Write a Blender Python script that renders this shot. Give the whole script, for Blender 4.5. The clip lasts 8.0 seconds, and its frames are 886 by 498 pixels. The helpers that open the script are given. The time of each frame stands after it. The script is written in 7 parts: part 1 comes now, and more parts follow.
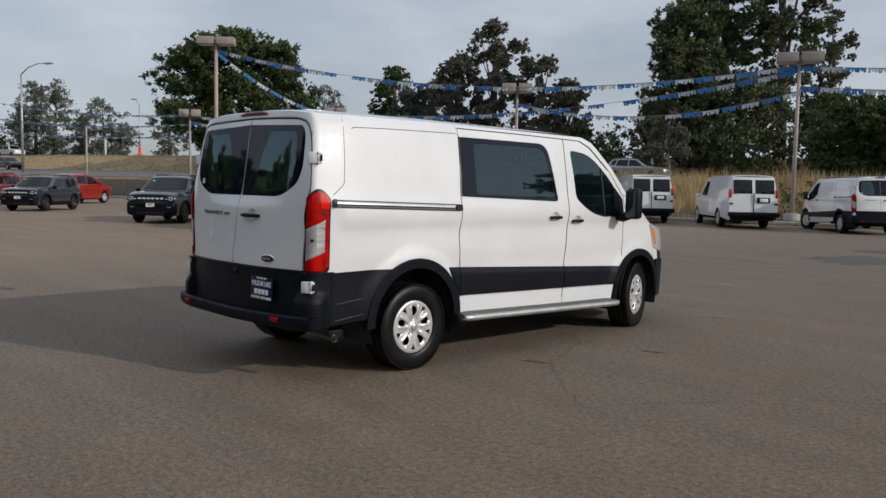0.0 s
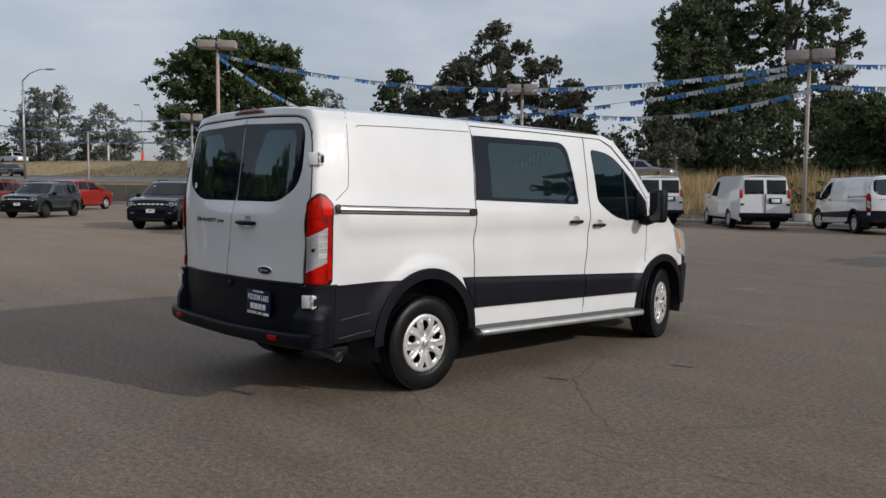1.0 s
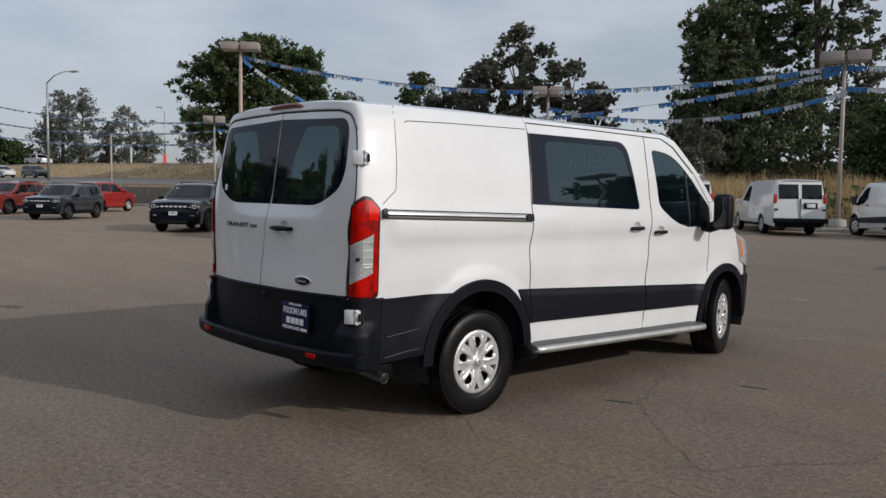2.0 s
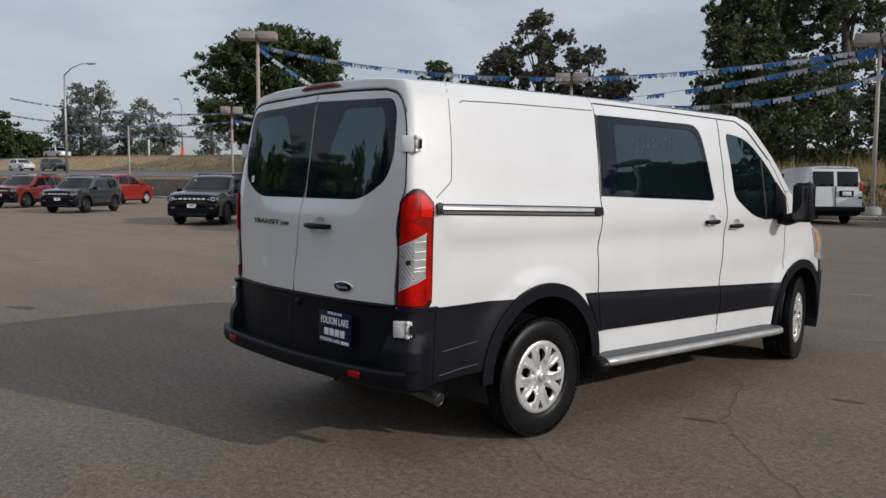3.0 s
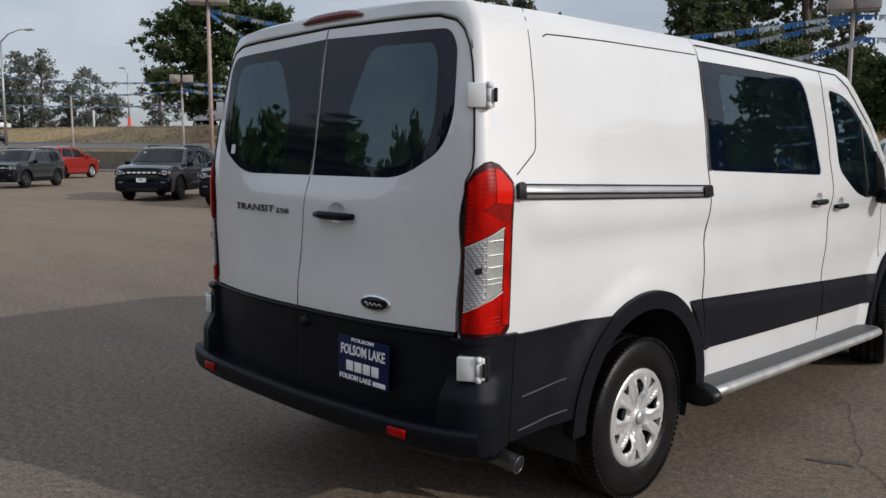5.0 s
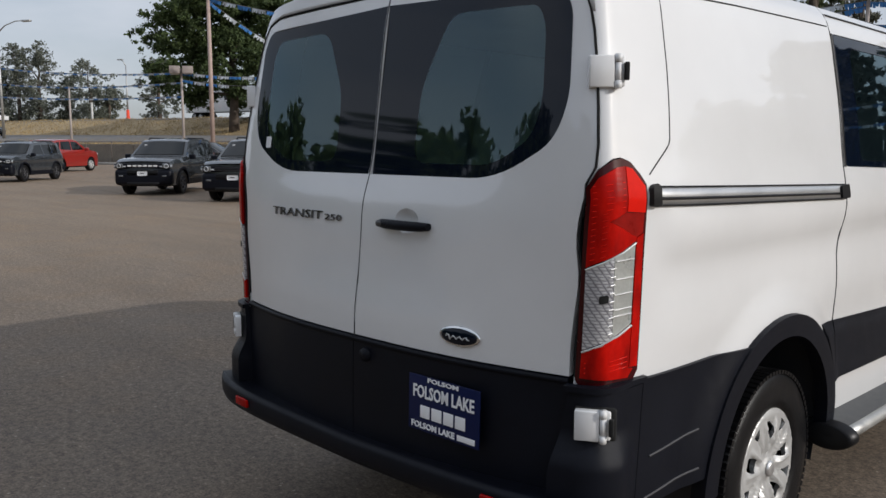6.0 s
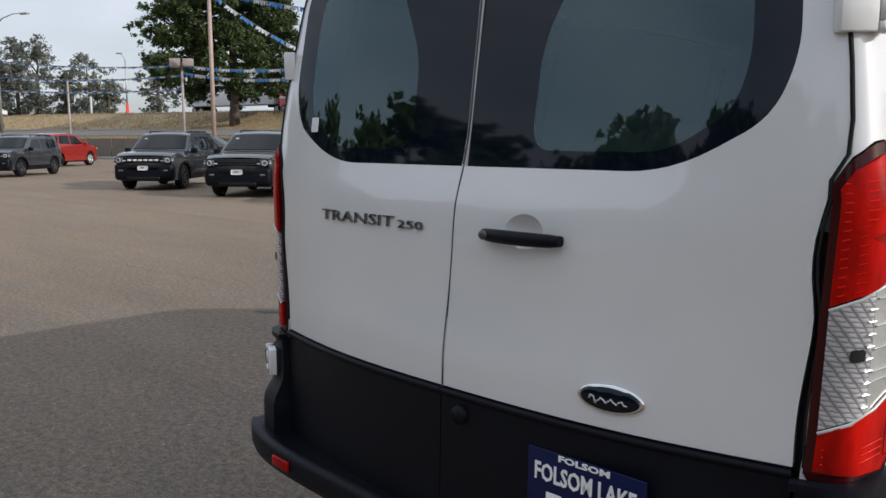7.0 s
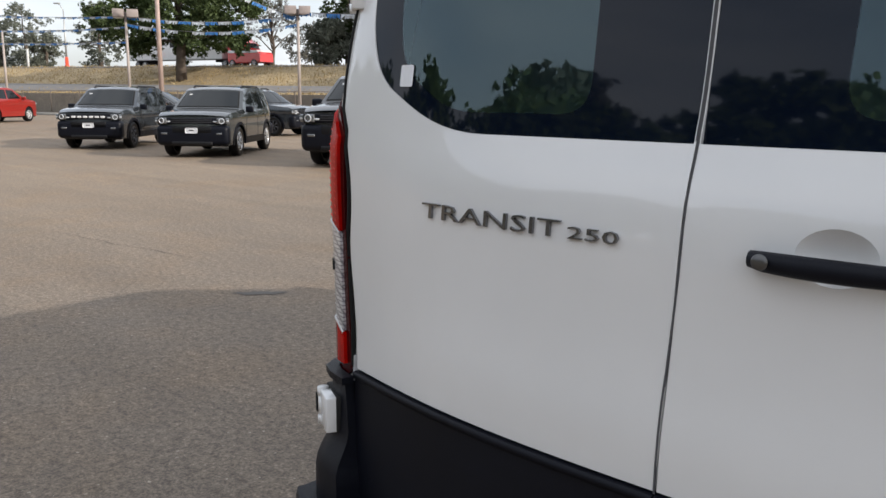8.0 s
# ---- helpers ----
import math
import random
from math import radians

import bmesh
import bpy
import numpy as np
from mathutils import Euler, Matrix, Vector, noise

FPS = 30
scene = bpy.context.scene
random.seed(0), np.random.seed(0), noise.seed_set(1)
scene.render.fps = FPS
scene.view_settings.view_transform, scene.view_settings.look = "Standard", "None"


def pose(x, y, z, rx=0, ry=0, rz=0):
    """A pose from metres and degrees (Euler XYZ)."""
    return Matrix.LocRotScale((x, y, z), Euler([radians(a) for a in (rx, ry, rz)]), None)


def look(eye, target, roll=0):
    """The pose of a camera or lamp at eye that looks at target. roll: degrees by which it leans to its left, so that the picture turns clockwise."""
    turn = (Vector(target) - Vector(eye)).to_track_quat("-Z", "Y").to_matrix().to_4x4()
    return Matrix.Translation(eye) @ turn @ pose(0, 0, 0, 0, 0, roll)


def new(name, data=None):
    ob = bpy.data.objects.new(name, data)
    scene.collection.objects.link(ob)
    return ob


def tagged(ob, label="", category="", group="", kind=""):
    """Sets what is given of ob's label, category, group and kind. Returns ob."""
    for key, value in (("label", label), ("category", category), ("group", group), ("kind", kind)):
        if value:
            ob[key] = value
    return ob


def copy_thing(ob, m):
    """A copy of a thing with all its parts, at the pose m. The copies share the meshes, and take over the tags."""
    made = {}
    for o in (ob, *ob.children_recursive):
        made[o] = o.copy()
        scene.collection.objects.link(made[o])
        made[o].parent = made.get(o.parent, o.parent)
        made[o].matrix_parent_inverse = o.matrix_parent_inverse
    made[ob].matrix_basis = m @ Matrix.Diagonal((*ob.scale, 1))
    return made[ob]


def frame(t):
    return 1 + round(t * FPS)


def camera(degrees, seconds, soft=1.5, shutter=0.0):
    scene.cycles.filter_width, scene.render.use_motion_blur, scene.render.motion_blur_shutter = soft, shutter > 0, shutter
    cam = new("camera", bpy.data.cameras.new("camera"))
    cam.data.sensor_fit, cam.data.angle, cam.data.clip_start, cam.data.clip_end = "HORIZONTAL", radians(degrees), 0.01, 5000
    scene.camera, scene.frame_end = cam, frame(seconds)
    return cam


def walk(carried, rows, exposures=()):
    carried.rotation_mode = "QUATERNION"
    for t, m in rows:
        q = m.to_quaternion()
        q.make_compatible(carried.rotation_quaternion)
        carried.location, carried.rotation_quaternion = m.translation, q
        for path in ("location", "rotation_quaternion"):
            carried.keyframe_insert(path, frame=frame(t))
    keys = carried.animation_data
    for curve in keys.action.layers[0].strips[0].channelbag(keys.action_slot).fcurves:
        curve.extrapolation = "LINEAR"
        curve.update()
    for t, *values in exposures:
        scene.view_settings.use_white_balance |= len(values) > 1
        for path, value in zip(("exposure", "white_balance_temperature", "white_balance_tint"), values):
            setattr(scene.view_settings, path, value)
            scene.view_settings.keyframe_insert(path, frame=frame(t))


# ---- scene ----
cam = camera(56.5, 8.0)
PATH = [
    (0, (5.859, -4.529, 1.515), (4.443, -3.125, 1.359), 1.1),
    (0.2, (5.748, -4.474, 1.509), (4.337, -3.064, 1.357), 0.9),
    (0.5, (5.634, -4.374, 1.505), (4.228, -2.959, 1.351), 0.8),
    (0.7, (5.520, -4.288, 1.503), (4.118, -2.870, 1.356), 0.6),
    (1, (5.408, -4.181, 1.513), (3.985, -2.784, 1.364), 0.6),
    (1.2, (5.296, -4.126, 1.498), (3.858, -2.744, 1.353), 0.7),
    (2.3, (4.648, -3.844, 1.515), (3.186, -2.487, 1.372), 0.7),
    (2.5, (4.523, -3.765, 1.522), (3.054, -2.415, 1.375), 0.6),
    (2.8, (4.311, -3.714, 1.505), (2.843, -2.364, 1.356), 1.0),
    (3, (4.146, -3.648, 1.508), (2.665, -2.315, 1.342), 0.4),
    (3.3, (3.939, -3.584, 1.516), (2.464, -2.243, 1.347), 0.4),
    (3.5, (3.797, -3.509, 1.503), (2.328, -2.162, 1.329), -0.2),
    (3.8, (3.603, -3.400, 1.517), (2.147, -2.042, 1.330), -0.1),
    (4, (3.468, -3.327, 1.506), (2.015, -1.966, 1.316), -0.2),
    (4.2, (3.326, -3.285, 1.505), (1.883, -1.915, 1.307), -0.0),
    (5.3, (2.637, -2.979, 1.493), (1.244, -1.564, 1.252), 0.0),
    (5.5, (2.512, -2.923, 1.488), (1.12, -1.508, 1.245), -0.1),
    (5.8, (2.290, -2.845, 1.477), (0.881, -1.448, 1.229), 0.2),
    (6, (2.134, -2.822, 1.503), (0.737, -1.414, 1.249), 0.0),
    (6.2, (2.003, -2.751, 1.497), (0.618, -1.331, 1.238), 0.1),
    (6.5, (1.766, -2.645, 1.489), (0.376, -1.231, 1.227), -0.2),
    (6.7, (1.619, -2.579, 1.492), (0.198, -1.197, 1.229), -0.3),
    (7, (1.383, -2.492, 1.47), (-0.013, -1.085, 1.202), -0.1),
    (7.3, (1.134, -2.463, 1.479), (-0.237, -1.033, 1.208), 0.6),
    (7.5, (0.959, -2.387, 1.486), (-0.394, -0.943, 1.194), -0.1),
    (7.7, (0.789, -2.304, 1.470), (-0.545, -0.850, 1.140), -0.5),
    (8, (0.522, -2.207, 1.47), (-0.776, -0.73, 1.104), 0.4),
]
walk(cam, [(t, look(eye, target, roll)) for t, eye, target, roll in PATH],
     [(0, 0.0, 6500, 10), (4.0, 0.0, 6500, 10), (5.5, 0.12, 6500, 10), (6.5, 0.18, 6500, 10), (7.0, 0.45, 6550, 10), (7.5, 0.78, 6700, 10), (8.0, 0.95, 6850, 10)])

# ---- world, sun, exposure ----
SUN_DIR = Vector((0.862, 0.312, 0.402)).normalized()
SUN_ELEV = math.asin(SUN_DIR.z)
SUN_ROT = math.atan2(SUN_DIR.x, SUN_DIR.y)

world = bpy.data.worlds.new("sky_world")
scene.world = world
world.use_nodes = True
wn, wl = world.node_tree.nodes, world.node_tree.links
wn.clear()
w_out = wn.new("ShaderNodeOutputWorld")
w_bg = wn.new("ShaderNodeBackground")
w_sky = wn.new("ShaderNodeTexSky")
w_sky.sky_type = 'NISHITA'
w_sky.sun_disc = False
w_sky.sun_elevation = SUN_ELEV
w_sky.sun_rotation = SUN_ROT
w_sky.air_density, w_sky.dust_density, w_sky.ozone_density = 1.0, 2.0, 1.0
# thin high cloud over the blue, broken into soft streaks
w_tc = wn.new("ShaderNodeTexCoord")
w_map = wn.new("ShaderNodeMapping")
w_map.inputs["Scale"].default_value = (1.0, 1.0, 3.2)
w_noise = wn.new("ShaderNodeTexNoise")
w_noise.inputs["Scale"].default_value = 2.6
w_noise.inputs["Detail"].default_value = 7.0
w_noise.inputs["Roughness"].default_value = 0.55
w_ramp = wn.new("ShaderNodeValToRGB")
w_ramp.color_ramp.elements[0].position, w_ramp.color_ramp.elements[0].color = 0.32, (0.55, 0.55, 0.55, 1)
w_ramp.color_ramp.elements[1].position, w_ramp.color_ramp.elements[1].color = 0.68, (0.97, 0.97, 0.97, 1)
w_tone = wn.new("ShaderNodeValToRGB")
w_tone.color_ramp.elements[0].position, w_tone.color_ramp.elements[0].color = 0.30, (4.3, 4.75, 5.6, 1)
w_tone.color_ramp.elements[1].position, w_tone.color_ramp.elements[1].color = 0.72, (5.9, 6.3, 7.0, 1)
w_mix = wn.new("ShaderNodeMix")
w_mix.data_type = 'RGBA'
wl.new(w_tc.outputs["Generated"], w_map.inputs["Vector"])
wl.new(w_map.outputs["Vector"], w_noise.inputs["Vector"])
wl.new(w_noise.outputs["Fac"], w_ramp.inputs["Fac"])
wl.new(w_noise.outputs["Fac"], w_tone.inputs["Fac"])
wl.new(w_ramp.outputs["Color"], w_mix.inputs["Factor"])
wl.new(w_sky.outputs["Color"], w_mix.inputs["A"])
wl.new(w_tone.outputs["Color"], w_mix.inputs["B"])
# a veiled sky is brighter overhead than at the horizon
w_sep = wn.new("ShaderNodeSeparateXYZ")
w_lift = wn.new("ShaderNodeMapRange")
w_lift.inputs["From Min"].default_value, w_lift.inputs["From Max"].default_value = 0.12, 1.0
w_lift.inputs["To Min"].default_value, w_lift.inputs["To Max"].default_value = 0.97, 1.22
w_gain = wn.new("ShaderNodeVectorMath")
w_gain.operation = 'SCALE'
wl.new(w_tc.outputs["Generated"], w_sep.inputs[0])
wl.new(w_sep.outputs[2], w_lift.inputs["Value"])
wl.new(w_mix.outputs["Result"], w_gain.inputs[0])
wl.new(w_lift.outputs[0], w_gain.inputs["Scale"])
wl.new(w_gain.outputs[0], w_bg.inputs["Color"])
w_bg.inputs["Strength"].default_value = 0.103
wl.new(w_bg.outputs["Background"], w_out.inputs["Surface"])

sun = new("sun", bpy.data.lights.new("sun", 'SUN'))
sun.data.energy = 2.2
sun.data.angle = radians(0.6)
sun.data.color = (1.0, 0.965, 0.925)
sun.matrix_world = look(SUN_DIR * 60, (0, 0, 0))
scene.view_settings.exposure = 0.0


# ---- materials ----
def mat_new(name):
    m = bpy.data.materials.new(name)
    m.use_nodes = True
    b = m.node_tree.nodes["Principled BSDF"]
    return m, m.node_tree.nodes, m.node_tree.links, b


def coords(n, l, scale=(1, 1, 1), kind="Object"):
    tc = n.new("ShaderNodeTexCoord")
    mp = n.new("ShaderNodeMapping")
    mp.inputs["Scale"].default_value = scale
    l.new(tc.outputs[kind], mp.inputs["Vector"])
    return mp.outputs["Vector"]


def noise_tex(n, l, vec, scale, detail=4.0, rough=0.55):
    t = n.new("ShaderNodeTexNoise")
    t.inputs["Scale"].default_value = scale
    t.inputs["Detail"].default_value = detail
    t.inputs["Roughness"].default_value = rough
    l.new(vec, t.inputs["Vector"])
    return t.outputs["Fac"]


def ramp(n, l, fac, stops):
    r = n.new("ShaderNodeValToRGB")
    e = r.color_ramp.elements
    while len(e) < len(stops):
        e.new(0.5)
    for el, (p, c) in zip(e, stops):
        el.position = p
        el.color = (*c, 1) if len(c) == 3 else c
    l.new(fac, r.inputs["Fac"])
    return r.outputs["Color"]


def mixc(n, l, fac, a, b, mode='MIX'):
    m = n.new("ShaderNodeMix")
    m.data_type, m.blend_type = 'RGBA', mode
    for sock, v in (("Factor", fac), ("A", a), ("B", b)):
        s = m.inputs[sock] if sock != "Factor" else m.inputs[0]
        if sock == "A":
            s = m.inputs[6]
        if sock == "B":
            s = m.inputs[7]
        if isinstance(v, (int, float)):
            s.default_value = v
        elif isinstance(v, tuple):
            s.default_value = (*v, 1) if len(v) == 3 else v
        else:
            l.new(v, s)
    return m.outputs[2]


def bump(n, l, b, height, strength=0.2, dist=0.01):
    bp = n.new("ShaderNodeBump")
    bp.inputs["Strength"].default_value = strength
    bp.inputs["Distance"].default_value = dist
    l.new(height, bp.inputs["Height"])
    l.new(bp.outputs["Normal"], b.inputs["Normal"])


def simple(name, col, rough=0.5, metal=0.0, var=0.12, scale=6.0, bstr=0.0, bscale=120.0, coat=0.0, spec=0.5):
    """One colour with mottling at two scales, and a fine grain in the relief."""
    m, n, l, b = mat_new(name)
    v = coords(n, l)
    f1 = noise_tex(n, l, v, scale, 5)
    f2 = noise_tex(n, l, v, scale * 9, 3)
    lo = tuple(max(0, c * (1 - var)) for c in col)
    hi = tuple(min(1, c * (1 + var)) for c in col)
    c1 = ramp(n, l, f1, [(0.3, lo), (0.7, hi)])
    c2 = mixc(n, l, 0.35, c1, ramp(n, l, f2, [(0.3, lo), (0.7, hi)]))
    l.new(c2, b.inputs["Base Color"])
    r = ramp(n, l, f1, [(0.3, (rough * 0.85,) * 3), (0.7, (min(1, rough * 1.15),) * 3)])
    l.new(r, b.inputs["Roughness"])
    b.inputs["Metallic"].default_value = metal
    b.inputs["Coat Weight"].default_value = coat
    b.inputs["Coat Roughness"].default_value = 0.04
    b.inputs["Specular IOR Level"].default_value = spec
    if bstr:
        bump(n, l, b, noise_tex(n, l, v, bscale, 3), bstr, 0.004)
    return m


def paint(name, col, flake=0.0):
    """Glossy car paint: clear coat over a base with slight orange peel and road film low down the panels."""
    m, n, l, b = mat_new(name)
    v = coords(n, l)
    f = noise_tex(n, l, v, 2.2, 5)
    c = ramp(n, l, f, [(0.3, tuple(x * 0.95 for x in col)), (0.7, tuple(min(1, x * 1.03) for x in col))])
    l.new(c, b.inputs["Base Color"])
    b.inputs["Roughness"].default_value = 0.38 if flake < 0.15 else 0.26
    b.inputs["Metallic"].default_value = flake
    b.inputs["Specular IOR Level"].default_value = 0.22
    b.inputs["Coat Weight"].default_value = 1.0
    b.inputs["Coat IOR"].default_value = 1.62
    b.inputs["Coat Roughness"].default_value = 0.025
    bump(n, l, b, noise_tex(n, l, v, 260, 2), 0.015, 0.002)
    return m


def glass_tint(name, tint, clear):
    """Tinted pane: part of the light goes straight through, the rest meets dark glass; a mirror gloss lies over both."""
    m, n, l, b = mat_new(name)
    b.inputs["Base Color"].default_value = (*tint, 1)
    b.inputs["Roughness"].default_value = 0.3
    b.inputs["Specular IOR Level"].default_value = 0.0
    tr = n.new("ShaderNodeBsdfTransparent")
    tr.inputs["Color"].default_value = (0.40, 0.62, 0.70, 1)
    mx = n.new("ShaderNodeMixShader")
    mx.inputs[0].default_value = clear
    l.new(b.outputs[0], mx.inputs[1])
    l.new(tr.outputs[0], mx.inputs[2])
    gl = n.new("ShaderNodeBsdfGlossy")
    gl.inputs["Roughness"].default_value = 0.015
    gl.inputs["Color"].default_value = (0.72, 0.93, 1.0, 1)
    fr = n.new("ShaderNodeFresnel")
    fr.inputs["IOR"].default_value = 1.78
    m2 = n.new("ShaderNodeMixShader")
    l.new(fr.outputs[0], m2.inputs[0])
    l.new(mx.outputs[0], m2.inputs[1])
    l.new(gl.outputs[0], m2.inputs[2])
    l.new(m2.outputs[0], n["Material Output"].inputs["Surface"])
    return m


M = {}
M["white_paint"] = paint("white_paint", (0.74, 0.74, 0.737))
M["black_plastic"] = simple("black_plastic", (0.0046, 0.0056, 0.0100), 0.44, var=0.2, scale=4, bstr=0.25, bscale=700, spec=0.17)
M["dark_trim"] = simple("dark_trim", (0.008, 0.008, 0.009), 0.4, var=0.2, spec=0.25)
M["gap"] = simple("gap", (0.006, 0.006, 0.006), 0.9)
M["frit"] = simple("frit", (0.003, 0.006, 0.014), 0.03, var=0.1, spec=0.31)
M["badge_metal"] = simple("badge_metal", (0.22, 0.22, 0.23), 0.18, 0.9, var=0.1)
M["glass"] = glass_tint("glass", (0.010, 0.019, 0.024), 0.78)
M["rubber"] = simple("rubber", (0.006, 0.006, 0.0068), 0.36, var=0.35, scale=14, bstr=0.25, bscale=300, spec=0.24)
M["well"] = simple("wheel_well_liner", (0.020, 0.022, 0.027), 0.7, var=0.3, scale=9, bstr=0.3, bscale=160)
M["silver"] = simple("silver", (0.62, 0.62, 0.62), 0.32, 0.75, var=0.08)
M["hubcap"] = simple("hubcap", (0.56, 0.56, 0.55), 0.36, 0.4, var=0.10, scale=14)
M["alu"] = simple("alu", (0.47, 0.47, 0.455), 0.52, 0.8, var=0.15, scale=10)
M["step_tread"] = simple("step_tread", (0.085, 0.088, 0.09), 0.6, 0.2, var=0.2, scale=20, bstr=0.4, bscale=260)
M["chrome"] = simple("chrome", (0.8, 0.8, 0.8), 0.08, 1.0, var=0.03)
M["bulkhead"] = simple("bulkhead", (0.68, 0.69, 0.69), 0.5, var=0.1)
M["cabin"] = simple("cabin", (0.06, 0.06, 0.065), 0.7, var=0.3)
M["cargo_lining"] = simple("cargo_lining", (0.70, 0.71, 0.72), 0.5, var=0.10)
M["plate_blue"] = simple("plate_blue", (0.006, 0.012, 0.060), 0.35, var=0.15, spec=0.2)
M["plate_card"] = simple("plate_card", (0.75, 0.76, 0.78), 0.5, var=0.1)
M["plate_white"] = simple("plate_white", (0.9, 0.9, 0.9), 0.4, var=0.05)
M["amber"] = simple("amber", (0.85, 0.26, 0.03), 0.2, coat=0.6, var=0.1)
M["headlamp"] = simple("headlamp", (0.55, 0.57, 0.6), 0.12, 0.3, coat=0.8, var=0.3, scale=30)


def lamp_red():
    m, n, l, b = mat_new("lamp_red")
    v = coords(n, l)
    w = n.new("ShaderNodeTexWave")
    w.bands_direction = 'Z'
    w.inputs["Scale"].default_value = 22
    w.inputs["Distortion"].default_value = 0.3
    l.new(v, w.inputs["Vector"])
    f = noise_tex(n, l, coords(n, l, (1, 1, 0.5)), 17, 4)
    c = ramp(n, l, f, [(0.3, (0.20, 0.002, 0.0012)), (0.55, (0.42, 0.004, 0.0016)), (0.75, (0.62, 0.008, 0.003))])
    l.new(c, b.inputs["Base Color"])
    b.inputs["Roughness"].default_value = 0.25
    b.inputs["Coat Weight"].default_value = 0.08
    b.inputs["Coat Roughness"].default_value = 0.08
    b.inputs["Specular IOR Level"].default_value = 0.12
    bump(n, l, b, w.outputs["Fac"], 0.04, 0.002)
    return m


def lamp_clear():
    """Silvered reflector behind a clear lens: small crossed facets with dark joints."""
    m, n, l, b = mat_new("lamp_clear")
    v = coords(n, l)
    lines = []
    for d, sc in (('Z', 34.0), ('DIAGONAL', 22.0)):
        w = n.new("ShaderNodeTexWave")
        w.bands_direction = d
        w.inputs["Scale"].default_value = sc
        w.inputs["Distortion"].default_value = 1.2
        w.inputs["Detail Scale"].default_value = 3.0
        l.new(v, w.inputs["Vector"])
        lines.append(w.outputs["Fac"])
    grid = n.new("ShaderNodeMath")
    grid.operation = 'MINIMUM'
    l.new(lines[0], grid.inputs[0])
    l.new(lines[1], grid.inputs[1])
    big = noise_tex(n, l, v, 9, 3)
    c = ramp(n, l, grid.outputs[0], [(0.02, (0.30, 0.30, 0.33)), (0.16, (0.62, 0.63, 0.66)), (0.8, (0.82, 0.83, 0.85))])
    c = mixc(n, l, 0.7, c, ramp(n, l, big, [(0.35, (0.62, 0.62, 0.66)), (0.65, (1.1, 1.1, 1.1))]), 'MULTIPLY')
    l.new(c, b.inputs["Base Color"])
    b.inputs["Metallic"].default_value = 0.5
    b.inputs["Roughness"].default_value = 0.28
    b.inputs["Coat Weight"].default_value = 0.6
    bump(n, l, b, grid.outputs[0], 0.15, 0.003)
    return m


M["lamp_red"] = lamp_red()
M["lamp_clear"] = lamp_clear()
M["dark_rim0"] = simple("lock_metal", (0.12, 0.12, 0.12), 0.35, 0.7)
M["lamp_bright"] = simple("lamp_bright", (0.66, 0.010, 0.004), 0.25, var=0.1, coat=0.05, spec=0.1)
M["lamp_frame"] = simple("lamp_frame", (0.045, 0.002, 0.003), 0.2, var=0.15, coat=0.3, spec=0.2)
M["lamp_grey"] = simple("lamp_grey", (0.42, 0.43, 0.41), 0.3, 0.3, var=0.2, scale=12, coat=0.5)
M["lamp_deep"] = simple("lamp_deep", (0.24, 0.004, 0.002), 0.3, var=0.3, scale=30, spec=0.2)


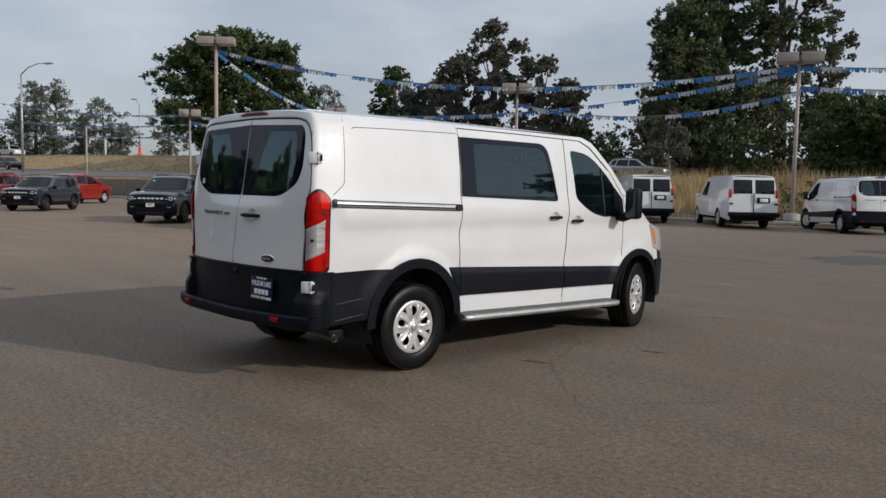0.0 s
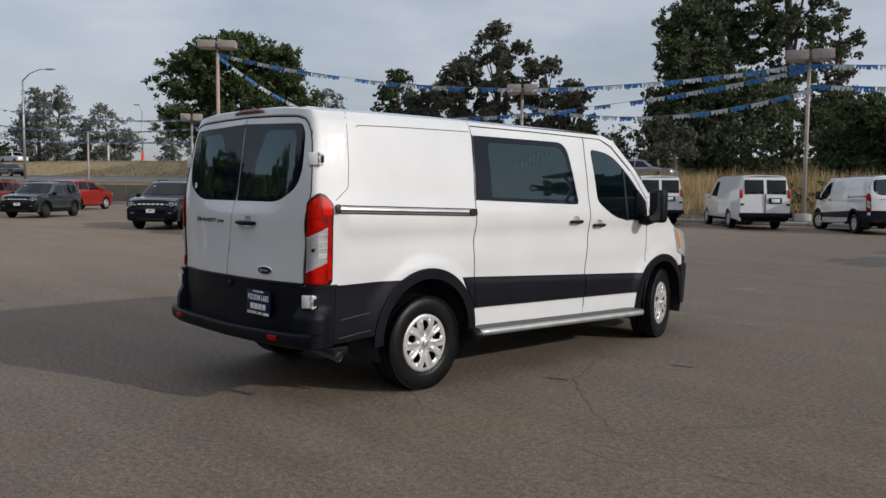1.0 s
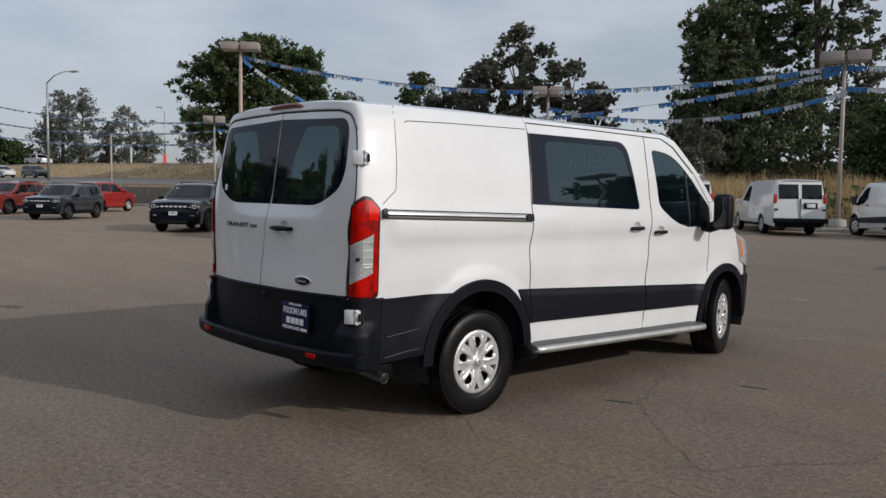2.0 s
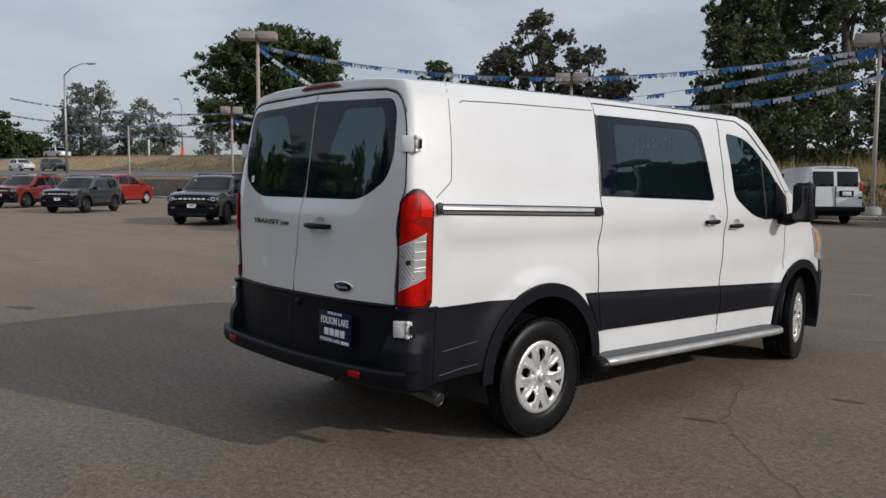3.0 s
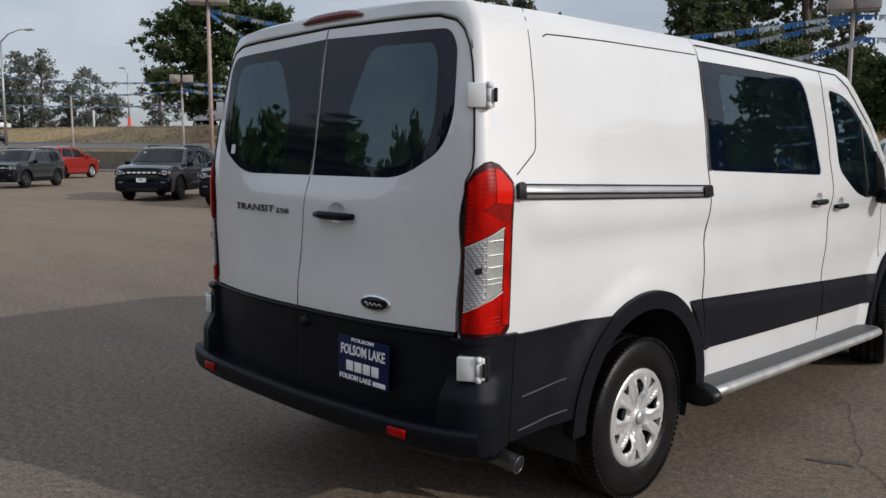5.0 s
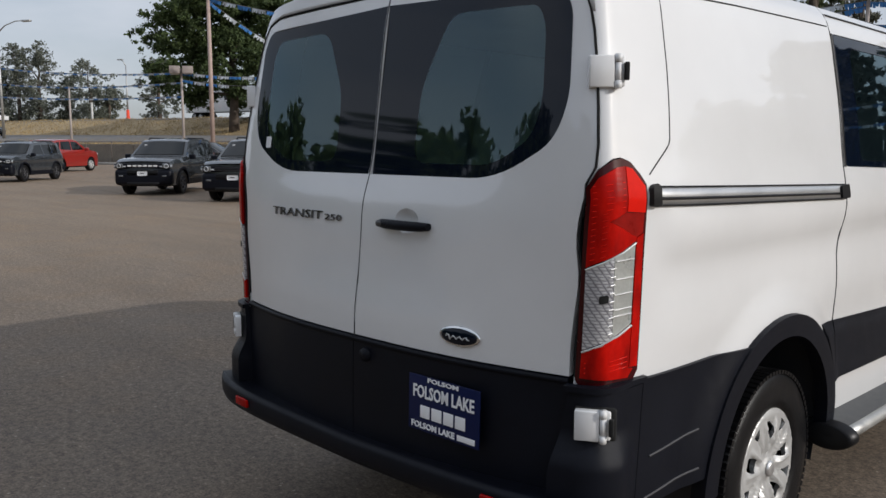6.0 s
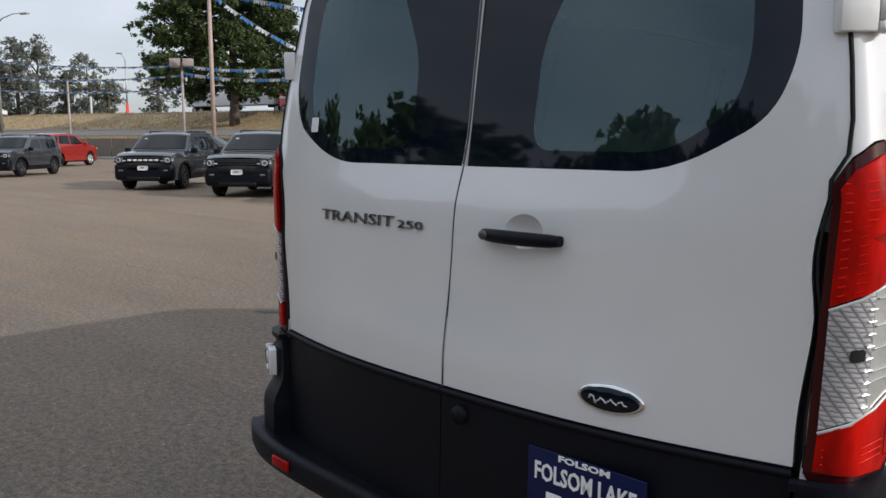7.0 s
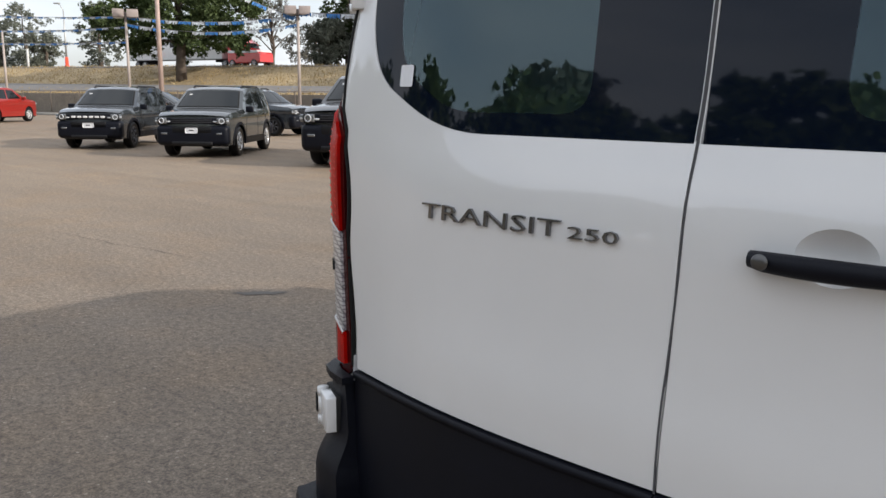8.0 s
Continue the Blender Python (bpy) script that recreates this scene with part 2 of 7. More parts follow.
def asphalt():
    """Old sealed asphalt: fine stone chips, mottled patches, tyre-polished streaks, small pale flecks."""
    m, n, l, b = mat_new("asphalt")
    v = coords(n, l)
    big = noise_tex(n, l, v, 0.22, 6, 0.6)
    mid = noise_tex(n, l, v, 2.6, 6, 0.65)
    fine = noise_tex(n, l, v, 72, 5, 0.78)
    chip = n.new("ShaderNodeTexVoronoi")
    chip.inputs["Scale"].default_value = 95
    l.new(v, chip.inputs["Vector"])
    c0 = ramp(n, l, big, [(0.3, (0.132, 0.112, 0.098)), (0.7, (0.174, 0.149, 0.129))])
    c1 = ramp(n, l, mid, [(0.25, (0.108, 0.091, 0.080)), (0.75, (0.192, 0.165, 0.142))])
    c = mixc(n, l, 0.5, c0, c1)
    cf = ramp(n, l, fine, [(0.31, (0.36, 0.35, 0.34)), (0.5, (0.98, 0.98, 0.98)), (0.69, (1.95, 1.9, 1.82))])
    c = mixc(n, l, 0.85, c, cf, 'MULTIPLY')
    pebble = noise_tex(n, l, v, 24, 4, 0.7)
    c = mixc(n, l, 0.8, c, ramp(n, l, pebble, [(0.33, (0.58, 0.57, 0.56)), (0.67, (1.46, 1.45, 1.43))]), 'MULTIPLY')
    flecks = ramp(n, l, chip.outputs["Color"], [(0.93, (0, 0, 0)), (0.97, (0.8, 0.8, 0.8))])
    c = mixc(n, l, flecks, c, (0.40, 0.365, 0.32))
    vs = coords(n, l, (0.16, 1.3, 1))
    streak = noise_tex(n, l, vs, 1.2, 5, 0.6)
    c = mixc(n, l, 0.55, c, ramp(n, l, streak, [(0.35, (0.82, 0.82, 0.82)), (0.65, (1.12, 1.12, 1.12))]), 'MULTIPLY')
    c = mixc(n, l, 1.0, c, (1.032, 0.992, 0.915), 'MULTIPLY')
    # paler, warmer towards the far west: grazing sheen of the ground put into the colour
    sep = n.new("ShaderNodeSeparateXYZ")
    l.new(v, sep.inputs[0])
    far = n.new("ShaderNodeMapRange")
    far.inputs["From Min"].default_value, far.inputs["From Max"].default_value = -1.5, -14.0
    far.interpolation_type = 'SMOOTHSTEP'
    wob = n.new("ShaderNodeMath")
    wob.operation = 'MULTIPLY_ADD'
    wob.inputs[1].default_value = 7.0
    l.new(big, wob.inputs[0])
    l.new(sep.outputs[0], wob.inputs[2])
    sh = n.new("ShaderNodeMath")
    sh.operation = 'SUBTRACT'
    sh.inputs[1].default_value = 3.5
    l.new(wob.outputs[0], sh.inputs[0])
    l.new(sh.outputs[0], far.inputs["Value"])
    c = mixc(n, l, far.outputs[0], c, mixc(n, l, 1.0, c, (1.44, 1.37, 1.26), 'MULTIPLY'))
    # towards +x the lot turns slightly darker and warmer
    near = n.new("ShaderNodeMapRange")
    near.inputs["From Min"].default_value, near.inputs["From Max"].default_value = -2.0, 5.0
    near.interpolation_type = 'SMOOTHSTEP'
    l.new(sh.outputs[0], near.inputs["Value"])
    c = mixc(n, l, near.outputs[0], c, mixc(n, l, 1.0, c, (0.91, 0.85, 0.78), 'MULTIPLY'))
    brown = noise_tex(n, l, v, 0.75, 5, 0.6)
    c = mixc(n, l, ramp(n, l, brown, [(0.48, (0, 0, 0)), (0.64, (0.4, 0.4, 0.4))]), c, mixc(n, l, 1.0, c, (1.10, 0.98, 0.84), 'MULTIPLY'))
    l.new(c, b.inputs["Base Color"])
    l.new(ramp(n, l, mid, [(0.3, (0.72,) * 3), (0.7, (0.92,) * 3)]), b.inputs["Roughness"])
    b.inputs["Specular IOR Level"].default_value = 0.3
    bump(n, l, b, mixc(n, l, 0.2, noise_tex(n, l, v, 110, 4, 0.8), chip.outputs["Distance"]), 0.2, 0.005)
    return m


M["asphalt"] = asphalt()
M["crack"] = simple("crack", (0.055, 0.047, 0.042), 0.95, var=0.4, scale=20)
M["road_grey"] = simple("road_grey", (0.16, 0.15, 0.14), 0.9, var=0.2, scale=0.6, bstr=0.3, bscale=40)


def dry_grass_ground():
    m, n, l, b = mat_new("dry_ground")
    v = coords(n, l)
    f1 = noise_tex(n, l, v, 0.18, 6, 0.65)
    f2 = noise_tex(n, l, v, 1.7, 6, 0.7)
    c = mixc(n, l, 0.5, ramp(n, l, f1, [(0.3, (0.23, 0.172, 0.10)), (0.7, (0.46, 0.35, 0.20))]),
             ramp(n, l, f2, [(0.3, (0.17, 0.13, 0.08)), (0.7, (0.52, 0.40, 0.23))]))
    l.new(c, b.inputs["Base Color"])
    b.inputs["Roughness"].default_value = 0.95
    bump(n, l, b, f2, 0.8, 0.1)
    return m


M["dry_ground"] = dry_grass_ground()
M["soil"] = simple("soil", (0.12, 0.095, 0.07), 0.95, var=0.35, scale=0.8, bstr=0.6, bscale=8)
M["concrete"] = simple("concrete", (0.33, 0.315, 0.29), 0.85, var=0.18, scale=2, bstr=0.3, bscale=60)


# ---- mesh helpers ----
def part(name, bm, material, parent=None, label="", smooth=True):
    """Links a bmesh as one mesh object, under a thing or a part."""
    me = bpy.data.meshes.new(name)
    bm.normal_update()
    for f in bm.faces:
        f.smooth = smooth
    bm.to_mesh(me)
    bm.free()
    at = me.attributes.get("surface_normal")
    if at is not None:
        own = np.empty(3 * len(me.vertices), np.float32)
        at.data.foreach_get("vector", own)
        own = own.reshape(-1, 3)
        flat = np.empty(3 * len(me.vertices), np.float32)
        me.vertex_normals.foreach_get("vector", flat)
        blank = np.abs(own).sum(1) < 0.5
        own[blank] = flat.reshape(-1, 3)[blank]
        me.attributes.remove(at)
        if smooth:
            me.normals_split_custom_set_from_vertices(own.tolist())
    me.materials.append(material)
    ob = new(name, me)
    if parent is not None:
        ob.parent = parent
    if label:
        tagged(ob, label)
    return ob


def empty(name, m=None):
    e = new(name)
    e.empty_display_size = 0.2
    if m is not None:
        e.matrix_world = m
    return e


def box_bm(x0, x1, y0, y1, z0, z1, bevel=0.0, seg=2, bm=None):
    bm2 = bmesh.new()
    bmesh.ops.create_cube(bm2, size=1.0)
    for v in bm2.verts:
        v.co = Vector(((x0 + x1) / 2 + v.co.x * (x1 - x0), (y0 + y1) / 2 + v.co.y * (y1 - y0), (z0 + z1) / 2 + v.co.z * (z1 - z0)))
    if bevel:
        bmesh.ops.bevel(bm2, geom=bm2.edges[:], offset=bevel, segments=seg, affect='EDGES', profile=0.5)
    return merge(bm, bm2) if bm is not None else bm2


def merge(bm, other):
    """Adds another bmesh's faces to bm."""
    me = bpy.data.meshes.new("tmp")
    other.to_mesh(me)
    other.free()
    bm.from_mesh(me)
    bpy.data.meshes.remove(me)
    return bm


def tube_bm(pts, rad, seg=10, bm=None, closed=False, cap=True):
    """A round bar along a line of points; rad is one radius or one for each point."""
    bm = bm or bmesh.new()
    pts = [Vector(p) for p in pts]
    rads = rad if isinstance(rad, (list, tuple)) else [rad] * len(pts)
    rings = []
    up = Vector((0, 0, 1))
    n = len(pts)
    prev = None
    for i, p in enumerate(pts):
        a, b = pts[i - 1] if (i > 0 or closed) else p, pts[(i + 1) % n] if (i < n - 1 or closed) else p
        d = (b - a).normalized()
        if prev is None:
            s = d.cross(up)
            if s.length < 0.1:
                s = d.cross(Vector((1, 0, 0)))
            s.normalize()
        else:
            s = (prev - d * prev.dot(d)).normalized()
        prev = s
        t = d.cross(s)
        rings.append([bm.verts.new(p + (s * math.cos(k * math.tau / seg) + t * math.sin(k * math.tau / seg)) * rads[i]) for k in range(seg)])
    for i in range(n if closed else n - 1):
        r0, r1 = rings[i], rings[(i + 1) % n]
        for k in range(seg):
            bm.faces.new((r0[k], r0[(k + 1) % seg], r1[(k + 1) % seg], r1[k]))
    if cap and not closed:
        bm.faces.new(rings[0][::-1])
        bm.faces.new(rings[-1])
    bmesh.ops.recalc_face_normals(bm, faces=bm.faces[:])
    return bm


def lathe_bm(profile, seg=48, axis='X', bm=None):
    """Turns a profile of (along, radius) about an axis."""
    bm = bm or bmesh.new()
    rings = []
    for h, r in profile:
        ring = []
        for k in range(seg):
            a = k * math.tau / seg
            c, s = r * math.cos(a), r * math.sin(a)
            ring.append(bm.verts.new((h, c, s) if axis == 'X' else ((c, h, s) if axis == 'Y' else (c, s, h))))
        rings.append(ring)
    for r0, r1 in zip(rings, rings[1:]):
        for k in range(seg):
            bm.faces.new((r0[k], r0[(k + 1) % seg], r1[(k + 1) % seg], r1[k]))
    bmesh.ops.recalc_face_normals(bm, faces=bm.faces[:])
    return bm


def grid_bm(rows, bm=None, close=False):
    """A skin over rows of points, all rows of the same length."""
    bm = bm or bmesh.new()
    vs = [[bm.verts.new(p) for p in r] for r in rows]
    for r0, r1 in zip(vs, vs[1:]):
        m = len(r0)
        for k in range(m if close else m - 1):
            try:
                bm.faces.new((r0[k], r0[(k + 1) % m], r1[(k + 1) % m], r1[k]))
            except ValueError:
                pass
    return bm


def inside(poly, px, py):
    p = np.asarray(poly)
    x0, y0 = p[:, 0], p[:, 1]
    x1, y1 = np.roll(x0, -1), np.roll(y0, -1)
    px, py = np.atleast_1d(px)[:, None], np.atleast_1d(py)[:, None]
    cond = (y0 > py) != (y1 > py)
    with np.errstate(divide='ignore', invalid='ignore'):
        xi = (x1 - x0) * (py - y0) / (y1 - y0) + x0
    return (cond & (px < xi)).sum(1) % 2 == 1


def dense(poly, step):
    out = []
    for (a, b), (c, d) in zip(poly, poly[1:] + poly[:1]):
        k = max(1, int(math.hypot(c - a, d - b) / step + 0.5))
        out += [(a + (c - a) * i / k, b + (d - b) * i / k) for i in range(k)]
    return out


def rounded(poly, radii, seg=6):
    """A polygon with its corners rounded: one radius for all, or a list."""
    n, out = len(poly), []
    for i, p in enumerate(poly):
        r = radii[i] if isinstance(radii, (list, tuple)) else radii
        p, a, b = Vector(p), Vector(poly[i - 1]), Vector(poly[(i + 1) % n])
        if r <= 0:
            out.append(tuple(p))
            continue
        da, db = a - p, b - p
        t = min(r, da.length * 0.48, db.length * 0.48)
        s, e = p + da.normalized() * t, p + db.normalized() * t
        for k in range(seg + 1):
            w = k / seg
            q = s * (1 - w) ** 2 + p * 2 * w * (1 - w) + e * w * w
            out.append((q.x, q.y))
    return out


def skin(poly, surf, step=0.06, holes=(), thick=0.02, outward=None, bm=None):
    """A curved panel: a flat outline with holes, laid on a surface surf(a, b), with a rim turned inwards by its thickness."""
    from mathutils.geometry import delaunay_2d_cdt
    loops = [dense(list(poly), step)] + [dense(list(h), step) for h in holes]
    pts, edges = [], []
    for lp in loops:
        o = len(pts)
        pts += lp
        edges += [(o + i, o + (i + 1) % len(lp)) for i in range(len(lp))]
    arr = np.array(pts)
    lo, hi = arr.min(0), arr.max(0)
    gx, gy = np.meshgrid(np.arange(lo[0] + step / 2, hi[0], step), np.arange(lo[1] + step / 2, hi[1], step))
    gx, gy = gx.ravel(), gy.ravel()
    ok = inside(loops[0], gx, gy)
    for h in loops[1:]:
        ok &= ~inside(h, gx, gy)
    gx, gy = gx[ok], gy[ok]
    if len(gx):
        d = np.min(np.hypot(gx[:, None] - arr[:, 0], gy[:, None] - arr[:, 1]), 1)
        gx, gy = gx[d > step * 0.45], gy[d > step * 0.45]
    allp = [Vector((float(a), float(b))) for a, b in pts] + [Vector((float(a), float(b))) for a, b in zip(gx, gy)]
    vs, _, fs, *_ = delaunay_2d_cdt(allp, edges, [], 0, 1e-6)
    cx = np.array([sum(vs[i].x for i in f) / 3 for f in fs])
    cy = np.array([sum(vs[i].y for i in f) / 3 for f in fs])
    keep = inside(loops[0], cx, cy)
    for h in loops[1:]:
        keep &= ~inside(h, cx, cy)
    # flat slivers along straight rims: swap the shared edge, so that every rim corner stays in use
    tris = {k: tuple(f) for k, f in enumerate(fs)}
    live = {k: bool(keep[k]) for k in tris}
    for _ in range(4):
        owner = {}
        for k, f in tris.items():
            for m in range(3):
                owner.setdefault(frozenset((f[m], f[(m + 1) % 3])), []).append(k)
        done = set()
        for k in list(tris):
            f = tris[k]
            p, q, r = (vs[m] for m in f)
            sides = [(q - p).length, (r - q).length, (p - r).length]
            m = sides.index(max(sides))
            if k in done or abs((q - p).cross(r - p)) / max(sides[m], 1e-9) > 1e-4:
                continue
            a, b, c = f[m], f[(m + 1) % 3], f[(m + 2) % 3]
            other = [o for o in owner[frozenset((a, b))] if o != k]
            if not other or other[0] in done or not live[other[0]]:
                live[k] = False
                continue
            o = other[0]
            x = [t for t in tris[o] if t not in (a, b)]
            if len(x) != 1:
                continue
            tris[k], tris[o] = (a, c, x[0]), (c, b, x[0])
            live[k] = live[o] = True
            done |= {k, o}
        if not done:
            break
    fs, keep = [tris[k] for k in sorted(tris)], [live[k] for k in sorted(tris)]
    b2 = bmesh.new()
    sn = b2.verts.layers.float_vector.new("surface_normal")
    bv = [b2.verts.new(surf(v.x, v.y)) for v in vs]
    place_of = {v: (p.x, p.y) for v, p in zip(bv, vs)}
    for f, k in zip(fs, keep):
        if k:
            try:
                b2.faces.new([bv[i] for i in f])
            except ValueError:
                pass
    for v in [v for v in b2.verts if not v.link_faces]:
        b2.verts.remove(v)
    bmesh.ops.recalc_face_normals(b2, faces=b2.faces[:])
    b2.normal_update()
    if outward is not None and sum(f.normal.dot(outward(f.calc_center_median())) * f.calc_area() for f in b2.faces) < 0:
        bmesh.ops.reverse_faces(b2, faces=b2.faces[:])
        b2.normal_update()
    # the true surface's normals, so that long reflections run smooth over the triangles
    for v in b2.verts:
        a, b = place_of[v]
        nrm = (surf(a + 0.012, b) - surf(a - 0.012, b)).cross(surf(a, b + 0.012) - surf(a, b - 0.012))
        if nrm.length > 1e-9:
            nrm.normalize()
            v[sn] = nrm if nrm.dot(v.normal) > 0 else -nrm
    if thick:
        made = {}
        for e in [e for e in b2.edges if e.is_boundary]:
            quad = []
            for v in e.verts:
                if v not in made:
                    made[v] = (v.co.copy(), v.co - v.normal * thick)
                quad.append(made[v])
            q = [quad[0][0], quad[1][0], quad[1][1], quad[0][1]]
            b2.faces.new([b2.verts.new(c) for c in q])
    if bm is not None:
        return merge(bm, b2)
    return b2


def lerp_table(table):
    ks = np.array([r[0] for r in table])
    vs = np.array([r[1] for r in table])
    tang = np.gradient(vs, ks)

    def f(x):
        i = int(np.clip(np.searchsorted(ks, x) - 1, 0, len(ks) - 2))
        h = ks[i + 1] - ks[i]
        t = min(1.0, max(0.0, (x - ks[i]) / h))
        return float((2 * t ** 3 - 3 * t ** 2 + 1) * vs[i] + (t ** 3 - 2 * t ** 2 + t) * h * tang[i]
                     + (-2 * t ** 3 + 3 * t ** 2) * vs[i + 1] + (t ** 3 - t ** 2) * h * tang[i + 1])
    return f


def soft_table(table, sigma):
    """The same table, its bends eased over a length sigma."""
    f = lerp_table(table)
    lo, hi = table[0][0], table[-1][0]
    xs = np.arange(lo - 0.2, hi + 0.2, 0.004)
    g0, g1 = (f(lo + 0.01) - f(lo)) / 0.01, (f(hi) - f(hi - 0.01)) / 0.01
    ys = np.array([f(x) if lo <= x <= hi else (f(lo) + (x - lo) * g0 if x < lo else f(hi) + (x - hi) * g1) for x in xs])
    k = np.arange(-int(3 * sigma / 0.004), int(3 * sigma / 0.004) + 1) * 0.004
    w = np.exp(-(k / sigma) ** 2 / 2)
    w /= w.sum()
    pad = len(k) // 2
    ys = np.convolve(np.concatenate([ys[0] - (ys[1] - ys[0]) * np.arange(pad, 0, -1), ys, ys[-1] + (ys[-1] - ys[-2]) * np.arange(1, pad + 1)]), w, 'valid')
    return lambda x: float(np.interp(x, xs, ys))


def smooth01(x):
    x = min(1.0, max(0.0, x))
    return x * x * (3 - 2 * x)


def mirror_bm(bm):
    """The mirror image of a bmesh about the plane x = 0, as a new one."""
    b2 = bm.copy()
    sn = b2.verts.layers.float_vector.get("surface_normal")
    for v in b2.verts:
        v.co.x = -v.co.x
        if sn is not None:
            v[sn] = Vector((-v[sn].x, v[sn].y, v[sn].z))
    bmesh.ops.reverse_faces(b2, faces=b2.faces[:])
    return b2

# ---- ground: the lot, its edge, the bank, the two roads ----
# U runs along the roads, V away from the lot
UX, UY = 0.98, 0.199


def uv(u, v, z=0.0):
    return Vector((u * UX - v * UY, u * UY + v * UX, z))


# height by V: behind the lot's edge a grassy slope, but for U below -28 a retaining wall holds the bank
PROFILE = [(-600, 0.0), (-120, 0.0), (33.0, 0.0), (33.3, 0.12), (34.0, 0.13), (34.4, 0.14), (37.0, 0.55), (41.0, 1.55), (43.5, 1.70), (46.5, 1.95), (58.5, 2.0), (61.0, 2.6), (64.5, 3.6), (66.0, 3.75),
           (88.0, 3.8), (92.0, 3.2), (130.0, 3.0), (700, 3.0), (2500, 2.0)]
WALLED = {34.4: 1.44, 37.0: 1.46, 41.0: 1.48, 43.5: 1.56}
# the bank climbs along the highway, away to the west: added height at its east and west end
RISE = {46.5: (0.0, 0.2), 58.5: (0.0, 0.6), 61.0: (0.15, 0.68), 64.5: (0.36, 0.95), 66.0: (0.4, 1.0), 88.0: (0.4, 1.0), 92.0: (0.4, 0.9), 130.0: (0.3, 0.8), 700: (0.3, 0.8)}
GRID_U = [-2500, -1500, -600, -200, -140, -105, -90, -75, -60, -45, -30, -28, -26, -24, -20, -15, 0, 30, 60, 120, 300, 800, 1500, 2500]


def ground_z(v, u=0.0):
    w = smooth01((-24.0 - u) / 5.0)
    k = min(1.0, max(0.0, (-15.0 - u) / 90.0))
    pz = []
    for a, z in PROFILE:
        east, west = RISE.get(a, (0.0, 0.0))
        pz.append((a, z + (WALLED.get(a, z) - z) * w + east + (west - east) * k))
    for (v0, z0), (v1, z1) in zip(pz, pz[1:]):
        if v0 <= v <= v1:
            return z0 + (z1 - z0) * (v - v0) / (v1 - v0)
    return 0.0


def strip(name, v0, v1, material, label, lift=0.0, kind="structure"):
    cuts = sorted({v0, v1, *[p[0] for p in PROFILE if v0 < p[0] < v1]})
    us = GRID_U
    bm = grid_bm([[uv(u, v, ground_z(v, u) + lift) for u in us] for v in cuts])
    bmesh.ops.recalc_face_normals(bm, faces=bm.faces[:])
    if sum(f.normal.z for f in bm.faces) < 0:
        bmesh.ops.reverse_faces(bm, faces=bm.faces[:])
    ob = part(name, bm, material, smooth=False)
    return tagged(ob, label, name.split("_")[0], kind=kind)


def build_ground():
    cuts = [p[0] for p in PROFILE]
    us = GRID_U
    bm = grid_bm([[uv(u, v, ground_z(v, u)) for u in us] for v in cuts])
    bmesh.ops.recalc_face_normals(bm, faces=bm.faces[:])
    if sum(f.normal.z for f in bm.faces) < 0:
        bmesh.ops.reverse_faces(bm, faces=bm.faces[:])
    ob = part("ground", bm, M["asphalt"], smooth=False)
    me = ob.data
    me.materials.append(M["soil"])
    me.materials.append(M["dry_ground"])
    me.materials.append(M["concrete"])
    for f in me.polygons:
        c = f.center
        v = -c.x * UY + c.y * UX
        f.material_index = 0 if v < 33.0 else (3 if v < 34 else (1 if v < 37.0 else 2))
    tagged(ob, "grey-brown worn asphalt car lot with dry verge beyond", "ground", kind="structure")
    strip("road_near", 43.5, 57.5, M["road_grey"], "grey asphalt frontage road above the lot", 0.03)
    strip("road_highway", 64.5, 86.0, M["road_grey"], "pale asphalt highway on its embankment", 0.03)
    # kerb stones along the lot's edge
    kerb = empty("kerb")
    tagged(kerb, "pale concrete kerb along the lot edge", "kerb", kind="structure")
    k0 = box_bm(-1.45, 1.45, -0.16, 0.16, 0.0, 0.17, 0.03)
    first = part("kerb_stone", k0, M["concrete"], kerb)
    rot = math.degrees(math.atan2(UY, UX))
    for i in range(46):
        p = uv(-95 + i * 2.94, 33.0)
        ob = first if i == 0 else new("kerb_stone", first.data)
        ob.parent = kerb
        ob.matrix_world = pose(p.x, p.y, 0, 0, 0, rot)


build_ground()


def retaining_wall():
    w = empty("retaining_wall")
    tagged(w, "low brown-grey concrete retaining wall at the lot edge", "wall", kind="structure")
    M["old_concrete"] = simple("old_concrete", (0.245, 0.212, 0.172), 0.9, var=0.42, scale=0.7, bstr=0.4, bscale=14)
    bm = box_bm(-2.97, 2.97, -0.14, 0.14, 0.0, 1.46, 0.02)
    first = part("wall_panel", bm, M["old_concrete"], w, smooth=False)
    rot = math.degrees(math.atan2(UY, UX))
    for i in range(15):
        p = uv(-112 + i * 5.98, 34.15)
        ob = first if i == 0 else new("wall_panel", first.data)
        ob.parent = w
        ob.matrix_world = pose(p.x, p.y, 0, 0, 0, rot)


retaining_wall()


def crack_line(pts, width, rnd):
    """A hairline crack, laid as a thin dark ribbon just over the asphalt."""
    bm = bmesh.new()
    line = []
    for (x0, y0), (x1, y1) in zip(pts, pts[1:]):
        k = max(2, int(math.hypot(x1 - x0, y1 - y0) / 0.12))
        for i in range(k):
            t = i / k
            line.append((x0 + (x1 - x0) * t + rnd.uniform(-0.035, 0.035), y0 + (y1 - y0) * t + rnd.uniform(-0.035, 0.035)))
    line.append(pts[-1])
    rows = []
    for i, (x, y) in enumerate(line):
        a, b = line[max(0, i - 1)], line[min(len(line) - 1, i + 1)]
        d = Vector((b[0] - a[0], b[1] - a[1]))
        d = Vector((-d.y, d.x)).normalized() * width * rnd.uniform(0.25, 1.0)
        rows.append([(x - d.x, y - d.y, 0.004), (x + d.x, y + d.y, 0.004)])
    bm = grid_bm(rows)
    return bm

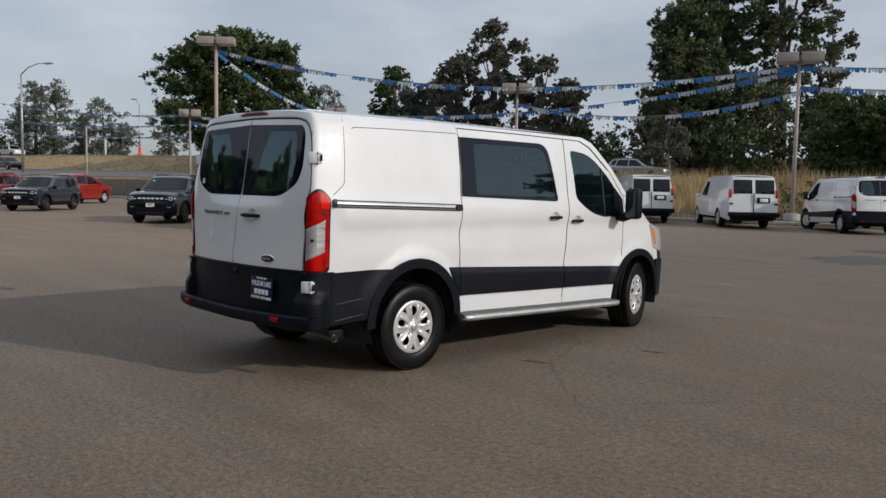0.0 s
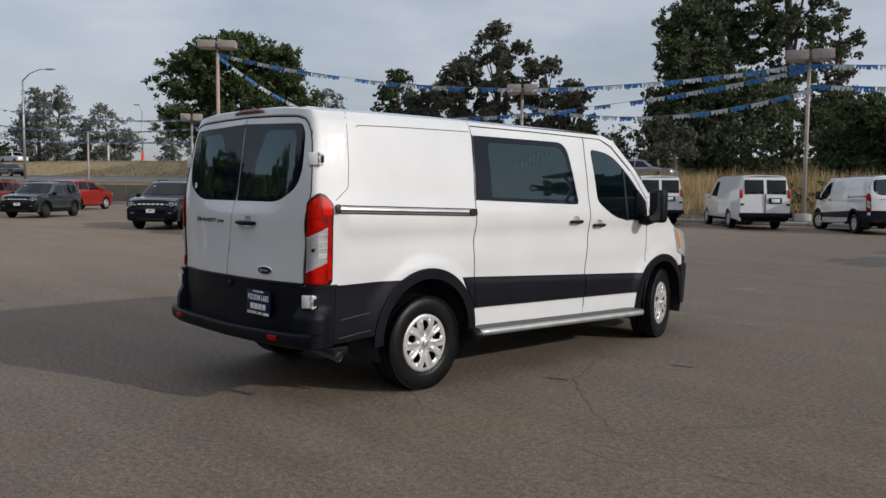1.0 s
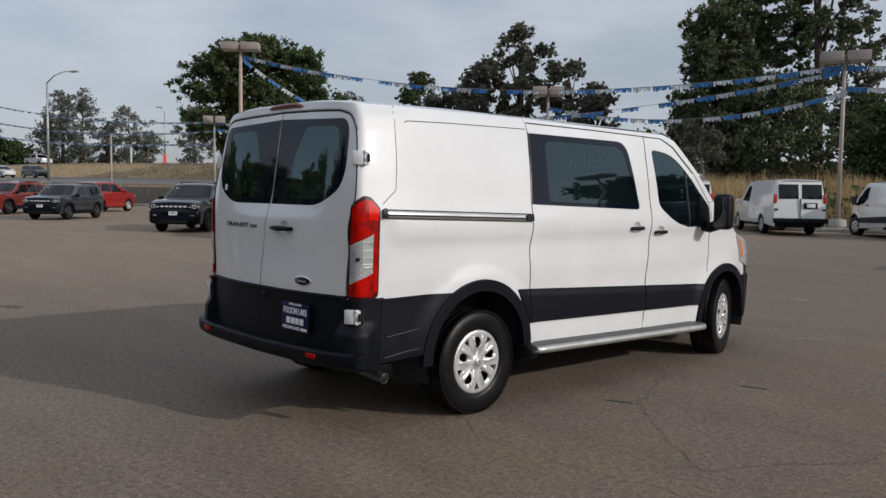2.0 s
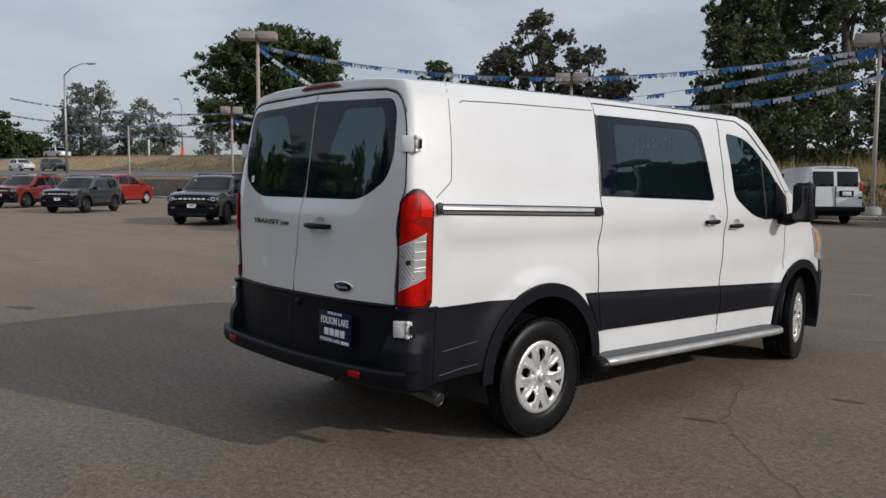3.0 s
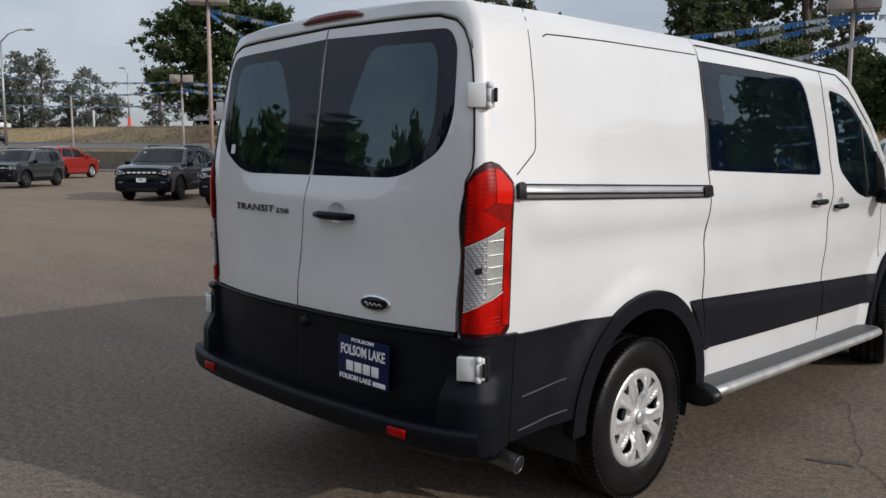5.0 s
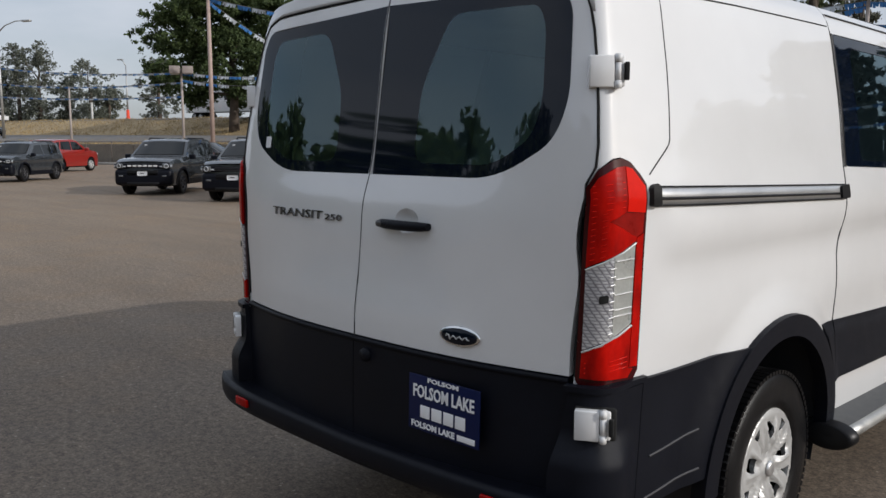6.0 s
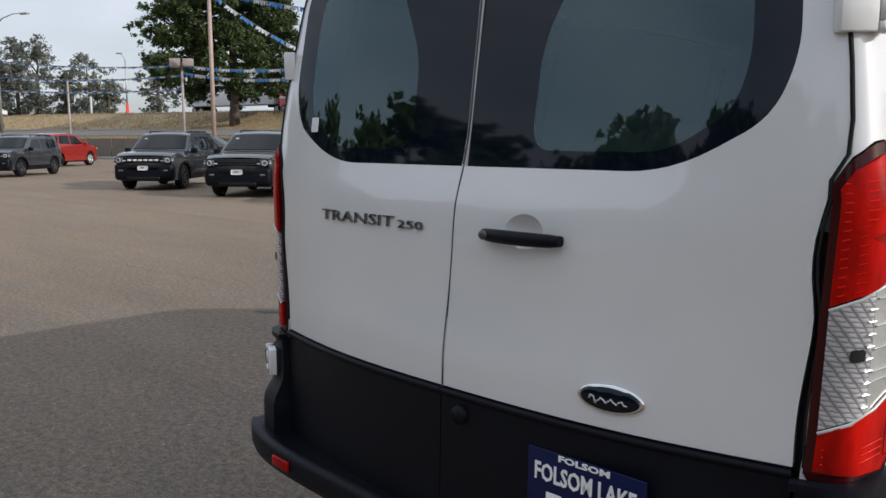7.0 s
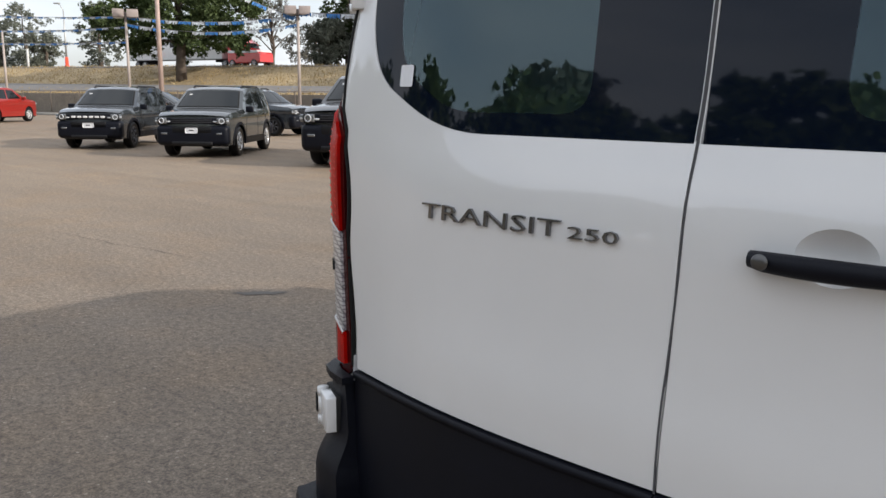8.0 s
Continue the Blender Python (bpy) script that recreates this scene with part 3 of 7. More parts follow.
# ---- the white cargo van ----
# origin on the ground under the rear axle, +y towards its nose
VAN_PLAN = [(0, -1.035), (0.30, -1.031), (0.52, -1.022), (0.68, -1.006), (0.79, -0.988), (0.855, -0.974), (0.884, -0.966), (0.905, -0.957), (0.9185, -0.944), (0.925, -0.925), (0.932, -0.89), (0.940, -0.85), (0.953, -0.77), (0.968, -0.66),
            (0.985, -0.42), (1.003, 0.2), (1.016, 0.9), (1.02, 1.8), (1.015, 2.5), (1.002, 3.0), (0.985, 3.35), (0.955, 3.68), (0.90, 3.93), (0.80, 4.09), (0.62, 4.20), (0.35, 4.27), (0, 4.295)]


def plan_curve():
    """The plan's outline, smoothed, by the length along it; 0.9 lies at y = 0.9 on the side."""
    pts = [Vector(p) for p in VAN_PLAN]
    pts = [Vector((-pts[1].x, pts[1].y))] + pts + [Vector((-pts[-2].x, pts[-2].y))]
    out = []
    for i in range(1, len(pts) - 2):
        p0, p1, p2, p3 = pts[i - 1:i + 3]
        for k in range(16):
            t = k / 16
            out.append(0.5 * ((2 * p1) + (p2 - p0) * t + (2 * p0 - 5 * p1 + 4 * p2 - p3) * t * t + (3 * p1 - p0 - 3 * p2 + p3) * t ** 3))
    out.append(pts[-2])
    xs, ys = np.array([p.x for p in out]), np.array([p.y for p in out])
    s = np.concatenate([[0], np.cumsum(np.hypot(np.diff(xs), np.diff(ys)))])
    side = (xs > 0.9)
    s = s - np.interp(0.9, ys[side], s[side]) + 0.9
    return s, xs, ys


PLAN_S, PLAN_X, PLAN_Y = plan_curve()
A_MID = float(PLAN_S[0])
A_NOSE = float(PLAN_S[-1])
VAN_SIDE = soft_table([(0.2, 0.955), (0.45, 0.978), (0.6, 0.985), (0.84, 0.992), (0.95, 1.002), (1.04, 1.001), (1.11, 0.998), (1.16, 1.002), (1.205, 1.015), (1.28, 1.023), (1.36, 1.012), (1.45, 0.995),
                       (1.6, 0.972), (1.8, 0.932), (1.93, 0.902), (1.99, 0.880), (2.03, 0.845)], 0.014)
VAN_REAR = soft_table([(0.2, -1.09), (0.5, -1.085), (0.85, -1.077), (0.95, -1.073), (1.02, -1.062), (1.12, -1.051), (1.25, -1.042), (1.32, -1.033), (1.37, -1.014), (1.42, -0.998), (1.65, -0.960), (1.95, -0.912), (2.06, -0.880)], 0.024)
VAN_CORNER = soft_table([(0.2, -0.02), (0.5, -0.02), (0.85, -0.006), (1.4, 0.0), (1.55, 0.012), (1.7, 0.035), (1.95, 0.07), (2.06, 0.085)], 0.06)
ARCHES = ((0.0, 0.415, 0.435), (3.30, 0.375, 0.425))


def van_at(a, z, off=0.0):
    """A point of the right body side, or round the corner of the tail or nose, at length a and height z; off: metres outwards."""
    x, y = float(np.interp(a, PLAN_S, PLAN_X)), float(np.interp(a, PLAN_S, PLAN_Y))
    e = 0.02
    tx = float(np.interp(a + e, PLAN_S, PLAN_X) - np.interp(a - e, PLAN_S, PLAN_X))
    ty = float(np.interp(a + e, PLAN_S, PLAN_Y) - np.interp(a - e, PLAN_S, PLAN_Y))
    ln = math.hypot(tx, ty) or 1
    nx, ny = ty / ln, -tx / ln
    k = VAN_SIDE(z) / 1.02
    if 0.85 < z < 1.36:
        # round the tail's corner the swage dies out into a straight edge
        k += (0.993 + 0.020 * (z - 0.85) / 0.51 - VAN_SIDE(z)) / 1.02 * smooth01((-0.66 - y) / 0.14)
    fade = smooth01((-0.45 - y) / 0.45)
    w = smooth01(x / 0.86) ** 2
    y += ((VAN_REAR(z) + 1.035) * (1 - w) + VAN_CORNER(z) * w) * fade
    if y > 3.0:
        y -= smooth01((z - 0.75) / 0.6) * 0.10 * smooth01((y - 3.0) / 1.0)
    swell = 0.0
    for cy, cz, r in ARCHES:
        d = math.hypot(a - cy, (z - cz)) - r
        swell += 0.028 * smooth01(1 - (d - 0.05) / 0.14) if z > 0.3 else 0.0
    off += swell
    return Vector((x * k + nx * off, y + ny * off, z))


def rear_a(x, z):
    """The length along the outline at which the tail reaches x (right of the middle)."""
    k = VAN_SIDE(z) / 1.02
    m = PLAN_Y < -0.6
    return float(np.interp(abs(x) / k, PLAN_X[m], PLAN_S[m]))


def rear_at(x, z, off=0.0):
    p = van_at(rear_a(x, z), z, off)
    if x < 0:
        p.x = -p.x
    return p


def glass_fit():
    """An even curve through the tail's window area, as bent glass has it."""
    pts = [(x, z, rear_at(x, z).y) for x in np.linspace(0.0, 0.74, 12) for z in np.linspace(1.41, 1.95, 10)]
    a = np.array([[1, x * x, x ** 4, z, x * x * z] for x, z, _ in pts])
    return np.linalg.lstsq(a, np.array([p[2] for p in pts]), rcond=None)[0]


GLASS = glass_fit()


def rear_glass(x, z, off=0.0):
    return Vector((x, float(GLASS @ np.array([1, x * x, x ** 4, z, x * x * z])) - off, z))


def out_side(p):
    return Vector((1 if p.x > 0 else -1, -0.6 if p.y < -0.7 else 0.2, 0.1))


def out_rear(p):
    return Vector((p.x * 0.3, -1, 0.1))


def arc_pts(cy, cz, r, a0, a1, n=20):
    return [(cy + r * math.cos(radians(a0 + (a1 - a0) * i / n)), cz + r * math.sin(radians(a0 + (a1 - a0) * i / n))) for i in range(n + 1)]


def both(name, bm, material, parent, label=""):
    """A part on the right side and its mirror on the left."""
    m = mirror_bm(bm)
    return part(name, bm, material, parent, label), part(name, m, material, parent, label)


def bar_on(points, surf, width, off, thick=0.012):
    """A thin raised band along a line on a surface."""
    rows = []
    pts = dense_line(points, 0.05)
    for i, (a, z) in enumerate(pts):
        (a0, z0), (a1, z1) = pts[max(0, i - 1)], pts[min(len(pts) - 1, i + 1)]
        d = Vector((a1 - a0, z1 - z0)).normalized()
        n = Vector((-d.y, d.x)) * width / 2
        rows.append([surf(a - n.x, z - n.y, off - thick), surf(a - n.x, z - n.y, off), surf(a + n.x, z + n.y, off), surf(a + n.x, z + n.y, off - thick)])
    bm = grid_bm(rows)
    bmesh.ops.recalc_face_normals(bm, faces=bm.faces[:])
    return bm


def dense_line(pts, step):
    out = []
    for (a, b), (c, d) in zip(pts, pts[1:]):
        k = max(1, int(math.hypot(c - a, d - b) / step + 0.5))
        out += [(a + (c - a) * i / k, b + (d - b) * i / k) for i in range(k)]
    return out + [pts[-1]]


def text_bm(body, size, width=None, extrude=0.003, bold=0.0, shear=0.0):
    cu = bpy.data.curves.new("letters", 'FONT')
    cu.body, cu.size, cu.extrude, cu.align_x, cu.align_y = body, size, extrude, 'CENTER', 'CENTER'
    cu.offset, cu.shear, cu.resolution_u = bold, shear, 2
    ob = bpy.data.objects.new("letters", cu)
    scene.collection.objects.link(ob)
    dg = bpy.context.evaluated_depsgraph_get()
    me = bpy.data.meshes.new_from_object(ob.evaluated_get(dg))
    bm = bmesh.new()
    bm.from_mesh(me)
    bpy.data.objects.remove(ob)
    bpy.data.curves.remove(cu)
    bpy.data.meshes.remove(me)
    if width:
        xs = [v.co.x for v in bm.verts]
        k = width / (max(xs) - min(xs))
        for v in bm.verts:
            v.co.x *= k
    return bm


def wheel(parent, x, y, z, steer=0.0, mirror=False, r=0.352, w=0.235, cap="hubcap", spokes=8, name="wheel"):
    """A road wheel: grooved tyre, rim, and a moulded cover with paired spokes. Its outer face looks along +x before it is placed."""
    root = empty(name, None)
    root.parent = parent
    root.matrix_local = pose(x, y, z, 0, 0, steer + (180 if mirror else 0))
    h = w / 2
    rim_r = r * 0.60
    prof = [(-h * 0.72, rim_r), (-h * 0.92, rim_r + 0.02), (-h, r * 0.80), (-h * 0.96, r * 0.92), (-h * 0.86, r * 0.975), (-h * 0.78, r * 0.992),
            (-h * 0.45, r), (-h * 0.44, r - 0.008), (-h * 0.38, r - 0.008), (-h * 0.37, r), (-0.006, r), (-0.005, r - 0.008), (0.005, r - 0.008), (0.006, r),
            (h * 0.37, r), (h * 0.38, r - 0.008), (h * 0.44, r - 0.008), (h * 0.45, r), (h * 0.78, r * 0.992), (h * 0.86, r * 0.975), (h * 0.96, r * 0.92), (h, r * 0.80),
            (h * 0.97, r * 0.70), (h * 0.92, rim_r + 0.012), (h * 0.80, rim_r)]
    bm = lathe_bm(prof, 72)
    tyre = part("tyre", bm, M["rubber"], root, "black rubber tyre with worn tread")
    # tread blocks on both shoulders
    blk = bmesh.new()
    for k in range(84):
        a = k * math.tau / 84
        for sx in (-1, 1):
            b = box_bm(sx * h * 0.50, sx * h * 0.93, -0.0095, 0.0095, r * 0.965, r + 0.002)
            bmesh.ops.rotate(b, verts=b.verts[:], cent=(0, 0, 0), matrix=Matrix.Rotation(a, 3, 'X'))
            merge(blk, b)
    tagged(part("tread", blk, M["rubber"], tyre, smooth=False), kind="stuff")
    rim = lathe_bm([(h * 0.80, rim_r), (h * 0.84, rim_r + 0.006), (h * 0.70, rim_r - 0.012), (h * 0.2, rim_r - 0.03), (-h * 0.7, rim_r - 0.02)], 48)
    part("rim", rim, M["gap"], root, "dark steel rim behind the cover")
    back = lathe_bm([(h * 0.42, 0.0), (h * 0.42, rim_r - 0.01)], 32)
    part("brake_disc", back, M["gap"], root)
    # cover: a dished disc with five oval and five three-cornered openings, ridges round them
    R = rim_r + 0.010
    ovals, tris = [], []
    for k in range(5):
        c0 = k * math.tau / 5 + 0.3
        ov = []
        for t in range(16):
            w_ = t * math.tau / 16
            rad_, tan_ = 0.130 + 0.042 * math.cos(w_), 0.0255 * math.sin(w_) * (1 + 0.35 * math.cos(w_))
            ov.append((rad_ * math.cos(c0) - tan_ * math.sin(c0), rad_ * math.sin(c0) + tan_ * math.cos(c0)))
        ovals.append(ov)
        c1 = c0 + math.tau / 10
        tri_ = rounded([(0.138, 0.0), (0.189, -0.024), (0.189, 0.024)], 0.007, 3)
        tris.append([(x_ * math.cos(c1) - y_ * math.sin(c1), x_ * math.sin(c1) + y_ * math.cos(c1)) for x_, y_ in tri_])

    def dish(p, q, off=0.0):
        rr = math.hypot(p, q)
        th = math.atan2(q, p) - 0.3
        base = 0.90 - 0.06 * smooth01((0.11 - rr) / 0.05) + 0.08 * smooth01((0.045 - rr) / 0.012) - 0.10 * smooth01((rr - R + 0.012) / 0.012)
        ridge = math.cos(5 * th)
        mid = smooth01((rr - 0.05) / 0.03) * smooth01((0.185 - rr) / 0.02)
        crease = math.exp(-(math.cos(2.5 * th) / 0.10) ** 2)
        return Vector((h * base + mid * (0.013 * max(0.0, 0.40 - abs(ridge - 0.30)) / 0.40 - 0.010 * smooth01(ridge * 3 - 1.6) - 0.009 * crease), p, q))
    disc = [(R * math.cos(t * math.tau / 60), R * math.sin(t * math.tau / 60)) for t in range(60)]
    cov = skin(disc, dish, 0.011, ovals + tris, 0.02, lambda p: Vector((1, 0, 0)))
    cover = part("wheel_cover", cov, M[cap], root, "silver moulded wheel cover")
    logo = lathe_bm([(h * 1.02, 0.0), (h * 1.02, 0.020), (h * 1.0, 0.026), (h * 0.94, 0.030)], 20)
    part("hub_badge", logo, M["silver"], cover)
    return root


def oval(cx, cz, rx, rz, n=24):
    return [(cx + rx * math.cos(k * math.tau / n), cz + rz * math.sin(k * math.tau / n)) for k in range(n)]


def build_van():
    van = empty("cargo_van")
    tagged(van, "clean white low-roof cargo van with black lower cladding", "van")
    W, B = M["white_paint"], M["black_plastic"]
    za = lambda y, z0, k: z0 + k * y
    # --- outlines in (length, height) ---
    a_edge = rear_a(0.835, 1.2)
    a_lamp_out = -0.822
    door_edge = [(-1.032, 0.50), (-1.030, 0.86), (-1.027, 1.36), (-1.022, 1.394), (-0.990, 1.440), (-0.980, 1.50), (-0.978, 1.60), (-0.978, 1.72), (-0.980, 1.81), (-0.987, 1.868), (-1.005, 1.926), (-1.040, 1.963), (-1.122, 1.985), (-1.502, 2.002), (A_MID, 2.010)]
    edge_x = [(van_at(a, z).x, z) for a, z in door_edge]
    a_q = -0.975
    lamp = [(a_edge + 0.008, 0.850), (a_edge + 0.013, 1.385), (-0.985, 1.434), (-0.944, 1.462), (-0.915, 1.466), (-0.882, 1.456), (-0.846, 1.422), (-0.825, 1.395), (-0.822, 0.868), (-0.842, 0.834), (a_edge + 0.02, 0.834)]
    seam_y = [(0.548, 2.0), (0.546, 1.93), (0.515, 1.60), (0.500, 1.42), (0.500, 1.18), (0.490, 1.08), (0.500, 0.95), (0.512, 0.83), (0.508, 0.65), (0.490, 0.42)]
    arch_r = arc_pts(*ARCHES[0], 0, 180)
    arch_f = arc_pts(*ARCHES[1], 0, 180)
    cy, cz, r = ARCHES[0]
    # quarter panel: from the door edge round the corner to the sliding door
    q = [(a_q, 2.0), (-0.998, 1.950)] + [(a + 0.004, z) for a, z in door_edge[10:2:-1]] + [(a_edge + 0.004, 0.86), (a_edge, 0.55), (cy - r, 0.53), (cy - r, cz)] + arch_r[::-1][1:] + [(cy + r, 0.36)] + [(y - 0.004, z) for y, z in seam_y[::-1]]
    quarter = skin(q, van_at, 0.022, [lamp], 0.02, out_side)
    both("quarter_panel", quarter, W, van)
    # sliding door with its window opening
    win = rounded([(0.530, 1.415), (0.568, 1.925), (1.745, 1.918), (1.835, 1.372)], [0.02, 0.02, 0.13, 0.05])
    dr_seam = [(2.020, 1.985), (2.000, 1.80), (1.985, 1.45), (1.990, 1.15), (1.975, 0.95), (1.965, 0.80), (1.965, 0.34)]
    sd = [(y + 0.004, z) for y, z in seam_y[::-1] if z > 0.42] + [(y - 0.004, z) for y, z in dr_seam]
    sd[0] = (0.494, 0.345)
    cup_s = oval(1.775, 1.234, 0.055, 0.040)
    door_s = skin(sd, van_at, 0.035, [win, cup_s], 0.025, out_side)
    sr = part("sliding_door", door_s, W, van)
    sl = part("side_panel", mirror_bm(skin(sd, van_at, 0.05, (), 0.025, out_side)), W, van)
    # front door
    fcy, fcz, fr = ARCHES[1]
    fwin = rounded([(2.125, 1.395), (2.100, 1.875), (2.42, 1.845), (2.70, 1.640), (2.905, 1.430), (2.93, 1.25), (2.66, 1.205), (2.36, 1.255)], [0.06, 0.05, 0.16, 0.3, 0.06, 0.05, 0.1, 0.2])
    fd = [(2.024, 1.985), (2.004, 1.80), (1.989, 1.45), (1.994, 1.15), (1.979, 0.95), (1.969, 0.80), (1.969, 0.335), (2.80, 0.325)]
    fd += [p for p in arc_pts(fcy, fcz, fr + 0.065, 176, 118, 8)] + [(2.985, 0.95), (2.995, 1.18), (2.99, 1.30), (2.965, 1.42), (2.74, 1.68), (2.45, 1.905), (2.30, 1.968)]
    door_f = skin(fd, van_at, 0.035, [fwin, oval(2.135, 1.195, 0.055, 0.040)], 0.025, out_side)
    fdr, fdl = both("front_door", door_f, W, van)
    # front fender
    fe = [(2.79, 0.40), (fcy - fr, fcz)] + arc_pts(fcy, fcz, fr, 180, 0)[1:] + [(fcy + fr, 0.70), (4.02, 0.72), (4.02, 0.86), (3.80, 0.98), (3.66, 1.10), (3.40, 1.245), (3.18, 1.345), (3.05, 1.445), (2.972, 1.425), (2.996, 1.30), (3.000, 1.18), (2.990, 0.95)]
    fe += [p for p in arc_pts(fcy, fcz, fr + 0.065, 118, 176, 8)]
    # the fender's lower lip behind the wheel is left to the door; the arch runs free
    fender = skin([(2.990, 0.95), (3.000, 1.18), (2.996, 1.30), (2.972, 1.425), (3.05, 1.445), (3.18, 1.345), (3.40, 1.245), (3.66, 1.12), (3.85, 1.03), (3.95, 0.72), (fcy + fr, 0.70), (fcy + fr, fcz)]
                  + arc_pts(fcy, fcz, fr, 0, 118)[1:] + arc_pts(fcy, fcz, fr + 0.06, 118, 118, 1)[1:], van_at, 0.045, (), 0.02, out_side)
    both("front_fender", fender, W, van)
    # roof rail and pillar: the strip over the doors
    rail = skin([(0.55, 2.0), (2.31, 1.975), (2.46, 1.915), (2.75, 1.69), (2.975, 1.432), (3.05, 1.45), (2.80, 1.715), (2.50, 1.965), (2.36, 2.015), (0.55, 2.03)], van_at, 0.04, (), 0.02, out_side)
    both("roof_rail", rail, W, van)
    both("quarter_rail", skin([(a_q, 2.0), (0.545, 2.0), (0.545, 2.03), (a_q, 2.03)], van_at, 0.05, (), 0.02, out_side), W, van)
    # roof, windscreen, bonnet: skins between the two sides
    def cross(edge, mid, n=14, power=2.4):
        rows = []
        for e, c in zip(edge, mid):
            row = []
            for i in range(-n, n + 1):
                s = i / n
                w = abs(s) ** power
                row.append((e.x * s, c[0] + (e.y - c[0]) * w, c[1] + (e.z - c[1]) * w))
            rows.append(row)
        bm = grid_bm(rows)
        bmesh.ops.recalc_face_normals(bm, faces=bm.faces[:])
        if sum(f.normal.z for f in bm.faces) < 0:
            bmesh.ops.reverse_faces(bm, faces=bm.faces[:])
        return bm
    # roof header over the doors, and the roof in one sweep from its upper rim
    ea, ez = np.array([p[0] for p in door_edge[8:]])[::-1], np.array([p[1] for p in door_edge[8:]])[::-1]
    us = [math.sin(math.pi / 2 * k / 40) for k in range(41)]
    col_a = [A_MID + (a_q - A_MID) * u for u in us]
    low = [float(np.interp(min(a, -0.985), ea, ez)) + 0.007 for a in col_a]
    high = [2.064 - 0.034 * u ** 3 for u in us]

    def mirrored(row):
        return [Vector((-p.x, p.y, p.z)) for p in row[:0:-1]] + row
    hrows = [mirrored([van_at(a, l_ + (h_ - l_) * t) for a, l_, h_ in zip(col_a, low, high)]) for t in (0, 0.25, 0.5, 0.75, 1.0)]
    hrows = [[p + Vector((0, 0.03, 0.004)) for p in hrows[0]]] + hrows
    hb_ = grid_bm(hrows)
    bmesh.ops.recalc_face_normals(hb_, faces=hb_.faces[:])
    if sum(f.normal.y for f in hb_.faces) > 0:
        bmesh.ops.reverse_faces(hb_, faces=hb_.faces[:])
    part("roof_header", hb_, W, van)
    rrows = [hrows[-1]]
    for a, ym, zm in [(-0.90, -0.855, 2.076), (-0.75, -0.75, 2.088), (-0.5, -0.5, 2.095), (0, 0, 2.10), (0.55, 0.55, 2.10), (1.2, 1.2, 2.10), (1.8, 1.8, 2.09), (2.1, 2.12, 2.08), (2.36, 2.45, 2.05)]:
        e = van_at(a, 2.03 if a < 2.2 else 2.015)
        rrows.append(mirrored([Vector((e.x * u, ym + (e.y - ym) * u ** 3, zm + (e.z - zm) * u ** 3)) for u in us]))
    rim = [p.lerp(q_, 0.35) + Vector((0, -0.004, 0.006)) for p, q_ in zip(rrows[0], rrows[1])]
    rim[0], rim[-1] = rrows[0][0].lerp(rrows[1][0], 0.35), rrows[0][-1].lerp(rrows[1][-1], 0.35)
    rb = grid_bm([rrows[0], rim] + rrows[1:])
    bmesh.ops.recalc_face_normals(rb, faces=rb.faces[:])
    if sum(f.normal.z for f in rb.faces) < 0:
        bmesh.ops.reverse_faces(rb, faces=rb.faces[:])
    part("roof", rb, W, van)
    # pressed ribs along the roof
    for rx in (-0.28, 0.0, 0.28):
        zz = 2.10 - 0.07 * (abs(rx) / 0.85) ** 3
        part("roof_rib", box_bm(rx - 0.03, rx + 0.03, -0.6, 1.9, zz - 0.02, zz + 0.004, 0.004), W, van)
    ws_e = [van_at(a, z, -0.004) for a, z in [(2.36, 2.015), (2.50, 1.965), (2.80, 1.715), (3.05, 1.45)]]
    ws = cross(ws_e, [(2.45, 2.05), (2.62, 1.965), (3.0, 1.68), (3.30, 1.42)], power=2.2)
    part("windscreen", ws, M["glass"], van, "dark tinted windscreen")
    hd_e = [van_at(a, z, -0.004) for a, z in [(3.05, 1.45), (3.18, 1.345), (3.40, 1.245), (3.66, 1.12), (3.85, 1.03), (3.95, 0.90)]]
    hood = cross(hd_e, [(3.30, 1.42), (3.40, 1.36), (3.62, 1.30), (3.85, 1.22), (4.08, 1.12), (4.20, 0.98)], power=2.6)
    part("bonnet", hood, W, van)
    # nose: grille, bumper, lamps
    nose = skin([(3.80, 0.98), (3.86, 0.72), (A_NOSE, 0.70), (A_NOSE, 1.0)], lambda a, z: van_at(a, z, 0.004), 0.06, (), 0.02, lambda p: Vector((0.1, 1, 0)))
    both("grille", nose, M["dark_trim"], van, "black slatted front grille")
    for zz in (0.78, 0.86, 0.94):
        both("grille_slat", bar_on([(4.25, zz), (A_NOSE, zz)], van_at, 0.03, 0.018), M["alu"], van)
    fb = skin([(fcy + fr + 0.005, 0.30), (A_NOSE, 0.24), (A_NOSE, 0.70), (3.95, 0.715), (fcy + fr + 0.005, 0.72)], lambda a, z: van_at(a, z, 0.022), 0.06, (), 0.03, lambda p: Vector((0.6, 1, 0)))
    both("front_bumper", fb, B, van, "black plastic front bumper")
    hl = skin(rounded([(3.62, 1.13), (3.70, 0.86), (3.95, 0.79), (4.22, 0.82), (4.22, 0.99), (3.95, 1.05)], 0.03), lambda a, z: van_at(a, z, 0.010), 0.04, (), 0.03, lambda p: Vector((0.6, 1, 0)))
    both("headlamp", hl, M["headlamp"], van, "swept-back clear headlamp")
    both("indicator", skin(rounded([(3.66, 1.085), (3.735, 0.90), (3.775, 0.885), (3.735, 1.06)], 0.015), lambda a, z: van_at(a, z, 0.016), 0.03, (), 0.02, out_side), M["amber"], van, "amber side indicator")
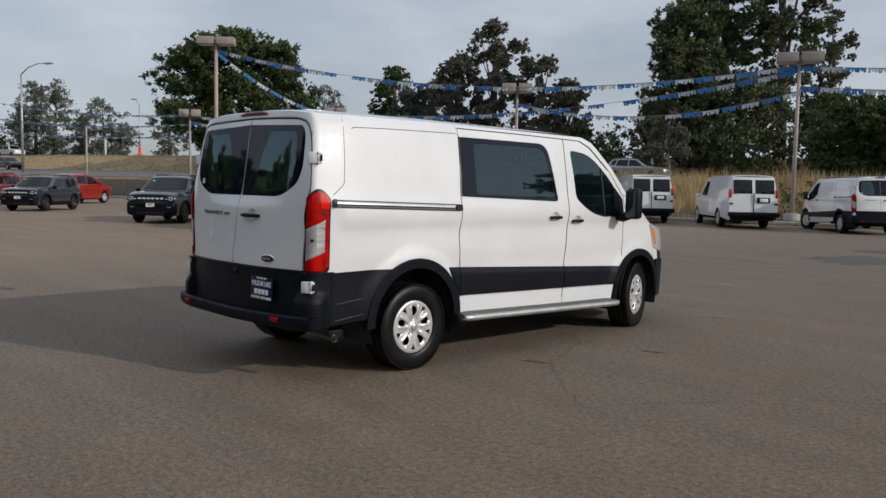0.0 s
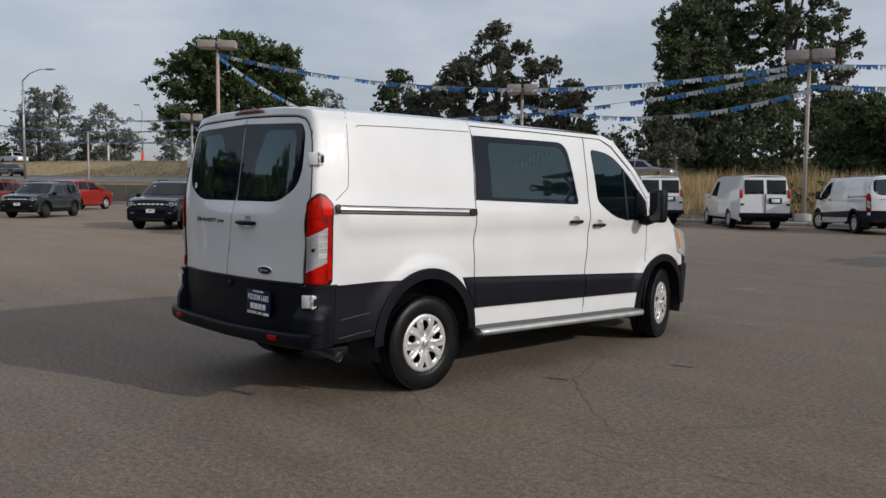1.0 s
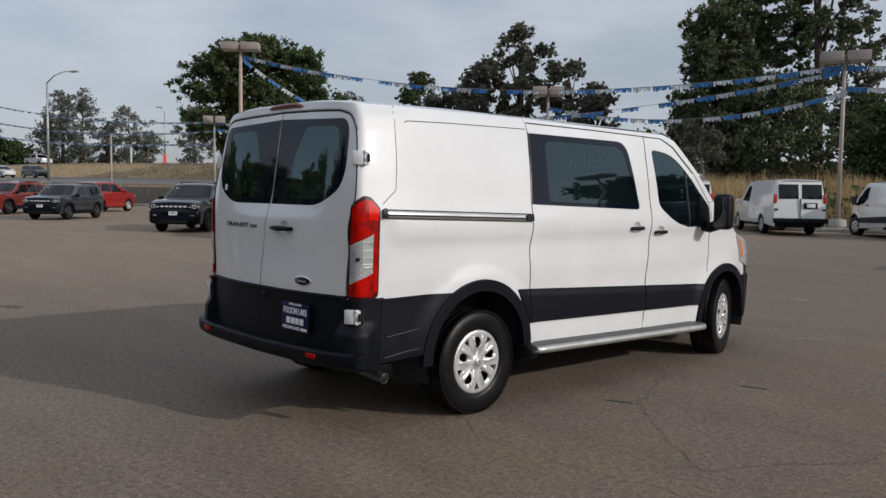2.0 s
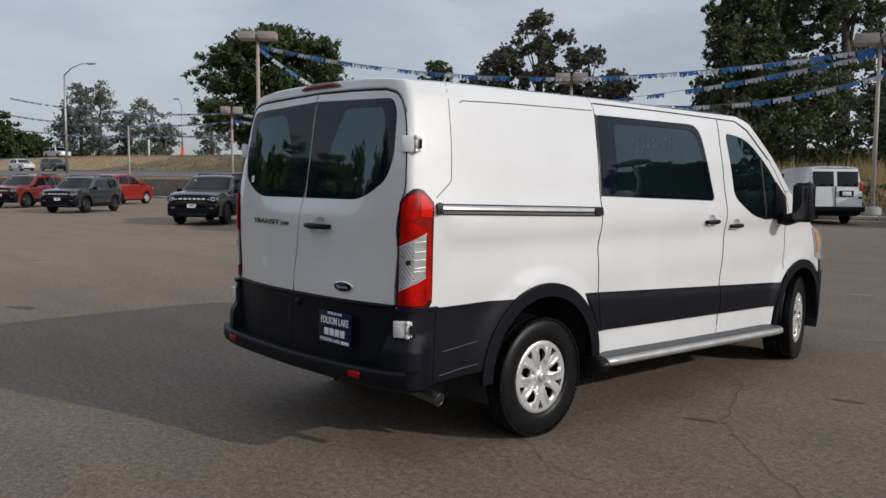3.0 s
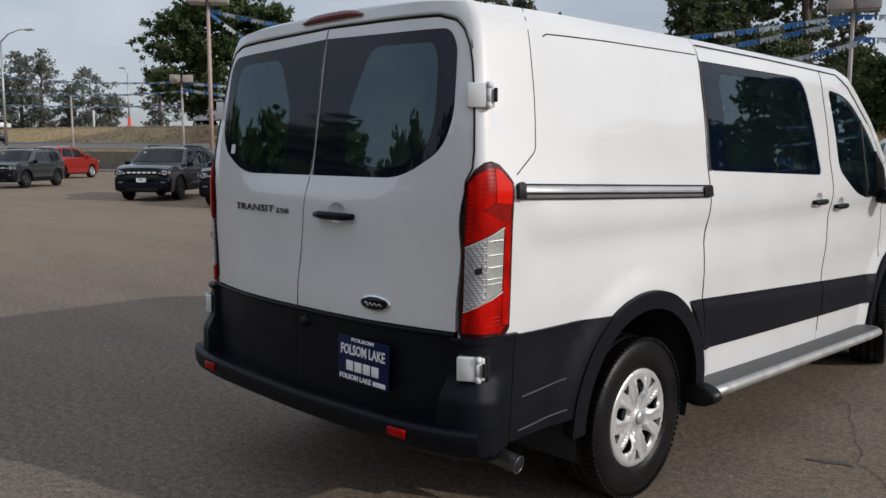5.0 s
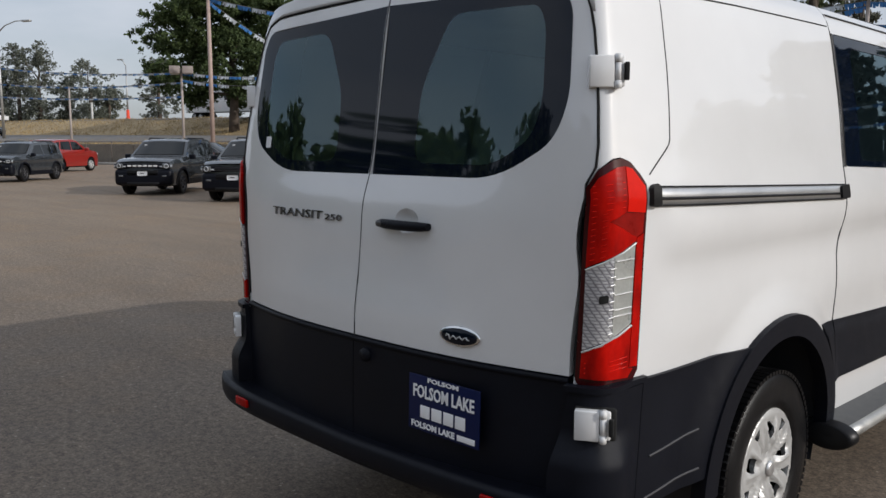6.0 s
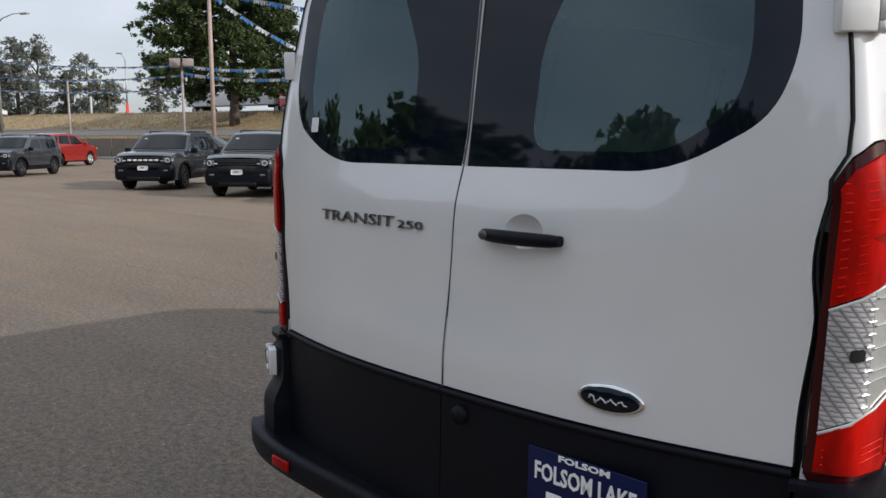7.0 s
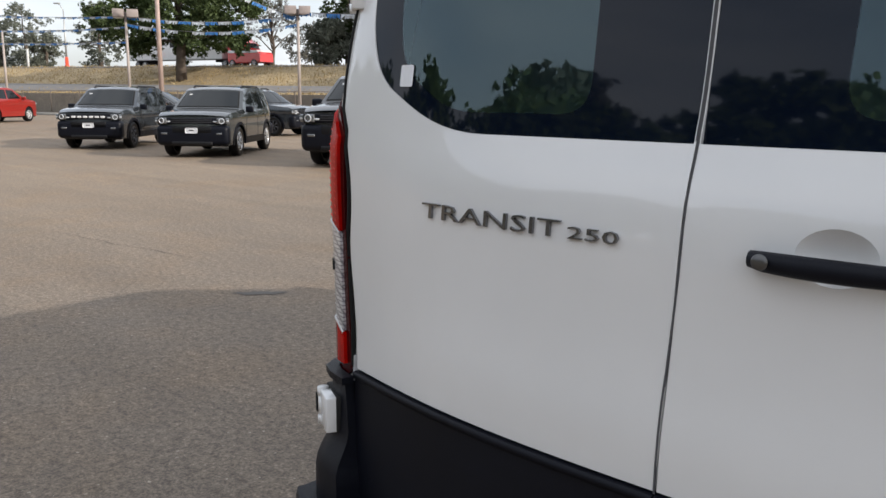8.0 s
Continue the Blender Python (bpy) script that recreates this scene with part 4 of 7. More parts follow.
    # underbody and inner shell closing the gaps
    inner = skin([(a_edge - 0.02, 0.50), (cy - r - 0.02, 0.44)] + arc_pts(cy, cz, r + 0.02, 180, 0) + [(cy + r + 0.02, 0.40), (2.80, 0.38)] + arc_pts(fcy, fcz, fr + 0.02, 180, 0)
                 + [(3.9, 0.5), (3.85, 1.0), (3.2, 1.28), (2.9, 1.12), (1.99, 1.16), (0.4, 1.26), (a_edge - 0.02, 1.30)],
                 lambda a, z: van_at(a, z, -0.034), 0.08, (), 0.0, out_side)
    part("tail_shell", skin([(-0.80, 0.50), (0.80, 0.50), (0.80, 1.30), (-0.80, 1.30)], lambda x, z: rear_at(x, z, -0.05), 0.1, (), 0.0, out_rear), M["gap"], van)
    both("inner_shell", inner, M["gap"], van)
    part("floor_pan", box_bm(-0.86, 0.86, -0.98, 3.9, 0.42, 0.47, 0.01), M["gap"], van)
    part("chassis", box_bm(-0.45, 0.45, -0.62, 3.9, 0.29, 0.42, 0.03), M["gap"], van)
    axle = lathe_bm([(-0.75, 0.05), (-0.16, 0.06), (-0.10, 0.13), (0.10, 0.13), (0.16, 0.06), (0.75, 0.05)], 16)
    bmesh.ops.translate(axle, verts=axle.verts[:], vec=(0, 0, 0.33))
    part("rear_axle", axle, M["gap"], van)
    for cyy, czz, rr in ARCHES:
        well = bmesh.new()
        rows = [[(x, cyy + (rr + 0.02) * math.cos(radians(t)), czz + (rr + 0.02) * math.sin(radians(t))) for t in range(-20, 201, 10)] for x in (0.60, 0.96)]
        grid_bm(rows, well)
        rows = [[(0.60, cyy + k * math.cos(radians(t)), czz + k * math.sin(radians(t))) for t in range(-20, 201, 10)] for k in (0.02, rr + 0.02)]
        grid_bm(rows, well)
        both("wheel_well", well, M["well"], van)
    # cargo space: side linings, partition with rows of holes, seats
    part("cargo_floor", box_bm(-0.58, 0.58, -0.93, 1.90, 0.60, 0.63, 0.01), M["cargo_lining"], van)
    part("headliner", box_bm(-0.74, 0.74, -0.72, 2.2, 1.975, 1.995, 0.005), M["cargo_lining"], van)
    holes = []
    for i in range(9):
        for j in range(3):
            holes.append([(0.20 + i * 0.05 + 0.014 * math.cos(k * math.tau / 6), 1.74 + j * 0.05 + 0.014 * math.sin(k * math.tau / 6)) for k in range(6)])
    bh = skin([(-0.88, 0.63), (0.88, 0.63), (0.88, 1.45), (0.78, 1.96), (-0.78, 1.96), (-0.88, 1.45)], lambda x, z: Vector((x, 1.92 + 0.05 * max(0, z - 1.2), z)), 0.12, holes, 0.01, lambda p: Vector((0, -1, 0)))
    part("partition", bh, M["bulkhead"], van, "pale grey perforated cab partition")
    for sx in (-0.45, 0.45):
        seat = empty("cab_seat")
        seat.parent = van
        part("seat_base", box_bm(sx - 0.26, sx + 0.26, 2.12, 2.62, 0.80, 1.0, 0.05), M["cabin"], seat)
        part("seat_back", box_bm(sx - 0.25, sx + 0.25, 2.04, 2.18, 0.95, 1.55, 0.05), M["cabin"], seat)
        part("headrest", box_bm(sx - 0.13, sx + 0.13, 2.06, 2.16, 1.57, 1.74, 0.04), M["cabin"], seat)
    part("dashboard", box_bm(-0.9, 0.9, 2.95, 3.2, 0.9, 1.32, 0.06), M["cabin"], van)
    sw = tube_bm([(-0.45 + 0.18 * math.cos(t * math.tau / 20), 2.82 + 0.09 * math.sin(t * math.tau / 20), 1.24 + 0.16 * math.sin(t * math.tau / 20)) for t in range(20)], 0.016, 8, closed=True)
    part("steering_wheel", sw, M["cabin"], van)
    # side glass
    wz = lambda off: (lambda a, z: van_at(a, z, off))
    gs = skin(rounded([(0.533, 1.418), (0.571, 1.922), (1.742, 1.915), (1.831, 1.376)], [0.02, 0.02, 0.13, 0.05]), wz(-0.002), 0.07,
              [rounded([(0.70, 1.435), (0.72, 1.88), (1.70, 1.875), (1.785, 1.405)], [0.03, 0.06, 0.12, 0.05])], 0.006, out_side)
    fr_r = part("door_window", gs, M["frit"], sr, "dark tinted side window with black border")
    gp = skin(rounded([(0.702, 1.437), (0.722, 1.878), (1.698, 1.873), (1.783, 1.407)], [0.03, 0.06, 0.12, 0.05]), wz(-0.003), 0.07, (), 0.0, out_side)
    part("pane", gp, M["glass"], fr_r).visible_shadow = False
    gf = skin(fwin, wz(-0.006), 0.06, (), 0.0, out_side)
    f_r, f_l = both("door_window", gf, M["glass"], fdr, "tinted front door window")
    f_l.parent = fdl
    f_r.visible_shadow = f_l.visible_shadow = False
    for target, own in ((f_r, 1), (f_l, -1)):
        bmf = bar_on([(2.60, 1.215), (2.61, 1.705)], van_at, 0.03, 0.0)
        if own < 0:
            bmf = mirror_bm(bmf)
        part("window_divider", bmf, M["dark_trim"], target)
    # pressed lines on the quarter panel: corner joint and upper crease
    for nm, line, wd in (("corner_joint", [(-0.667, 2.03), (-0.690, 1.985), (-0.692, 1.88), (-0.693, 1.724), (-0.697, 1.628), (-0.704, 1.515), (-0.710, 1.500), (-0.725, 1.485), (-0.805, 1.417)], 0.004),
                         ("upper_crease", [(-0.60, 1.925), (-0.57, 1.937), (-0.2, 1.945), (0.2, 1.948), (0.53, 1.950)], 0.005)):
        both(nm, bar_on(line, van_at, wd, 0.001, 0.003), M["gap"], van)
    both("roof_gutter", bar_on([(0.56, 1.998), (1.3, 1.992), (2.28, 1.975), (2.44, 1.91), (2.72, 1.69)], van_at, 0.008, 0.002, 0.004), M["gap"], van)
    for line in (seam_y, [(2.022, 1.985), (2.002, 1.80), (1.987, 1.45), (1.992, 1.15), (1.977, 0.95), (1.967, 0.80), (1.967, 0.44)], [(2.968, 1.42), (2.993, 1.30), (2.998, 1.18), (2.988, 0.95), (2.975, 0.80)]):
        both("door_gap", bar_on(line, van_at, 0.0075, 0.0012, 0.004), M["gap"], van)
    gapline = [(x + 0.002 * (z < 1.4), z + 0.0035 * (z > 1.95)) for x, z in edge_x[1:]]
    part("door_gap", bar_on(gapline + [(-x, z) for x, z in gapline[-2::-1]], rear_at, 0.0045, 0.004, 0.010), M["gap"], van)
    part("door_gap", bar_on([(-0.022, 0.50), (-0.026, 1.0), (-0.020, 1.2), (-0.020, 1.405)], rear_at, 0.0032, 0.0012, 0.003), M["cabin"], van)
    part("door_gap", bar_on([(-0.022, 1.405), (-0.022, 2.005)], rear_at, 0.006, 0.0012, 0.003), M["cabin"], van)
    # sliding door rail
    both("slide_rail", bar_on([(-0.79, 1.359), (0.475, 1.323)], van_at, 0.052, 0.008, 0.012), M["silver"], van, "bright sliding door rail")
    both("rail_channel", bar_on([(-0.78, 1.352), (0.470, 1.316)], van_at, 0.008, 0.011, 0.006), M["dark_trim"], van)
    for dz in (-0.026, 0.026):
        both("rail_groove", bar_on([(-0.80, 1.359 + dz), (0.475, 1.323 + dz)], van_at, 0.005, 0.009, 0.006), M["dark_trim"], van)
    part("window_edge", bar_on([(0.519, 1.415), (0.536, 1.60), (0.558, 1.925)], van_at, 0.022, 0.002, 0.006), M["dark_trim"], van)
    both("rail_end", skin(rounded([(0.42, 1.300), (0.495, 1.298), (0.495, 1.352), (0.42, 1.346)], 0.012), wz(0.017), 0.03, (), 0.02, out_side), M["dark_trim"], van)
    both("rail_stop", skin(rounded([(-0.812, 1.33), (-0.778, 1.33), (-0.778, 1.388), (-0.798, 1.396), (-0.812, 1.385)], 0.010), wz(0.018), 0.03, (), 0.03, out_side), M["dark_trim"], van)
    # door handles
    def handle(at, y, z, ln, parent_r, parent_l):
        h = bmesh.new()
        rows = []
        for i in range(11):
            t = i / 10
            c = at(y + (t - 0.5) * ln, z, 0.012 + 0.020 * math.sin(math.pi * t) ** 0.5)
            hh = 0.0165 * (0.75 + 0.25 * math.sin(math.pi * t) ** 0.4)
            n = (at(y + (t - 0.5) * ln, z, 0.1) - at(y + (t - 0.5) * ln, z, 0)).normalized()
            rows.append([c + Vector((0, 0, 1)) * hh * math.cos(k * math.tau / 10) + n * 0.014 * math.sin(k * math.tau / 10) for k in range(10)])
        grid_bm(rows, h, close=True)
        for row in (rows[0], rows[-1]):
            h.faces.new([h.verts.new(p) for p in row])
        bmesh.ops.recalc_face_normals(h, faces=h.faces[:])
        cup = bmesh.new()
        rws = []
        for k in range(6):
            rr = 1 - k / 5
            rws.append([at(y + 0.056 * rr * math.cos(t * math.tau / 24), z + 0.012 + 0.041 * rr * math.sin(t * math.tau / 24), -0.026 * (1 - rr ** 2.5)) for t in range(24)])
        grid_bm(rws, cup, close=True)
        bmesh.ops.recalc_face_normals(cup, faces=cup.faces[:])
        out = []
        hm, cm = mirror_bm(h), mirror_bm(cup)
        o = part("handle", h, B, parent_r, "black door handle")
        part("handle_recess", cup, W, o)
        if parent_l is not None:
            o = part("handle", hm, B, parent_l, "black door handle")
            part("handle_recess", cm, W, o)
            cm = None
        else:
            hm.free()
            cm.free()
    handle(van_at, 1.775, 1.222, 0.17, sr, None)
    handle(van_at, 2.135, 1.183, 0.17, fdr, fdl)
    # black cladding along the sides
    lower = wz(0.012)
    c1 = [(a_edge + 0.24, 0.435), (cy - r - 0.055, 0.465)] + arc_pts(cy, cz, r + 0.065, 174, 121, 10) + [(-0.42, 0.846), (a_lamp_out + 0.03, 0.838), (a_edge + 0.24, 0.838)]
    both("rear_cladding", skin(c1, lower, 0.05, (), 0.02, out_side), B, van, "black plastic lower cladding")
    both("cladding_crease", bar_on([(-0.75, 0.600), (-0.53, 0.632)], van_at, 0.005, 0.016, 0.005), M["cabin"], van)
    both("cladding_crease", bar_on([(-0.76, 0.472), (-0.53, 0.508)], van_at, 0.005, 0.016, 0.005), M["cabin"], van)
    fl = arc_pts(cy, cz, r + 0.065, 184, -4, 34)
    inn = arc_pts(cy, cz, r - 0.012, -4, 184, 34)
    both("wheel_arch_trim", skin(fl + inn, wz(0.020), 0.04, (), 0.05, out_side), B, van, "black wheel arch trim")
    ffl = arc_pts(fcy, fcz, fr + 0.06, 186, 0, 34)
    finn = arc_pts(fcy, fcz, fr - 0.012, 0, 186, 34)
    both("wheel_arch_trim", skin(ffl + finn, wz(0.020), 0.04, (), 0.05, out_side), B, van, "black wheel arch trim")
    def bevelled(z_top):
        return lambda y, z: van_at(y, z, 0.016 - 0.013 * smooth01((z - z_top(y) + 0.055) / 0.055))
    mtop = lambda y: 0.815 - 0.0505 * (y - 0.514)
    ml0 = [(0.506, 0.575), (0.506, 0.815), (cy + r * 0.80 + 0.02, 0.822), (cy + r + 0.06, 0.575)]
    both("side_moulding", skin(ml0, bevelled(mtop), 0.03, (), 0.02, out_side), B, van)
    m1 = [(0.514, 0.572), (1.962, 0.533), (1.962, 0.742), (0.514, 0.815)]
    m2 = [(1.972, 0.533), (2.872, 0.506), (2.905, 0.62), (2.952, 0.690), (1.972, 0.741)]
    a_, b_ = both("side_moulding", skin(m1, bevelled(mtop), 0.03, (), 0.02, out_side), B, sr, "broad black side moulding")
    b_.parent = sl
    a_, b_ = both("side_moulding", skin(m2, bevelled(mtop), 0.03, (), 0.02, out_side), B, fdr, "broad black side moulding")
    b_.parent = fdl
    # running board: flat tread with a round bright edge
    def board(sx):
        st = empty("running_board")
        st.parent = van
        rows = []
        for i in range(22):
            y = 0.44 + (2.80 - 0.44) * i / 21
            zz = 0.415 - 0.030 * (y - 0.44)
            rows.append([(sx * 0.93, y, zz + 0.016), (sx * 0.95, y, zz + 0.016), (sx * 1.040, y, zz + 0.006), (sx * 1.076, y, zz + 0.002), (sx * 1.076, y, zz - 0.05), (sx * 0.93, y, zz - 0.05)])
        b = grid_bm(rows, close=True)
        bmesh.ops.recalc_face_normals(b, faces=b.faces[:])
        part("tread_plate", b, M["step_tread"], st, "grey ribbed step plate", smooth=False)
        pts = []
        for i in range(16):
            y = 0.43 + (2.80 - 0.43) * i / 15
            pts.append((sx * (1.078 if 0 < i < 15 else 1.070), y, 0.388 - 0.030 * (y - 0.44)))
        pts.append((sx * 1.045, 2.84, 0.316))
        pts.append((sx * 0.99, 2.86, 0.318))
        part("edge_tube", tube_bm(pts, 0.027, 14), M["alu"], st, "brushed aluminium edge tube")
        cap = lathe_bm([(-0.030, 0.0), (-0.036, 0.036), (-0.030, 0.043), (0.03, 0.046)], 24, 'Y')
        bmesh.ops.scale(cap, vec=(2.15, 1, 1.16), verts=cap.verts[:])
        bmesh.ops.translate(cap, verts=cap.verts[:], vec=(sx * 1.025, 0.435, 0.378))
        part("end_cap", cap, M["dark_trim"], st)
        part("bracket", box_bm(min(sx * 0.8, sx * 1.0), max(sx * 0.8, sx * 1.0), 0.55, 0.60, 0.33, 0.40, 0.01), M["dark_trim"], st)
        part("bracket", box_bm(min(sx * 0.8, sx * 1.0), max(sx * 0.8, sx * 1.0), 2.50, 2.55, 0.29, 0.34, 0.01), M["dark_trim"], st)
    board(1)
    board(-1)
    # mirrors
    def mirror_unit(sx, door):
        mr = empty("door_mirror")
        mr.parent = van
        hs = box_bm(-0.078, 0.078, -0.05, 0.075, -0.165, 0.15, 0.042, 4)
        bmesh.ops.translate(hs, verts=hs.verts[:], vec=(sx * 1.185, 2.86, 1.36))
        part("housing", hs, B, mr, "black mirror housing")
        gl = box_bm(-0.060, 0.060, -0.004, 0.004, -0.14, 0.125, 0.003)
        bmesh.ops.translate(gl, verts=gl.verts[:], vec=(sx * 1.185, 2.806, 1.36))
        part("mirror_glass", gl, simple("mirror_dark", (0.05, 0.055, 0.06), 0.05, 0.6, var=0.1), mr, "mirror glass")
        part("arm", tube_bm([(sx * 0.98, 2.86, 1.23), (sx * 1.06, 2.87, 1.21), (sx * 1.15, 2.88, 1.24)], [0.055, 0.05, 0.045], 10), B, mr)
        tri = skin(rounded([(2.72, 1.215), (2.80, 1.52), (2.935, 1.40), (2.94, 1.21)], 0.02), wz(0.014), 0.05, (), 0.02, out_side)
        if sx < 0:
            for v in tri.verts:
                v.co.x = -v.co.x
            bmesh.ops.reverse_faces(tri, faces=tri.faces[:])
        part("mirror_base", tri, B, mr)
    mirror_unit(1, fdr)
    mirror_unit(-1, fdl)
    # --- tail ---
    split = -0.022
    for side in (1, -1):
        e = 1 if side > 0 else -1
        o = [(split + e * 0.0016, 0.50)] + [(e * (x - 0.004 * (z < 1.9)), z - 0.004 * (z > 1.95)) for x, z in edge_x[:-1]] + [(split + e * 0.0016, 2.006)]
        hole = rounded([(split + e * 0.005, 1.400), (e * 0.545, 1.400), (e * 0.735, 1.505), (e * 0.773, 1.62), (e * 0.750, 1.875), (e * 0.712, 1.938), (split + e * 0.005, 1.965)], [0, 0.12, 0.08, 0.08, 0.05, 0.06, 0])
        dark_top = 0.858
        up = [p for p in o[1:] if p[1] > 1.0]
        door_poly = [(o[0][0], dark_top), (o[1][0], dark_top)] + up
        d = part("rear_door", skin(door_poly, rear_at, 0.035, [hole] + ([oval(0.203, 1.257, 0.055, 0.040)] if side > 0 else []), 0.03, out_rear), W, van, "white rear door with dark window")
        low_ = [(o[0][0], 0.495), (o[1][0], 0.495), (o[1][0], dark_top - 0.004), (o[0][0], dark_top - 0.004)]
        part("door_cladding", skin(low_, lambda x, z: rear_at(x, z, 0.006), 0.05, (), 0.03, out_rear), B, d, "black door cladding")
        part("cladding_edge", bar_on([(o[0][0], dark_top - 0.012), (o[1][0], dark_top - 0.012)], rear_at, 0.014, 0.012, 0.012), B, d)
        g_in = rounded([(split + e * 0.20, 1.44), (e * 0.53, 1.44), (e * 0.66, 1.52), (e * 0.685, 1.62), (e * 0.670, 1.83), (e * 0.64, 1.895), (split + e * 0.31, 1.905), (split + e * 0.205, 1.68)], 0.06)
        frm = part("window_border", skin(hole, lambda x, z: rear_glass(x, z, -0.002), 0.05, [g_in], 0.005, out_rear), M["frit"], d, "black glass border")
        part("pane", skin(g_in, lambda x, z: rear_glass(x, z, -0.002), 0.05, (), 0.0, out_rear), M["glass"], frm, "tinted rear pane").visible_shadow = False
        if side < 0:
            stk = skin(rounded([(-0.668, 1.487), (-0.632, 1.487), (-0.632, 1.530), (-0.668, 1.530)], 0.004, 2), lambda x, z: rear_glass(x, z, 0.001), 0.03, (), 0.0, out_rear)
            part("glass_sticker", stk, M["plate_card"], frm, "small white sticker on the glass")
        # hinges
        for hz, hx, ho_, hs_ in ((1.694, 0.852, 0.010, 0.80), (0.742, 0.872, 0.040, 0.80)):
            c = rear_at(e * hx, hz, ho_)
            n = rear_at(e * hx, hz, 0.1) - rear_at(e * hx, hz, 0)
            ang = math.atan2(n.x, -n.y)
            hb = box_bm(-0.050, 0.034, -0.012, 0.022, -0.052, 0.052, 0.004, 2)
            knuckle = tube_bm([(0.047, -0.003, -0.056), (0.047, -0.003, -0.030)], 0.0135, 12)
            tube_bm([(0.047, -0.003, 0.030), (0.047, -0.003, 0.056)], 0.0135, 12, knuckle)
            tube_bm([(0.047, -0.003, -0.028), (0.047, -0.003, 0.028)], 0.0120, 12, knuckle)
            merge(hb, knuckle)
            merge(hb, box_bm(0.045, 0.072, 0.0, 0.05, -0.05, 0.05, 0.006))
            bmesh.ops.scale(hb, vec=(hs_, 1, hs_ * 1.02), verts=hb.verts[:])
            if side < 0:
                for v in hb.verts:
                    v.co.x = -v.co.x
                bmesh.ops.reverse_faces(hb, faces=hb.faces[:])
            bmesh.ops.rotate(hb, verts=hb.verts[:], cent=(0, 0, 0), matrix=Matrix.Rotation(ang, 3, 'Z'))
            bmesh.ops.translate(hb, verts=hb.verts[:], vec=c)
            ho = part("hinge", hb, W, d, "white door hinge")
            if hz < 1:
                pk = box_bm(-0.044, 0.072, 0.010, 0.034, -0.046, 0.046, 0.008)
                if side < 0:
                    for v in pk.verts:
                        v.co.x = -v.co.x
                    bmesh.ops.reverse_faces(pk, faces=pk.faces[:])
                bmesh.ops.rotate(pk, verts=pk.verts[:], cent=(0, 0, 0), matrix=Matrix.Rotation(ang, 3, 'Z'))
                bmesh.ops.translate(pk, verts=pk.verts[:], vec=c)
                part("hinge_pocket", pk, M["gap"], ho)
            pin = box_bm(0.0535, 0.0665, -0.0165, 0.0, -0.024, 0.024, 0.003)
            if side < 0:
                for v in pin.verts:
                    v.co.x = -v.co.x
                bmesh.ops.reverse_faces(pin, faces=pin.faces[:])
            bmesh.ops.rotate(pin, verts=pin.verts[:], cent=(0, 0, 0), matrix=Matrix.Rotation(ang, 3, 'Z'))
            bmesh.ops.translate(pin, verts=pin.verts[:], vec=c)
            part("hinge_slot", pin, M["gap"], ho)
        if side > 0:
            handle(lambda x, z, off=0.0: rear_at(x, z, off), 0.203, 1.245, 0.225, d, None)
            lk = lathe_bm([(0, 0.0), (0, 0.010), (0.004, 0.012)], 16, 'Y')
            bmesh.ops.translate(lk, verts=lk.verts[:], vec=rear_at(0.115, 1.247, 0.046))
            part("lock", lk, M["dark_rim0"], d)
            # oval badge, its mark drawn as a plain stroke
            for nm, rx, rz, off, mt in (("badge_ring", 0.076, 0.031, 0.006, "chrome"), ("badge_face", 0.068, 0.025, 0.009, "frit")):
                rows = []
                for kk, oo in ((1.0, 0.0), (1.0, off), (0.92, off + 0.002), (0.0, off + 0.003)):
                    rows.append([rear_at(0.455 + rx * kk * math.cos(t * math.tau / 36), 0.925 + rz * kk * math.sin(t * math.tau / 36), oo) for t in range(36)])
                bb = grid_bm(rows, close=True)
                bmesh.ops.recalc_face_normals(bb, faces=bb.faces[:])
                part(nm, bb, M[mt], d, "chrome oval badge" if nm == "badge_ring" else "")
            wave = [(0.455 - 0.044 + 0.088 * k / 40, 0.922 + (0.008 if k < 8 else 0.0038) * (math.sin(k * 0.62) + 0.35 * math.sin(k * 1.7))) for k in range(41)]
            part("badge_stroke", bar_on(wave, rear_at, 0.0028, 0.0135, 0.003), M["silver"], d)
            # round camera boss and dealer plate on the cladding
            bs = lathe_bm([(0.0, 0.024), (-0.012, 0.022), (-0.014, 0.0)], 20, 'Y')
            bmesh.ops.translate(bs, verts=bs.verts[:], vec=rear_at(0.045, 0.800, 0.006))
            part("door_boss", bs, B, d)
            pl = empty("plate")
            pl.parent = d
            cx, cz2 = 0.408, 0.691
            yq = rear_at(cx, cz2, 0.012).y
            tiltm = Matrix.Translation((cx, yq - 0.004, cz2)) @ Matrix.Rotation(radians(90 - 1.5), 4, 'X')
            pb = box_bm(-0.152, 0.152, -0.089, 0.089, -0.003, 0.003, 0.002)
            bmesh.ops.transform(pb, matrix=tiltm, verts=pb.verts[:])
            part("plate_board", pb, M["plate_blue"], pl, "dark blue dealer plate")
            for body, size, width, xx, yy, bold in (("FOLSOM", 0.019, 0.132, 0.0, 0.079, 0.0006), ("FOLSOM LAKE", 0.056, 0.262, 0.0, 0.036, 0.0012), ("FOLSOM LAKE", 0.027, 0.190, -0.042, -0.071, 0.0008)):
                tb = text_bm(body, size, width, 0.001, bold)
                bmesh.ops.translate(tb, verts=tb.verts[:], vec=(xx, yy, 0.0042))
                bmesh.ops.transform(tb, matrix=tiltm, verts=tb.verts[:])
                part("plate_lettering", tb, M["plate_white"], pl, "white plate lettering")
